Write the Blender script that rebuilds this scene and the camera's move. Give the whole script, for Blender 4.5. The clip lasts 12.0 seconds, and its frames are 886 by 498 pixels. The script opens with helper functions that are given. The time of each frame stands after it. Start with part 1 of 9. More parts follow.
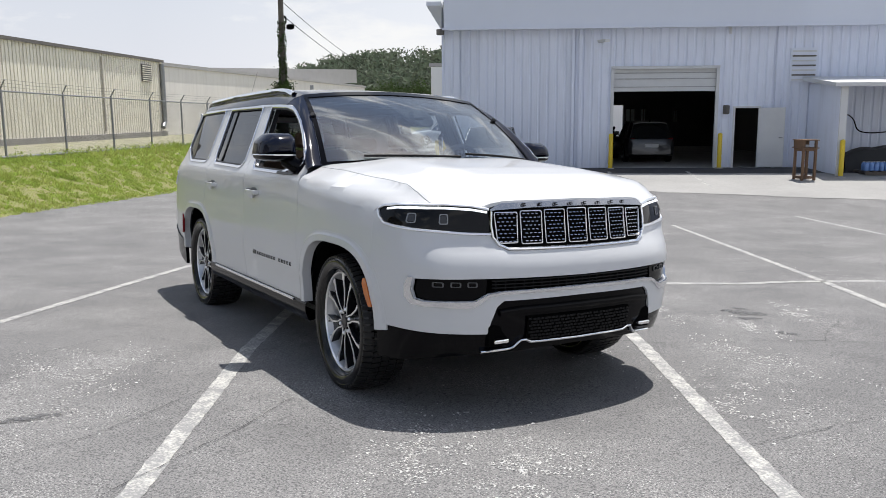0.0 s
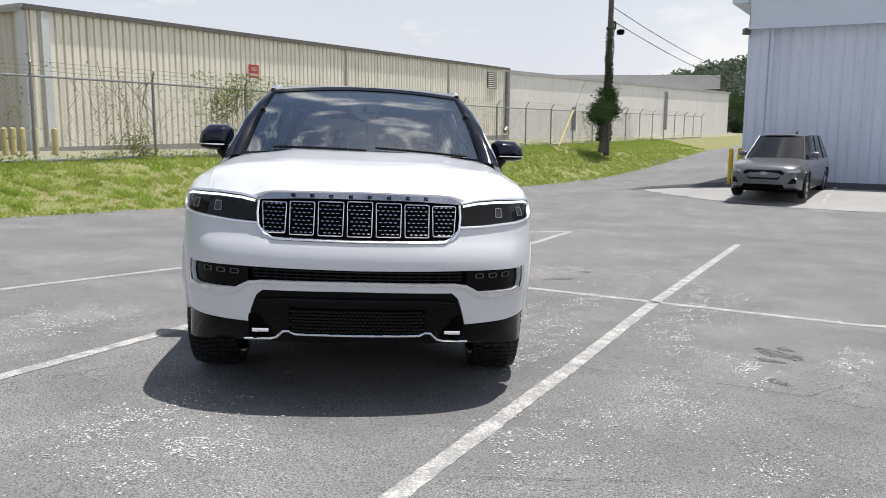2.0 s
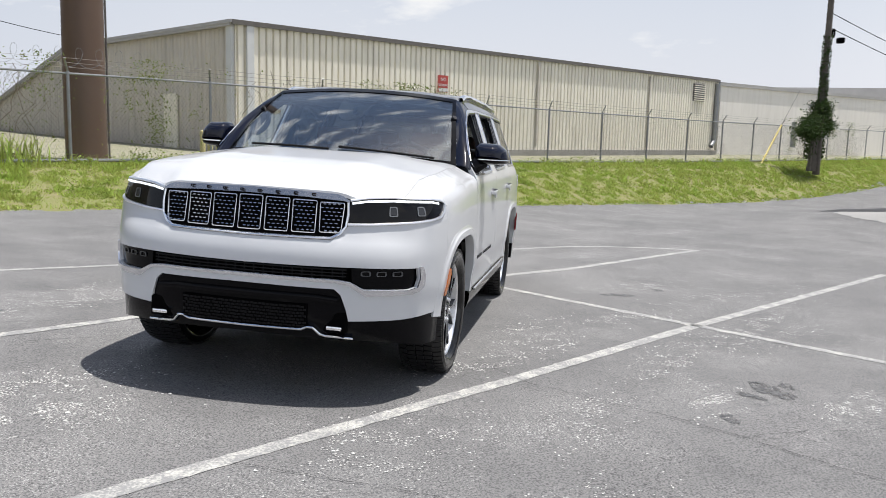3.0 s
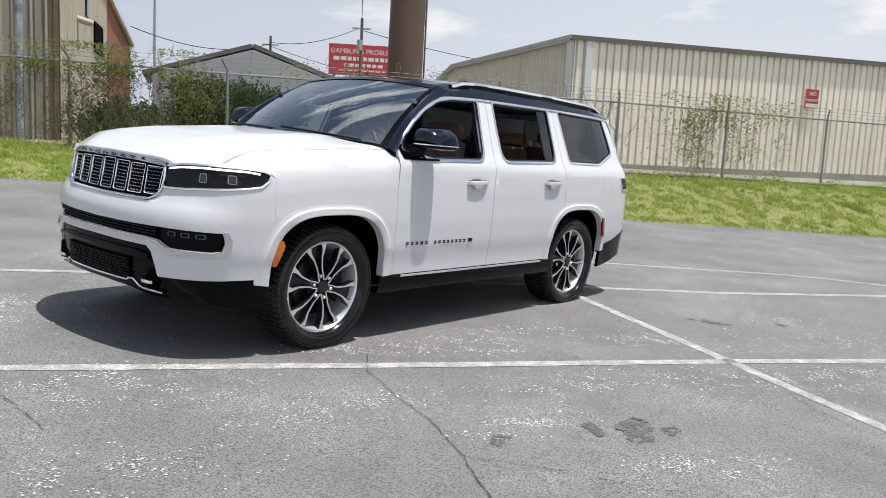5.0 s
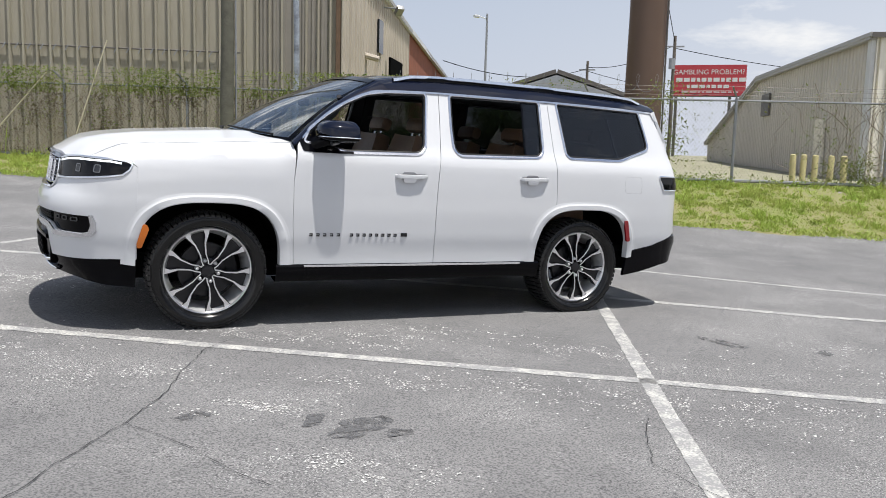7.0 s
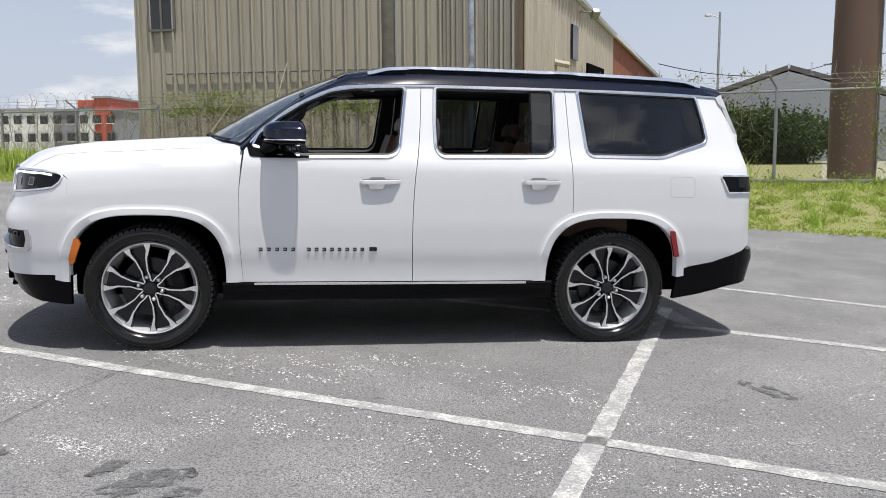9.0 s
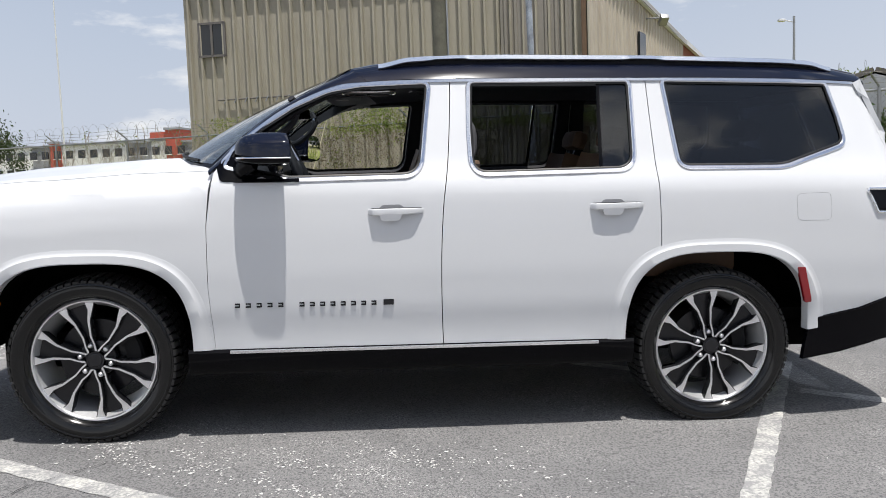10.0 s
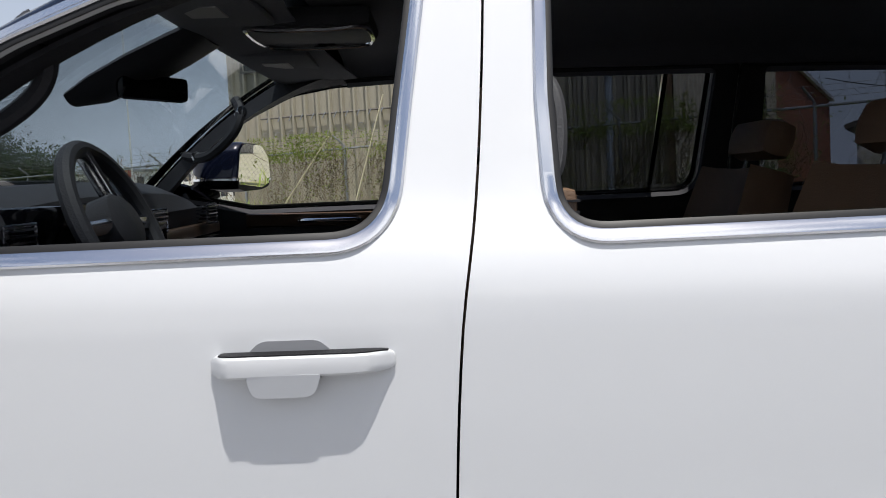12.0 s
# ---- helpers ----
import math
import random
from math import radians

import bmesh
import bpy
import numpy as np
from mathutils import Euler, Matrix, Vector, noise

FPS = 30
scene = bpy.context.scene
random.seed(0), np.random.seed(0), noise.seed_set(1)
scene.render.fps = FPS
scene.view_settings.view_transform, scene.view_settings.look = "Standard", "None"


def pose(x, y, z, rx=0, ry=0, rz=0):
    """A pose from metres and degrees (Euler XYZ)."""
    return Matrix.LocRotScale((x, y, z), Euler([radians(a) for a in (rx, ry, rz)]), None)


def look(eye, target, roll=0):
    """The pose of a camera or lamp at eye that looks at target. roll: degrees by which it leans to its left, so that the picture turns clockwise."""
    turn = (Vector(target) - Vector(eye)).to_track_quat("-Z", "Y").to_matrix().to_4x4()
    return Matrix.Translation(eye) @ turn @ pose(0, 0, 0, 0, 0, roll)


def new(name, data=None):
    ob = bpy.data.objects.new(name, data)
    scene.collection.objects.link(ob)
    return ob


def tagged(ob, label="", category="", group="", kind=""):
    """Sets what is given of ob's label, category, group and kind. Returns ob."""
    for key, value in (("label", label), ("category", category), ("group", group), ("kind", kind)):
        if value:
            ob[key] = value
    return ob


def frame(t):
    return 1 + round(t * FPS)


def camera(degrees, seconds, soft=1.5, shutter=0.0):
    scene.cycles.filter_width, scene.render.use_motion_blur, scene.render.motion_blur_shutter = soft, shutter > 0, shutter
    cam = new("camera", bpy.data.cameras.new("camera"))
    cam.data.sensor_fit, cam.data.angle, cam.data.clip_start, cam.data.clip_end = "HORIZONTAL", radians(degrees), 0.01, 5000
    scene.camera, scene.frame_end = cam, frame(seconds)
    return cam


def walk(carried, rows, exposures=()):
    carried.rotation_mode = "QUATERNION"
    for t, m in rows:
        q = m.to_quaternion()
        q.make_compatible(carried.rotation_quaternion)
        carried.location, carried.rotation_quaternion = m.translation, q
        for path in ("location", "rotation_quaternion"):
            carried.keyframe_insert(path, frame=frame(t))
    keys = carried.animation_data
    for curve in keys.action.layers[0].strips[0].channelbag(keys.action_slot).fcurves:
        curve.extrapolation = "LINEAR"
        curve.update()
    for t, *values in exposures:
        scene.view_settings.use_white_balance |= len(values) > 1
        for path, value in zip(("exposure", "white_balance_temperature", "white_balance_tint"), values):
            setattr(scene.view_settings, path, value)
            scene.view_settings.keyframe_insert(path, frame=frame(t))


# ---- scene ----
cam = camera(56.8, 12.0, 0.62, 0.12)
# the car park falls gently to one corner; the camera's path is given over its surface
LOT = Vector((0.0259, -0.0330, 1.0)).rotation_difference(Vector((0, 0, 1))).to_matrix().to_4x4()
PATH = [
    (0, (6.002, -2.943, 1.442), (4.3, -1.921, 1.197), 0.5),
    (0.5, (6.239, -2.339, 1.424), (4.46, -1.46, 1.174), 1.1),
    (1, (6.539, -1.624, 1.428), (4.674, -0.944, 1.177), 1.6),
    (1.5, (6.748, -0.81, 1.426), (4.813, -0.372, 1.176), 1.8),
    (2, (6.854, 0.045, 1.428), (4.878, 0.228, 1.18), 2.1),
    (2.5, (6.808, 0.934, 1.43), (4.825, 0.857, 1.187), 2.7),
    (3, (6.722, 1.805, 1.439), (4.767, 1.464, 1.194), 3.6),
    (3.5, (6.524, 2.659, 1.474), (4.633, 2.059, 1.222), 4.7),
    (5.5, (4.581, 5.402, 1.42), (3.184, 3.999, 1.145), 5.0),
    (6, (3.965, 5.947, 1.412), (2.731, 4.397, 1.138), 4.5),
    (6.5, (3.321, 6.415, 1.434), (2.257, 4.744, 1.16), 4.0),
    (8.5, (0.913, 6.833, 1.429), (0.457, 4.907, 1.143), 2.4),
    (9, (0.6, 6.392, 1.419), (0.259, 4.44, 1.146), 1.4),
    (9.5, (0.383, 5.729, 1.398), (0.133, 3.761, 1.148), 0.4),
    (10, (0.22, 4.991, 1.373), (0.042, 3.012, 1.148), -0.5),
    (10.5, (0.064, 4.253, 1.378), (-0.057, 2.267, 1.174), -1.0),
    (11, (-0.034, 3.507, 1.353), (-0.105, 1.517, 1.165), -1.3),
    (11.5, (-0.099, 2.813, 1.365), (-0.133, 0.821, 1.194), -1.4),
    (12, (-0.107, 2.215, 1.374), (-0.123, 0.223, 1.201), -1.4),
]
walk(cam, [(t, LOT @ look(eye, target, roll)) for t, eye, target, roll in PATH])

# ---------------------------------------------------------------- light
SUN_DIR = Vector((-0.106, 0.243, 1.0)).normalized()
world = bpy.data.worlds.new("sky")
scene.world = world
world.use_nodes = True
wn, wl = world.node_tree.nodes, world.node_tree.links
wn.clear()
w_out = wn.new("ShaderNodeOutputWorld")
w_bg = wn.new("ShaderNodeBackground")
w_sky = wn.new("ShaderNodeTexSky")
w_sky.sky_type = "NISHITA"
w_sky.sun_disc = False
w_sky.sun_elevation = math.asin(SUN_DIR.z)
w_sky.sun_rotation = math.atan2(SUN_DIR.x, SUN_DIR.y)
w_sky.air_density, w_sky.dust_density, w_sky.ozone_density = 1.2, 1.5, 1.5
w_bg.inputs["Strength"].default_value = 0.094
# thin summer haze and broken cumulus, mixed into the sky by height and noise
w_tc = wn.new("ShaderNodeTexCoord")
w_sep = wn.new("ShaderNodeSeparateXYZ")
w_map = wn.new("ShaderNodeMapping")
w_map.inputs["Scale"].default_value = (1.6, 1.6, 5.0)
w_noise = wn.new("ShaderNodeTexNoise")
w_noise.inputs["Scale"].default_value = 2.1
w_noise.inputs["Detail"].default_value = 9.0
w_noise.inputs["Roughness"].default_value = 0.56
w_ramp = wn.new("ShaderNodeValToRGB")
w_ramp.color_ramp.elements[0].position, w_ramp.color_ramp.elements[0].color = 0.53, (0, 0, 0, 1)
w_ramp.color_ramp.elements[1].position, w_ramp.color_ramp.elements[1].color = 0.615, (1, 1, 1, 1)
w_haze = wn.new("ShaderNodeMapRange")
w_haze.inputs["From Min"].default_value, w_haze.inputs["From Max"].default_value = 0.0, 0.70
w_haze.inputs["To Min"].default_value, w_haze.inputs["To Max"].default_value = 0.97, 0.0
w_mixh = wn.new("ShaderNodeMixRGB")
# the haze is bluer and dimmer away from the sun, paler beneath it
w_side = wn.new("ShaderNodeMapRange")
w_side.inputs["From Min"].default_value, w_side.inputs["From Max"].default_value = -0.95, -0.45
w_dim = wn.new("ShaderNodeMixRGB")
w_dim.inputs["Color1"].default_value, w_dim.inputs["Color2"].default_value = (5.5, 6.0, 7.2, 1), (7.4, 7.6, 8.4, 1)
w_toward = wn.new("ShaderNodeMapRange")
w_toward.inputs["From Min"].default_value, w_toward.inputs["From Max"].default_value = 0.2, 0.9
w_pale = wn.new("ShaderNodeMixRGB")
w_pale.inputs["Color2"].default_value = (10.5, 10.5, 10.9, 1)
for w_r in (w_side, w_toward):
    wl.new(w_sep.outputs["Y"], w_r.inputs["Value"])
wl.new(w_side.outputs[0], w_dim.inputs["Fac"])
wl.new(w_toward.outputs[0], w_pale.inputs["Fac"])
wl.new(w_dim.outputs[0], w_pale.inputs["Color1"])
wl.new(w_pale.outputs[0], w_mixh.inputs["Color2"])
w_mixc = wn.new("ShaderNodeMixRGB")
w_cloud = wn.new("ShaderNodeMapRange")
w_cloud.inputs["From Min"].default_value, w_cloud.inputs["From Max"].default_value = 0.15, 0.75
w_cloud.inputs["To Min"].default_value, w_cloud.inputs["To Max"].default_value = 9.0, 15.0
wl.new(w_sep.outputs["Z"], w_cloud.inputs["Value"])
wl.new(w_cloud.outputs[0], w_mixc.inputs["Color2"])
w_fac = wn.new("ShaderNodeMath")
w_fac.operation = "MULTIPLY"
w_fac.inputs[1].default_value = 0.85
wl.new(w_tc.outputs["Generated"], w_sep.inputs[0])
wl.new(w_tc.outputs["Generated"], w_map.inputs["Vector"])
wl.new(w_map.outputs[0], w_noise.inputs["Vector"])
wl.new(w_noise.outputs["Fac"], w_ramp.inputs["Fac"])
wl.new(w_sep.outputs["Z"], w_haze.inputs["Value"])
wl.new(w_haze.outputs[0], w_mixh.inputs["Fac"])
wl.new(w_sky.outputs[0], w_mixh.inputs["Color1"])
wl.new(w_mixh.outputs[0], w_mixc.inputs["Color1"])
wl.new(w_ramp.outputs["Color"], w_fac.inputs[0])
wl.new(w_fac.outputs[0], w_mixc.inputs["Fac"])
wl.new(w_mixc.outputs[0], w_bg.inputs["Color"])
wl.new(w_bg.outputs[0], w_out.inputs["Surface"])
sun = new("sun", bpy.data.lights.new("sun", "SUN"))
sun.data.energy, sun.data.angle, sun.data.color = 5.0, radians(0.55), (1.0, 0.965, 0.915)
sun.matrix_world = look(SUN_DIR * 60, (0, 0, 0))
scene.view_settings.exposure = 0.18


# ---------------------------------------------------------------- materials
def mat(name, color, rough=0.5, metal=0.0, var=0.0, scale=4.0, fine=0.0, fine_scale=60.0, bump=0.0, bump_scale=80.0,
        coat=0.0, spec=0.5, color2=None, island=0.0, rough_var=0.0):
    """A Principled material with colour variation at two scales, relief and roughness wear."""
    m = bpy.data.materials.new(name)
    m.use_nodes = True
    n, l = m.node_tree.nodes, m.node_tree.links
    b = n["Principled BSDF"]
    b.inputs["Roughness"].default_value = rough
    b.inputs["Metallic"].default_value = metal
    b.inputs["Coat Weight"].default_value = coat
    b.inputs["Coat Roughness"].default_value = 0.03
    b.inputs["Specular IOR Level"].default_value = spec
    b.inputs["Base Color"].default_value = (*color, 1)
    m.diffuse_color = (*color, 1)
    tc = n.new("ShaderNodeTexCoord")
    c2 = color2 or tuple(c * 0.55 for c in color)
    last = None
    if var or fine:
        big = n.new("ShaderNodeTexNoise")
        big.inputs["Scale"].default_value = scale
        big.inputs["Detail"].default_value = 6
        big.inputs["Roughness"].default_value = 0.62
        l.new(tc.outputs["Object"], big.inputs["Vector"])
        sm = n.new("ShaderNodeTexNoise")
        sm.inputs["Scale"].default_value = fine_scale
        sm.inputs["Detail"].default_value = 4
        l.new(tc.outputs["Object"], sm.inputs["Vector"])
        r1 = n.new("ShaderNodeMapRange")
        r1.inputs["From Min"].default_value, r1.inputs["From Max"].default_value = 0.35, 0.7
        r1.inputs["To Min"].default_value, r1.inputs["To Max"].default_value = 0.0, var
        l.new(big.outputs["Fac"], r1.inputs["Value"])
        r2 = n.new("ShaderNodeMapRange")
        r2.inputs["From Min"].default_value, r2.inputs["From Max"].default_value = 0.35, 0.7
        r2.inputs["To Min"].default_value, r2.inputs["To Max"].default_value = 0.0, fine
        l.new(sm.outputs["Fac"], r2.inputs["Value"])
        add = n.new("ShaderNodeMath")
        add.operation, add.use_clamp = "ADD", True
        l.new(r1.outputs[0], add.inputs[0])
        l.new(r2.outputs[0], add.inputs[1])
        mx = n.new("ShaderNodeMixRGB")
        mx.inputs["Color1"].default_value, mx.inputs["Color2"].default_value = (*color, 1), (*c2, 1)
        l.new(add.outputs[0], mx.inputs["Fac"])
        last = mx.outputs[0]
        if rough_var:
            rr = n.new("ShaderNodeMapRange")
            rr.inputs["To Min"].default_value, rr.inputs["To Max"].default_value = rough - rough_var, rough + rough_var
            l.new(big.outputs["Fac"], rr.inputs["Value"])
            l.new(rr.outputs[0], b.inputs["Roughness"])
    if island:
        geo = n.new("ShaderNodeNewGeometry")
        hs = n.new("ShaderNodeHueSaturation")
        mr = n.new("ShaderNodeMapRange")
        mr.inputs["To Min"].default_value, mr.inputs["To Max"].default_value = 1 - island, 1 + island
        l.new(geo.outputs["Random Per Island"], mr.inputs["Value"])
        l.new(mr.outputs[0], hs.inputs["Value"])
        mh = n.new("ShaderNodeMapRange")
        mh.inputs["To Min"].default_value, mh.inputs["To Max"].default_value = 0.5 - island * 0.06, 0.5 + island * 0.04
        l.new(geo.outputs["Random Per Island"], mh.inputs["Value"])
        l.new(mh.outputs[0], hs.inputs["Hue"])
        if last:
            l.new(last, hs.inputs["Color"])
        else:
            hs.inputs["Color"].default_value = (*color, 1)
        last = hs.outputs[0]
    if last:
        l.new(last, b.inputs["Base Color"])
    if bump:
        bn = n.new("ShaderNodeTexNoise")
        bn.inputs["Scale"].default_value = bump_scale
        bn.inputs["Detail"].default_value = 5
        l.new(tc.outputs["Object"], bn.inputs["Vector"])
        bp = n.new("ShaderNodeBump")
        bp.inputs["Strength"].default_value = bump
        bp.inputs["Distance"].default_value = 0.01
        l.new(bn.outputs["Fac"], bp.inputs["Height"])
        l.new(bp.outputs[0], b.inputs["Normal"])
    return m


def glass_mat(name, tint, rough=0.0, f0=0.05):
    """A thin pane: clear or tinted, with a mirror gloss that grows towards grazing angles."""
    m = bpy.data.materials.new(name)
    m.use_nodes = True
    n, l = m.node_tree.nodes, m.node_tree.links
    n.clear()
    out = n.new("ShaderNodeOutputMaterial")
    tr = n.new("ShaderNodeBsdfTransparent")
    tr.inputs["Color"].default_value = (*tint, 1)
    gl = n.new("ShaderNodeBsdfGlossy")
    gl.inputs["Roughness"].default_value = rough
    mx = n.new("ShaderNodeMixShader")
    lw = n.new("ShaderNodeLayerWeight")
    lw.inputs["Blend"].default_value = 0.5
    pw, ma = n.new("ShaderNodeMath"), n.new("ShaderNodeMath")
    pw.operation, pw.inputs[1].default_value = "POWER", 4.5
    ma.operation, ma.inputs[1].default_value, ma.inputs[2].default_value = "MULTIPLY_ADD", 1 - f0, f0
    l.new(lw.outputs["Facing"], pw.inputs[0])
    l.new(pw.outputs[0], ma.inputs[0])
    l.new(ma.outputs[0], mx.inputs["Fac"])
    l.new(tr.outputs[0], mx.inputs[1])
    l.new(gl.outputs[0], mx.inputs[2])
    l.new(mx.outputs[0], out.inputs["Surface"])
    m.diffuse_color = (*tint, 1)
    return m


def ribbed_dirt(m, dark, amount, z0, z1):
    """Streaks of dirt that run down a wall, with a shape of their own."""
    n, l = m.node_tree.nodes, m.node_tree.links
    b = n["Principled BSDF"]
    tc = n.new("ShaderNodeTexCoord")
    mp = n.new("ShaderNodeMapping")
    mp.inputs["Scale"].default_value = (1.7, 1.7, 0.16)
    nz = n.new("ShaderNodeTexNoise")
    nz.inputs["Scale"].default_value = 1.6
    nz.inputs["Detail"].default_value = 8
    nz.inputs["Roughness"].default_value = 0.7
    l.new(tc.outputs["Object"], mp.inputs[0])
    l.new(mp.outputs[0], nz.inputs["Vector"])
    r = n.new("ShaderNodeMapRange")
    r.inputs["From Min"].default_value, r.inputs["From Max"].default_value = 0.47, 0.72
    r.inputs["To Max"].default_value = amount
    l.new(nz.outputs["Fac"], r.inputs["Value"])
    mx = n.new("ShaderNodeMixRGB")
    mx.inputs["Color2"].default_value = (*dark, 1)
    src = b.inputs["Base Color"].links
    if src:
        l.new(src[0].from_socket, mx.inputs["Color1"])
    else:
        mx.inputs["Color1"].default_value = b.inputs["Base Color"].default_value
    l.new(r.outputs[0], mx.inputs["Fac"])
    l.new(mx.outputs[0], b.inputs["Base Color"])
    return m


# grey for the handle pockets' painted shade and the fuel flap's seam
SHADE_SEAM = mat("shade_seam_grey", (0.22, 0.225, 0.24), 0.5)
PAINT = mat("white_paint", (0.595, 0.605, 0.622), 0.4, coat=0.8, spec=0.3, var=0.02, scale=3)
BLACK_PAINT = mat("black_paint", (0.004, 0.006, 0.016), 0.08, spec=0.36, var=0.2, scale=5, color2=(0.01, 0.012, 0.02))
RINGGREY = mat("ring_grey", (0.22, 0.225, 0.235), 0.3, 0.6)
FOGRING = mat("fog_ring", (0.10, 0.103, 0.108), 0.3, 0.6)
SEAL = mat("seal_rubber", (0.008, 0.008, 0.009), 0.45, spec=0.3)
BRIGHT = mat("bright_trim", (0.88, 0.89, 0.91), 0.36, 1.0)
PIANO = mat("piano_black", (0.002, 0.002, 0.003), 0.10, spec=0.12)
PLASTIC = mat("black_plastic", (0.006, 0.006, 0.007), 0.5, spec=0.2, var=0.3, scale=30, bump=0.15, bump_scale=300, color2=(0.01, 0.01, 0.011))
DARK = mat("dark_liner", (0.003, 0.003, 0.003), 0.9, spec=0.03, var=0.3, scale=9)
CHROME = mat("chrome", (0.90, 0.91, 0.93), 0.16, 1.0, var=0.04, scale=20)
SATIN = mat("satin_chrome", (0.70, 0.71, 0.745), 0.15, 1.0)
CAPSATIN = mat("dark_satin", (0.40, 0.405, 0.43), 0.22, 1.0)
SLOTRING = mat("slot_chrome", (0.74, 0.745, 0.77), 0.2, 1.0)
MACHINED = mat("machined_alloy", (0.92, 0.92, 0.94), 0.28, 1.0, var=0.1, scale=40)
RIMGREY = mat("grey_alloy", (0.022, 0.022, 0.025), 0.22, 0.4, var=0.2, scale=20)
BARREL = mat("barrel_alloy", (0.62, 0.625, 0.64), 0.38, 0.6, var=0.2, scale=20)
TREAD = mat("tread_rubber", (0.013, 0.013, 0.0135), 0.5, spec=0.35, var=0.5, scale=30, color2=(0.02, 0.0195, 0.019))
RUBBER = mat("tyre_rubber", (0.004, 0.004, 0.0045), 0.14, spec=0.4, var=0.4, scale=12, fine=0.3, fine_scale=90, color2=(0.008, 0.008, 0.008), bump=0.04, bump_scale=120)
AMBER = mat("amber_lens", (0.56, 0.14, 0.01), 0.15, coat=0.5)
REDLENS = mat("red_lens", (0.22, 0.008, 0.012), 0.12, coat=0.6)
SMOKE = mat("smoked_lens", (0.004, 0.004, 0.005), 0.04, spec=0.25)
LED = mat("led_white", (0.75, 0.78, 0.8), 0.25, coat=0.5)
LED.node_tree.nodes["Principled BSDF"].inputs["Emission Color"].default_value = (0.9, 0.95, 1.0, 1)
LED.node_tree.nodes["Principled BSDF"].inputs["Emission Strength"].default_value = 0.9
TAN = mat("tan_leather", (0.15, 0.09, 0.053), 0.5, var=0.25, scale=14, bump=0.25, bump_scale=250)
TRIM = mat("dark_trim", (0.024, 0.024, 0.028), 0.6, spec=0.25, var=0.3, scale=25, bump=0.2, bump_scale=260)
GREYLEATHER = mat("grey_leather", (0.06, 0.06, 0.064), 0.5, var=0.2, scale=30, bump=0.2, bump_scale=250)
WOOD = mat("dark_walnut", (0.06, 0.034, 0.02), 0.35, var=0.6, scale=18)
HEADLINER = mat("headliner", (0.13, 0.134, 0.15), 0.95, fine=0.3, fine_scale=300)
GLASS = glass_mat("clear_glass", (0.82, 0.87, 0.89), f0=0.19)
TINT = glass_mat("privacy_glass", (0.30, 0.32, 0.355), f0=0.06)
CONDUIT = mat("galvanised", (0.32, 0.33, 0.34), 0.45, 0.7, var=0.4, scale=6, fine=0.2, color2=(0.2, 0.2, 0.2))
WIRE = mat("fence_wire", (0.11, 0.105, 0.095), 0.55, 0.5, var=0.4, scale=1.5, color2=(0.12, 0.1, 0.08))
YELLOW = mat("safety_yellow", (0.72, 0.52, 0.02), 0.5, var=0.25, scale=5, fine=0.2, color2=(0.4, 0.3, 0.06))
WHITEMETAL = mat("white_panel", (0.62, 0.63, 0.64), 0.5, var=0.2, scale=1.2, fine=0.1)
CONCRETE = mat("concrete", (0.36, 0.35, 0.33), 0.9, var=0.6, scale=0.8, fine=0.35, fine_scale=30, color2=(0.2, 0.19, 0.18), bump=0.3, bump_scale=60)
BARK = mat("weathered_wood", (0.14, 0.12, 0.10), 0.85, var=0.6, scale=5, fine=0.4, fine_scale=40, bump=0.5, bump_scale=40)
LINE = mat("road_paint", (0.56, 0.55, 0.51), 0.85, var=0.9, scale=9, fine=0.9, fine_scale=70, color2=(0.24, 0.24, 0.24), bump=0.3, bump_scale=150)


# ---------------------------------------------------------------- mesh helpers
def part(name, bm, material, parent=None, label="", smooth=32):
    """Links a bmesh as one mesh object under a thing or a part."""
    me = bpy.data.meshes.new(name)
    bm.to_mesh(me)
    bm.free()
    me.materials.append(material)
    if smooth:
        me.shade_smooth()
        me.set_sharp_from_angle(angle=radians(smooth))
    ob = new(name, me)
    if parent:
        ob.parent = parent
    if label:
        ob["label"] = label
    return ob


def thing(name, m, label, category, group=""):
    e = new(name)
    e.empty_display_size = 0.2
    e.matrix_world = m
    return tagged(e, label, category, group)


def box(bm, x0, x1, y0, y1, z0, z1, m=None, bevel=0.0):
    c = bmesh.ops.create_cube(bm, size=1.0)["verts"]
    for v in c:
        v.co = Vector(((x0 + x1) / 2 + v.co.x * (x1 - x0), (y0 + y1) / 2 + v.co.y * (y1 - y0), (z0 + z1) / 2 + v.co.z * (z1 - z0)))
    if bevel:
        es = list({e for v in c for e in v.link_edges})
        r = bmesh.ops.bevel(bm, geom=es, offset=bevel, segments=2, affect="EDGES", profile=0.6)
        c = list({v for f in r["faces"] for v in f.verts} | {v for v in c if v.is_valid})
    if m is not None:
        bmesh.ops.transform(bm, matrix=m, verts=c)
    return c


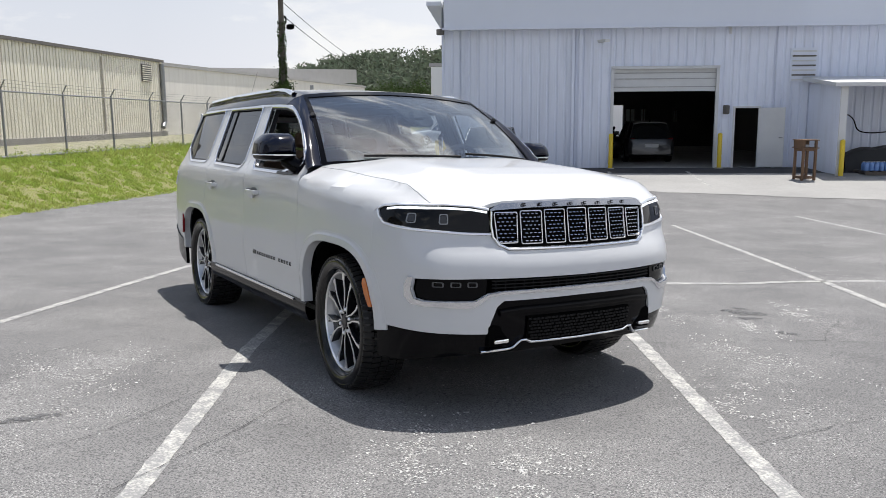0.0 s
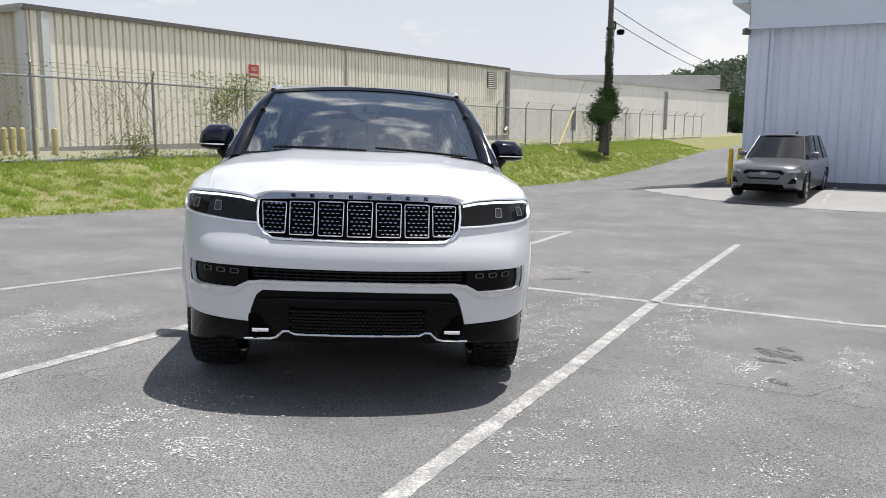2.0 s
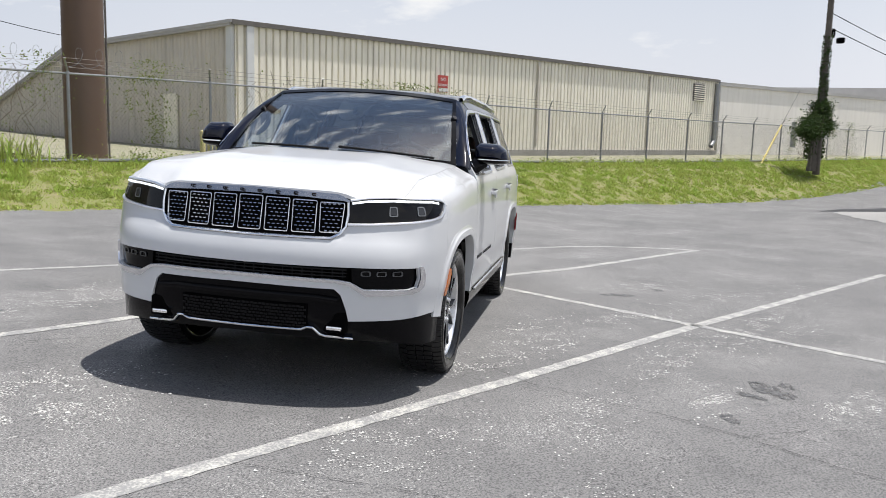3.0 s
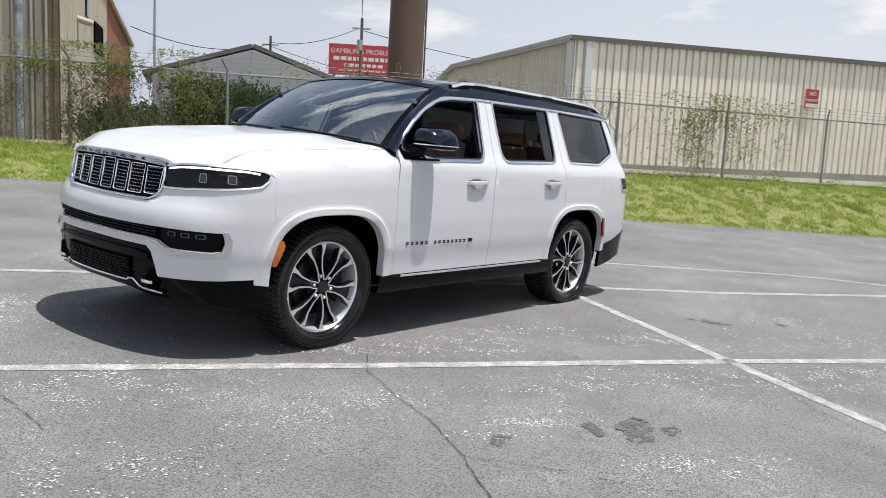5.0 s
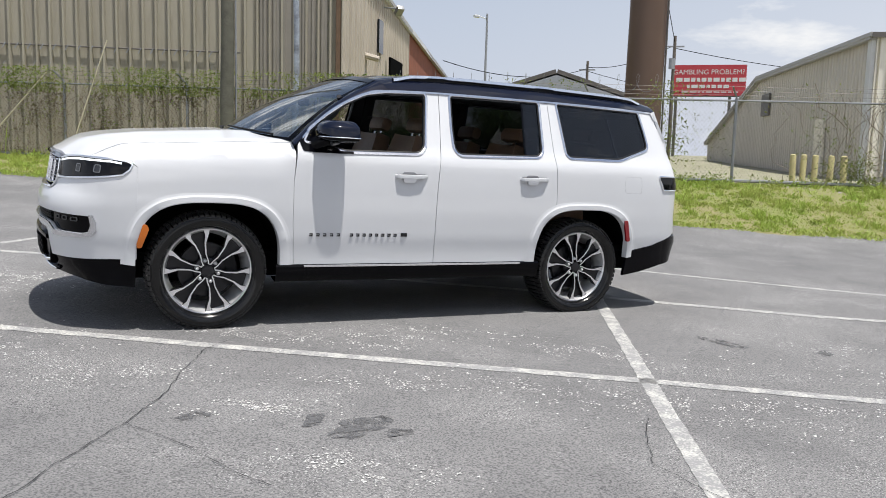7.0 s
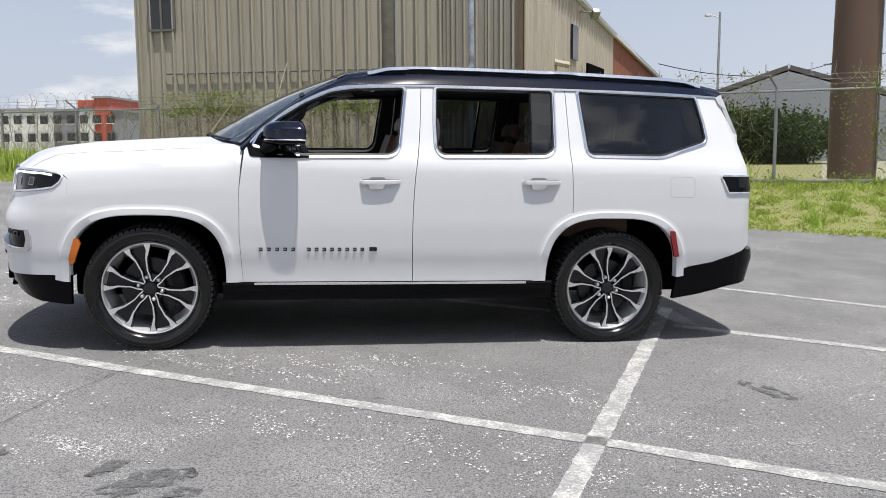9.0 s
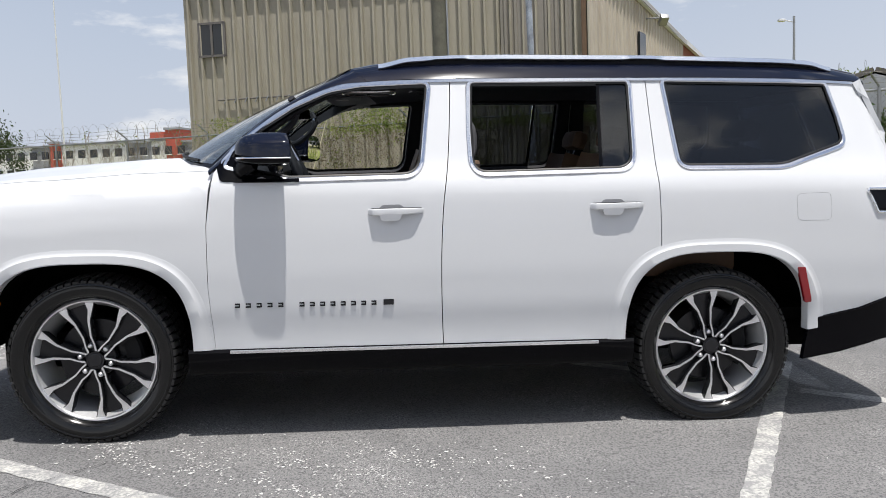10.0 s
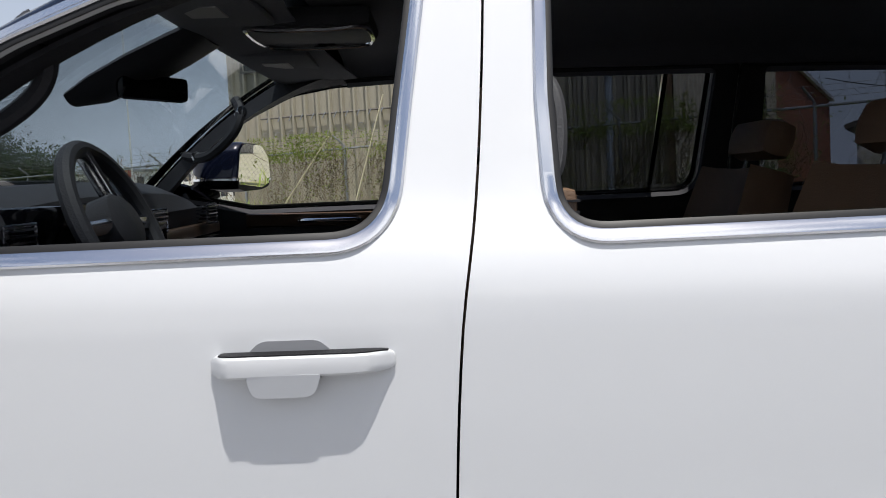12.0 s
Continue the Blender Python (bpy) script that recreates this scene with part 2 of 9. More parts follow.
def tube(bm, pts, r, sides=8, closed=False, radii=None, flat=1.0):
    """A tube along points; radii may vary. flat squeezes it along its second axis."""
    pts = [Vector(p) for p in pts]
    rings = []
    n = len(pts)
    prev = None
    for i, p in enumerate(pts):
        a = pts[(i - 1) % n] if (closed or i) else p
        b = pts[(i + 1) % n] if (closed or i < n - 1) else p
        t = (b - a).normalized() if (b - a).length > 1e-9 else Vector((0, 0, 1))
        ref = prev if prev is not None else (Vector((0, 0, 1)) if abs(t.z) < 0.9 else Vector((1, 0, 0)))
        u = (ref - t * ref.dot(t)).normalized()
        prev = u
        w = t.cross(u)
        rr = radii[i] if radii else r
        rings.append([bm.verts.new(p + (u * math.cos(k * 2 * math.pi / sides) + w * flat * math.sin(k * 2 * math.pi / sides)) * rr) for k in range(sides)])
    for i in range(n if closed else n - 1):
        A, B = rings[i], rings[(i + 1) % n]
        for k in range(sides):
            bm.faces.new((A[k], A[(k + 1) % sides], B[(k + 1) % sides], B[k]))
    if not closed:
        bm.faces.new(rings[0][::-1])
        bm.faces.new(rings[-1])
    return rings


def spin(bm, prof, seg=48, axis="y", a0=0.0, a1=360.0, centre=(0, 0, 0)):
    """Revolves (r, h) points about an axis."""
    full = abs(a1 - a0) >= 359.9
    rings = []
    for i in range(seg if full else seg + 1):
        a = radians(a0 + (a1 - a0) * i / seg)
        ca, sa = math.cos(a), math.sin(a)
        ring = []
        for r, h in prof:
            p = {"y": (r * ca, h, r * sa), "z": (r * ca, r * sa, h), "x": (h, r * ca, r * sa)}[axis]
            ring.append(bm.verts.new(Vector(p) + Vector(centre)))
        rings.append(ring)
    for i in range(len(rings) if full else len(rings) - 1):
        A, B = rings[i], rings[(i + 1) % len(rings)]
        for k in range(len(prof) - 1):
            bm.faces.new((A[k], A[k + 1], B[k + 1], B[k]))
    return rings


def loft(bm, curves, closed=False):
    rows = [[bm.verts.new(p) for p in c] for c in curves]
    for A, B in zip(rows, rows[1:]):
        for k in range(len(A) - 1):
            bm.faces.new((A[k], A[k + 1], B[k + 1], B[k]))
        if closed:
            bm.faces.new((A[-1], A[0], B[0], B[-1]))
    return rows


def solidify(bm, t):
    """Gives an open sheet a thickness t against its vertex normals, with a rim round its open edges."""
    bmesh.ops.recalc_face_normals(bm, faces=bm.faces[:])
    bm.normal_update()
    faces = bm.faces[:]
    rim = [l for f in faces for l in f.loops if len(l.edge.link_faces) == 1]
    rim = [(l.vert, l.link_loop_next.vert) for l in rim]
    twin = {v: bm.verts.new(v.co - v.normal * t) for v in bm.verts[:]}
    for f in faces:
        bm.faces.new([twin[v] for v in reversed(f.verts)])
    for p, q in rim:
        bm.faces.new((q, p, twin[p], twin[q]))
    return bm


def clean(bm):
    bmesh.ops.recalc_face_normals(bm, faces=bm.faces[:])
    return bm


def mirrored(bm):
    """A copy of a bmesh on the other side of the xz plane."""
    b2 = bm.copy()
    for v in b2.verts:
        v.co.y = -v.co.y
    bmesh.ops.reverse_faces(b2, faces=b2.faces[:])
    return b2


def table(x, xs, ys):
    return float(np.interp(x, xs, ys))


def step01(a, b, x):
    t = min(1.0, max(0.0, (x - a) / (b - a)))
    return t * t * (3 - 2 * t)


def spline(pts, n=8, closed=False):
    """A Catmull-Rom curve through points."""
    P = [Vector(p) for p in pts]
    out = []
    N = len(P)
    for i in range(N if closed else N - 1):
        p0 = P[(i - 1) % N] if (closed or i) else P[0]
        p1, p2 = P[i], P[(i + 1) % N]
        p3 = P[(i + 2) % N] if (closed or i < N - 2) else P[-1]
        for k in range(n):
            t = k / n
            out.append(0.5 * ((2 * p1) + (p2 - p0) * t + (2 * p0 - 5 * p1 + 4 * p2 - p3) * t * t + (3 * p1 - p0 - 3 * p2 + p3) * t ** 3))
    if not closed:
        out.append(P[-1].copy())
    return out


def rounded(pts, r, n=5):
    """A closed 2D outline with its corners rounded; r is one radius or one for each corner."""
    P = [Vector(p) for p in pts]
    out = []
    for i, p in enumerate(P):
        rr = r[i] if isinstance(r, (list, tuple)) else r
        a, b = P[i - 1] - p, P[(i + 1) % len(P)] - p
        if rr <= 0:
            out.append(p)
            continue
        half = a.angle(b) / 2
        d = min(rr / max(math.tan(half), 0.05), a.length * 0.49, b.length * 0.49)
        A, B = p + a.normalized() * d, p + b.normalized() * d
        for k in range(n + 1):
            t = k / n
            out.append(A * (1 - t) ** 2 + p * 2 * t * (1 - t) + B * t * t)
    return out


def dense(pts, step, closed=True):
    out = []
    N = len(pts)
    for i in range(N if closed else N - 1):
        a, b = Vector(pts[i]), Vector(pts[(i + 1) % N])
        k = max(1, round((b - a).length / step))
        out += [a.lerp(b, j / k) for j in range(k)]
    if not closed:
        out.append(Vector(pts[-1]))
    return out


def inside(poly, P):
    """Which of the points P (n x 2) lie in a polygon."""
    A = np.array([(p[0], p[1]) for p in poly])
    B = np.roll(A, -1, 0)
    x, y = P[:, 0][:, None], P[:, 1][:, None]
    hit = ((A[:, 1] > y) != (B[:, 1] > y)) & (x < (B[:, 0] - A[:, 0]) * (y - A[:, 1]) / (B[:, 1] - A[:, 1] + 1e-12) + A[:, 0])
    return hit.sum(1) % 2 == 1


from mathutils.geometry import delaunay_2d_cdt


def panel(outline, fmap, step=0.05, thick=0.02, holes=(), flip=False):
    """A curved sheet with thickness: a 2D outline with holes, meshed evenly and laid onto the surface fmap(u, v)."""
    loops = [dense(outline, step)] + [dense(h, step) for h in holes]
    pts, edges = [], []
    for lp in loops:
        o = len(pts)
        pts += [Vector((p[0], p[1])) for p in lp]
        edges += [(o + i, o + (i + 1) % len(lp)) for i in range(len(lp))]
    B = np.array([tuple(p) for p in pts])
    lo, hi = B.min(0), B.max(0)
    gx, gy = np.meshgrid(np.arange(lo[0] + step * 0.5, hi[0], step), np.arange(lo[1] + step * 0.5, hi[1], step))
    G = np.c_[gx.ravel(), gy.ravel()]
    keep = inside(loops[0], G)
    for h in loops[1:]:
        keep &= ~inside(h, G)
    G = G[keep]
    if len(G):
        near = np.array([np.min(np.hypot(B[:, 0] - g[0], B[:, 1] - g[1])) for g in G])
        G = G[near > step * 0.55]
    pts += [Vector(g) for g in G.tolist()]
    V, _, F, *_ = delaunay_2d_cdt(pts, edges, [], 0, 1e-5)
    C = np.array([[sum(V[i].x for i in f) / 3, sum(V[i].y for i in f) / 3] for f in F])
    ok = inside(loops[0], C)
    for h in loops[1:]:
        ok &= ~inside(h, C)
    F = [f for f, k in zip(F, ok) if k]
    bm = bmesh.new()
    e = 1e-3
    outer, inner = [], []
    for v in V:
        p = Vector(fmap(v.x, v.y))
        n = (Vector(fmap(v.x + e, v.y)) - p).cross(Vector(fmap(v.x, v.y + e)) - p)
        n = (n.normalized() if n.length > 1e-12 else Vector((0, 0, 1))) * (-1 if flip else 1)
        outer.append(bm.verts.new(p))
        inner.append(bm.verts.new(p - n * thick))
    count = {}
    for f in F:
        a, b, c = f
        if flip:
            a, c = c, a
        bm.faces.new((outer[a], outer[b], outer[c]))
        bm.faces.new((inner[c], inner[b], inner[a]))
        for i, j in ((a, b), (b, c), (c, a)):
            count[(i, j)] = 1
    for i, j in count:
        if (j, i) not in count:
            bm.faces.new((outer[j], outer[i], inner[i], inner[j]))
    for v in [v for v in bm.verts if not v.link_faces]:
        bm.verts.remove(v)
    return bm


def lettering(name, text, height, m, material, parent=None, spread=1.0, depth=0.004):
    """Raised letters in the built-in font, as one mesh."""
    c = bpy.data.curves.new("tmp_text", "FONT")
    c.body, c.size, c.align_x, c.extrude, c.space_character = text, height, "CENTER", depth, spread
    t = bpy.data.objects.new("tmp_text", c)
    me = bpy.data.meshes.new_from_object(t)
    bpy.data.objects.remove(t)
    bpy.data.curves.remove(c)
    me.transform(m)
    me.name = name
    me.materials.clear()
    me.materials.append(material)
    ob = new(name, me)
    if parent:
        ob.parent = parent
    return ob


# ---------------------------------------------------------------- ground
E_DIR = Vector((-0.825, 0.565, 0))     # along the fence, away from the car
V_DIR = Vector((0.565, 0.825, 0))      # from the fence across the car park
LOT3 = LOT.to_3x3()


def lot_z(x, y):
    n = LOT3 @ Vector((0, 0, 1))
    return -(n.x * x + n.y * y) / n.z


FENCE_V, GRASS_V = -12.37, -8.75       # distance of the fence line and of the grass edge


def ground_z(x, y):
    u, v = E_DIR.x * x + E_DIR.y * y, V_DIR.x * x + V_DIR.y * y
    base = lot_z(x, y)
    k = step01(12, 23, u) * step01(-8, 1, v)
    base = base * (1 - k) - 0.2 * k
    r = math.hypot(x, y)
    far = step01(22, 60, r)
    base = base * (1 - far) - 0.25 * far
    if v < GRASS_V:
        bank = table(u, (4, 9, 17, 29, 60), (0.62, 0.59, 0.47, 0.38, 0.34)) + 0.012 * max(0.0, -u)
        k = min(1.0, (GRASS_V - v) / (GRASS_V - FENCE_V - 0.35))
        k = 0.55 * k + 0.45 * step01(0, 1, k)
        base = base * (1 - k) + bank * k + 0.04 * k * (1 - k) * 4 * noise.noise(Vector((x * 0.7, y * 0.7, 0)))
        if v < FENCE_V - 6:
            back = step01(FENCE_V - 6, FENCE_V - 40, v)
            base = base * (1 - back) + 1.0 * back
    return base


def on_ground(x, y, up=0.0):
    return Vector((x, y, ground_z(x, y) + up))


def uv_ground(u, v, up=0.0):
    p = E_DIR * u + V_DIR * v
    return on_ground(p.x, p.y, up)


def graded(a, b, fine_a, fine_b, fine, coarse_n):
    """Grid stations: fine between fine_a and fine_b, widening to a and b."""
    mid = list(np.arange(fine_a, fine_b + 1e-6, fine))
    left = [fine_a - (fine_a - a) * (i / coarse_n) ** 2.2 for i in range(1, coarse_n + 1)][::-1]
    right = [fine_b + (b - fine_b) * (i / coarse_n) ** 2.2 for i in range(1, coarse_n + 1)]
    return left + mid + right


def asphalt_mat():
    m = mat("asphalt", (0.155, 0.155, 0.158), 0.9, spec=0.25)
    n, l = m.node_tree.nodes, m.node_tree.links
    b = n["Principled BSDF"]
    tc = n.new("ShaderNodeTexCoord")

    def nz(scale, detail=5, rough=0.6):
        t = n.new("ShaderNodeTexNoise")
        t.inputs["Scale"].default_value = scale
        t.inputs["Detail"].default_value = detail
        t.inputs["Roughness"].default_value = rough
        l.new(tc.outputs["Object"], t.inputs["Vector"])
        return t.outputs["Fac"]

    def rng(v, a, b_, c, d):
        r = n.new("ShaderNodeMapRange")
        for k, val in zip(("From Min", "From Max", "To Min", "To Max"), (a, b_, c, d)):
            r.inputs[k].default_value = val
        l.new(v, r.inputs["Value"])
        return r.outputs[0]

    def mix(fac, c1, c2):
        x = n.new("ShaderNodeMixRGB")
        l.new(fac, x.inputs["Fac"])
        if isinstance(c1, tuple):
            x.inputs["Color1"].default_value = (*c1, 1)
        else:
            l.new(c1, x.inputs["Color1"])
        x.inputs["Color2"].default_value = (*c2, 1)
        return x.outputs[0]

    col = mix(rng(nz(0.22, 4), 0.35, 0.7, 0, 1), (0.180, 0.178, 0.178), (0.234, 0.230, 0.228))
    col = mix(rng(nz(1.3, 7, 0.7), 0.48, 0.75, 0, 0.6), col, (0.112, 0.111, 0.113))
    col = mix(rng(nz(95, 3), 0.47, 0.60, 0, 0.85), col, (0.075, 0.075, 0.078))
    # pale grit shows in worn areas only
    worn = n.new("ShaderNodeMath")
    worn.operation = "MULTIPLY"
    l.new(rng(nz(0.9, 5, 0.65), 0.44, 0.68, 0.06, 1.0), worn.inputs[0])
    l.new(rng(nz(115, 3), 0.56, 0.63, 0, 0.92), worn.inputs[1])
    col = mix(worn.outputs[0], col, (0.54, 0.535, 0.52))
    pits = n.new("ShaderNodeMath")
    pits.operation = "MULTIPLY"
    l.new(rng(nz(0.7, 5, 0.6), 0.45, 0.62, 0.0, 1.0), pits.inputs[0])
    l.new(rng(nz(52, 3), 0.595, 0.65, 0, 0.85), pits.inputs[1])
    col = mix(pits.outputs[0], col, (0.05, 0.05, 0.052))
    l.new(col, b.inputs["Base Color"])
    bp = n.new("ShaderNodeBump")
    bp.inputs["Strength"].default_value = 0.8
    bp.inputs["Distance"].default_value = 0.006
    l.new(nz(120, 3), bp.inputs["Height"])
    l.new(bp.outputs[0], b.inputs["Normal"])
    return m


ASPHALT = asphalt_mat()
SOIL = mat("grass_soil", (0.16, 0.19, 0.05), 0.95, var=0.8, scale=1.1, fine=0.5, fine_scale=14, color2=(0.22, 0.19, 0.095), bump=0.8, bump_scale=25)
PALE = mat("worn_concrete", (0.33, 0.325, 0.315), 0.92, var=0.6, scale=0.5, fine=0.4, fine_scale=20, color2=(0.24, 0.237, 0.23), bump=0.3, bump_scale=60)


def sheet(us, vs, up=0.0):
    bm = bmesh.new()
    rows = [[bm.verts.new(uv_ground(u, v, up if v > GRASS_V - 0.2 else -0.035 if v > GRASS_V - 2.4 else -0.15)) for u in us] for v in vs]
    for A, B in zip(rows, rows[1:]):
        for k in range(len(A) - 1):
            bm.faces.new((A[k], B[k], B[k + 1], A[k + 1]))
    return clean(bm)


vs = [v for v in graded(-900, 900, -16, 22, 1.0, 26)]
vs = sorted([v for v in vs if abs(v - GRASS_V) > 0.3] + [GRASS_V])
us = graded(-900, 900, -18, 34, 1.0, 26)
ground = tagged(part("ground", sheet(us, vs), ASPHALT, smooth=60), "worn grey asphalt car park running on to the horizon", "ground", kind="structure")
# the grass verge and the land behind the fence: its own sheet just over the asphalt
gvs = [GRASS_V - 0.001] * 2 + [v for v in np.arange(GRASS_V - 0.45, -17, -0.45)] + [-19, -22, -27, -34, -45, -60, -90, -150, -300, -600]
gbm, ybm = bmesh.new(), bmesh.new()
rows, yrows = [], []
gus = graded(-300, 300, -24, 60, 0.2, 22)
for i, v in enumerate(gvs):
    row = []
    for u in gus:
        wob = 0.18 * noise.noise(Vector((u * 0.6, 0, 3))) + 0.14 * noise.noise(Vector((u * 2.3, 0, 9))) if i < 2 else 0.0
        bow = 0.012 * min(0.0, u + 2) ** 2 if (i < 2 and -14 < u < -2) else 0.0
        p = uv_ground(u, v + wob - bow)
        p.z = ground_z(p.x, p.y) + (-0.08, -0.014)[i] if i < 2 else ground_z(p.x, p.y) + 0.04
        row.append(p)
    rows.append([gbm.verts.new(p) for p in row])
    yrows.append([ybm.verts.new(p) for p in row])
for i in range(len(gvs) - 1):
    for k in range(len(gus) - 1):
        yard = gvs[i] < FENCE_V - 0.35 and gus[k] > 3.0
        A, B = (yrows if yard else rows)[i:i + 2]
        (ybm if yard else gbm).faces.new((A[k], A[k + 1], B[k + 1], B[k]))
for bm_s in (gbm, ybm):
    bmesh.ops.delete(bm_s, geom=[v for v in bm_s.verts if not v.link_faces], context="VERTS")
YARD = mat("yard_gravel", (0.33, 0.30, 0.25), 0.95, var=0.8, scale=1.2, fine=0.6, fine_scale=18, color2=(0.20, 0.205, 0.11), bump=0.8, bump_scale=30)
tagged(part("yard_ground", clean(ybm), YARD, smooth=60), "dry gravel yard with weeds behind the fence", "ground", kind="structure")
grass_bank = tagged(part("grass_bank", clean(gbm), SOIL, smooth=60), "sloping grass verge with bare earth patches along a fence", "grass", kind="structure")


# ---------------------------------------------------------------- markings, cracks and stains on the car park
def lot_point(x, y, up=0.0):
    p = LOT3 @ Vector((x, y, 0))
    return on_ground(p.x, p.y, up)


rng_line = random.Random(5)


def strip_bm(pts, width, up, thick=0.003, ragged=0.005):
    """A ribbon along points given over the lot, its edges a little ragged."""
    P = dense([Vector((*p, 0)) for p in pts], 0.05, closed=False)
    bm = bmesh.new()
    rows = []
    for i, p in enumerate(P):
        a, b = P[max(0, i - 1)], P[min(len(P) - 1, i + 1)]
        t = (b - a).normalized()
        s = Vector((-t.y, t.x, 0))
        l, r = width / 2 + rng_line.uniform(-ragged, ragged), width / 2 + rng_line.uniform(-ragged, ragged)
        rows.append([bm.verts.new(lot_point(*(p + s * l).xy, up)), bm.verts.new(lot_point(*(p - s * r).xy, up))])
    for A, B in zip(rows, rows[1:]):
        bm.faces.new((A[0], A[1], B[1], B[0]))
    return clean(bm)




def stall_line(name, pts, width=0.105):
    return tagged(part(name, strip_bm(pts, width, 0.003), LINE, smooth=0), "worn white painted parking bay line on asphalt", "road marking", "parking bay lines", "structure")


stall_line("painted_line", [(3.1, -2.67), (0.37, -1.18), (-2.16, 0.42)])
stall_line("painted_line", [(-2.26, 0.55), (-3.85, 1.65), (-7.49, 3.66)])
stall_line("painted_line", [(4.6, -0.40), (1.56, 1.46), (-0.75, 2.82), (-6.1, 6.13)])
stall_line("painted_line", [(p.x, p.y) for p in spline([(-2.5, -0.1, 0), (-0.79, 2.83, 0), (-0.15, 3.92, 0), (0.13, 4.44, 0), (0.45, 5.35, 0), (1.9, 8.2, 0), (3.4, 11.0, 0)], 6)])
stall_line("painted_line", [(3.6, 3.2), (0.38, 5.39), (-5.2, 8.95)], 0.09)
stall_line("painted_line", [(3.4, 7.2), (-2.1, 10.94), (-5.5, 13.1)], 0.09)
stall_line("painted_line", [(p.x, p.y) for p in spline([(0.6, -4.4, 0), (-1.05, -3.02, 0), (-3.2, -1.2, 0), (-4.99, 0.38, 0), (-6.4, 1.55, 0), (-7.1, 2.6, 0), (-7.46, 3.64, 0)], 5)], 0.09)
stall_line("painted_line", [(1.6, -4.55), (2.16, -3.96), (2.95, -3.1)], 0.09)


def crack(pts, width, seed):
    r = random.Random(seed)
    P = dense([Vector((*p, 0)) for p in pts], 0.05, closed=False)
    bm = bmesh.new()
    rows, off = [], 0.0
    for i, p in enumerate(P):
        a, b = P[max(0, i - 1)], P[min(len(P) - 1, i + 1)]
        t = (b - a).normalized()
        s = Vector((-t.y, t.x, 0))
        off = off * 0.9 + r.uniform(-0.011, 0.011)
        w = width * r.uniform(0.25, 1.25)
        c = p + s * off
        rows.append([bm.verts.new(lot_point(*(c + s * w / 2).xy, 0.008)), bm.verts.new(lot_point(*(c - s * w / 2).xy, 0.008))])
    for A, B in zip(rows, rows[1:]):
        bm.faces.new((A[0], A[1], B[1], B[0]))
    return tagged(part("crack", clean(bm), CRACK, smooth=0), "thin dark crack running through the asphalt", "crack", "cracks in the asphalt", "structure")


CRACK = mat("crack_dark", (0.025, 0.025, 0.025), 0.95, var=0.4, scale=20)
crack([(1.42, 1.28), (1.68, 1.52), (1.83, 1.89), (2.02, 2.29), (2.26, 2.72), (2.61, 3.16), (3.1, 3.9)], 0.0055, 1)
crack([(2.26, 2.72), (2.12, 2.95), (1.8, 3.6)], 0.0042, 2)
crack([(-0.6, -1.7), (-0.2, -2.5), (-0.55, -3.4), (-0.3, -4.6)], 0.0042, 3)
crack([(1.2, -1.65), (1.7, -2.4), (2.0, -3.3)], 0.0042, 4)
crack([(-0.3, 3.4), (0.1, 3.9), (0.05, 4.6), (0.4, 5.1)], 0.0042, 6)
crack([(-1.4, 5.0), (-0.8, 5.8), (-1.0, 6.9), (-0.4, 8.0)], 0.0042, 8)
crack([(1.63, -1.31), (1.84, -1.55), (2.08, -1.84), (2.29, -2.16), (2.45, -2.36), (2.9, -3.0)], 0.005, 9)
crack([(3.46, 0.36), (3.50, 0.75), (3.53, 1.38)], 0.004, 10)


# ---------------------------------------------------------------- the SUV: x forward, y to its left, z up from the ground
PLAN = spline([(2.605, 0, 0), (2.59, 0.3, 0), (2.535, 0.58, 0), (2.43, 0.80, 0), (2.28, 0.93, 0), (2.10, 1.0, 0), (1.85, 1.035, 0), (1.56, 1.045, 0),
               (0.9, 1.042, 0), (0, 1.047, 0), (-0.9, 1.05, 0), (-1.56, 1.05, 0), (-2.0, 1.042, 0), (-2.36, 1.018, 0), (-2.57, 0.965, 0), (-2.68, 0.84, 0), (-2.73, 0.5, 0), (-2.74, 0, 0)], 10)
PX = np.array([p.x for p in PLAN])
PY = np.array([p.y for p in PLAN])
PS = np.r_[0, np.cumsum(np.hypot(np.diff(PX), np.diff(PY)))]
S_END = PS[-1]


def s_x(x):
    """The station along the plan where the side reaches x."""
    return float(np.interp(-x, -PX, PS))


def s_y(y):
    """The station along the front where it reaches y (signed)."""
    n = int(np.argmax(PY))
    return math.copysign(float(np.interp(abs(y), PY[:n], PS[:n])), y)


def hood_crown(x):
    return table(x, (0.9, 1.37, 1.96, 2.2, 2.38, 2.5, 2.6), (1.385, 1.37, 1.325, 1.292, 1.25, 1.205, 1.15))


def hood_front(y):
    """x of the hood's front edge."""
    return float(np.interp(abs(y), LIP_Y, LIP_X)) - 0.006


def hood_lip(y):
    """Height of the hood's front edge: over the grille, then stepping down to the lamps."""
    return table(abs(y), (0, 0.45, 0.52, 0.57, 0.70, 0.80, 0.95), (1.173, 1.167, 1.155, 1.136, 1.150, 1.155, 1.155))


def hood_z(x, y):
    a = abs(y)
    z = hood_crown(x) - 0.012 + 0.012 * (1 - step01(0.42, 0.60, a)) - 0.05 * step01(0.45, 0.95, a) - 0.05 * step01(0.80, 0.98, a)
    d = hood_front(y) - x
    k = max(0.0, 1 - max(0.0, d) / 0.17) ** 2
    return z * (1 - k) + hood_lip(y) * k


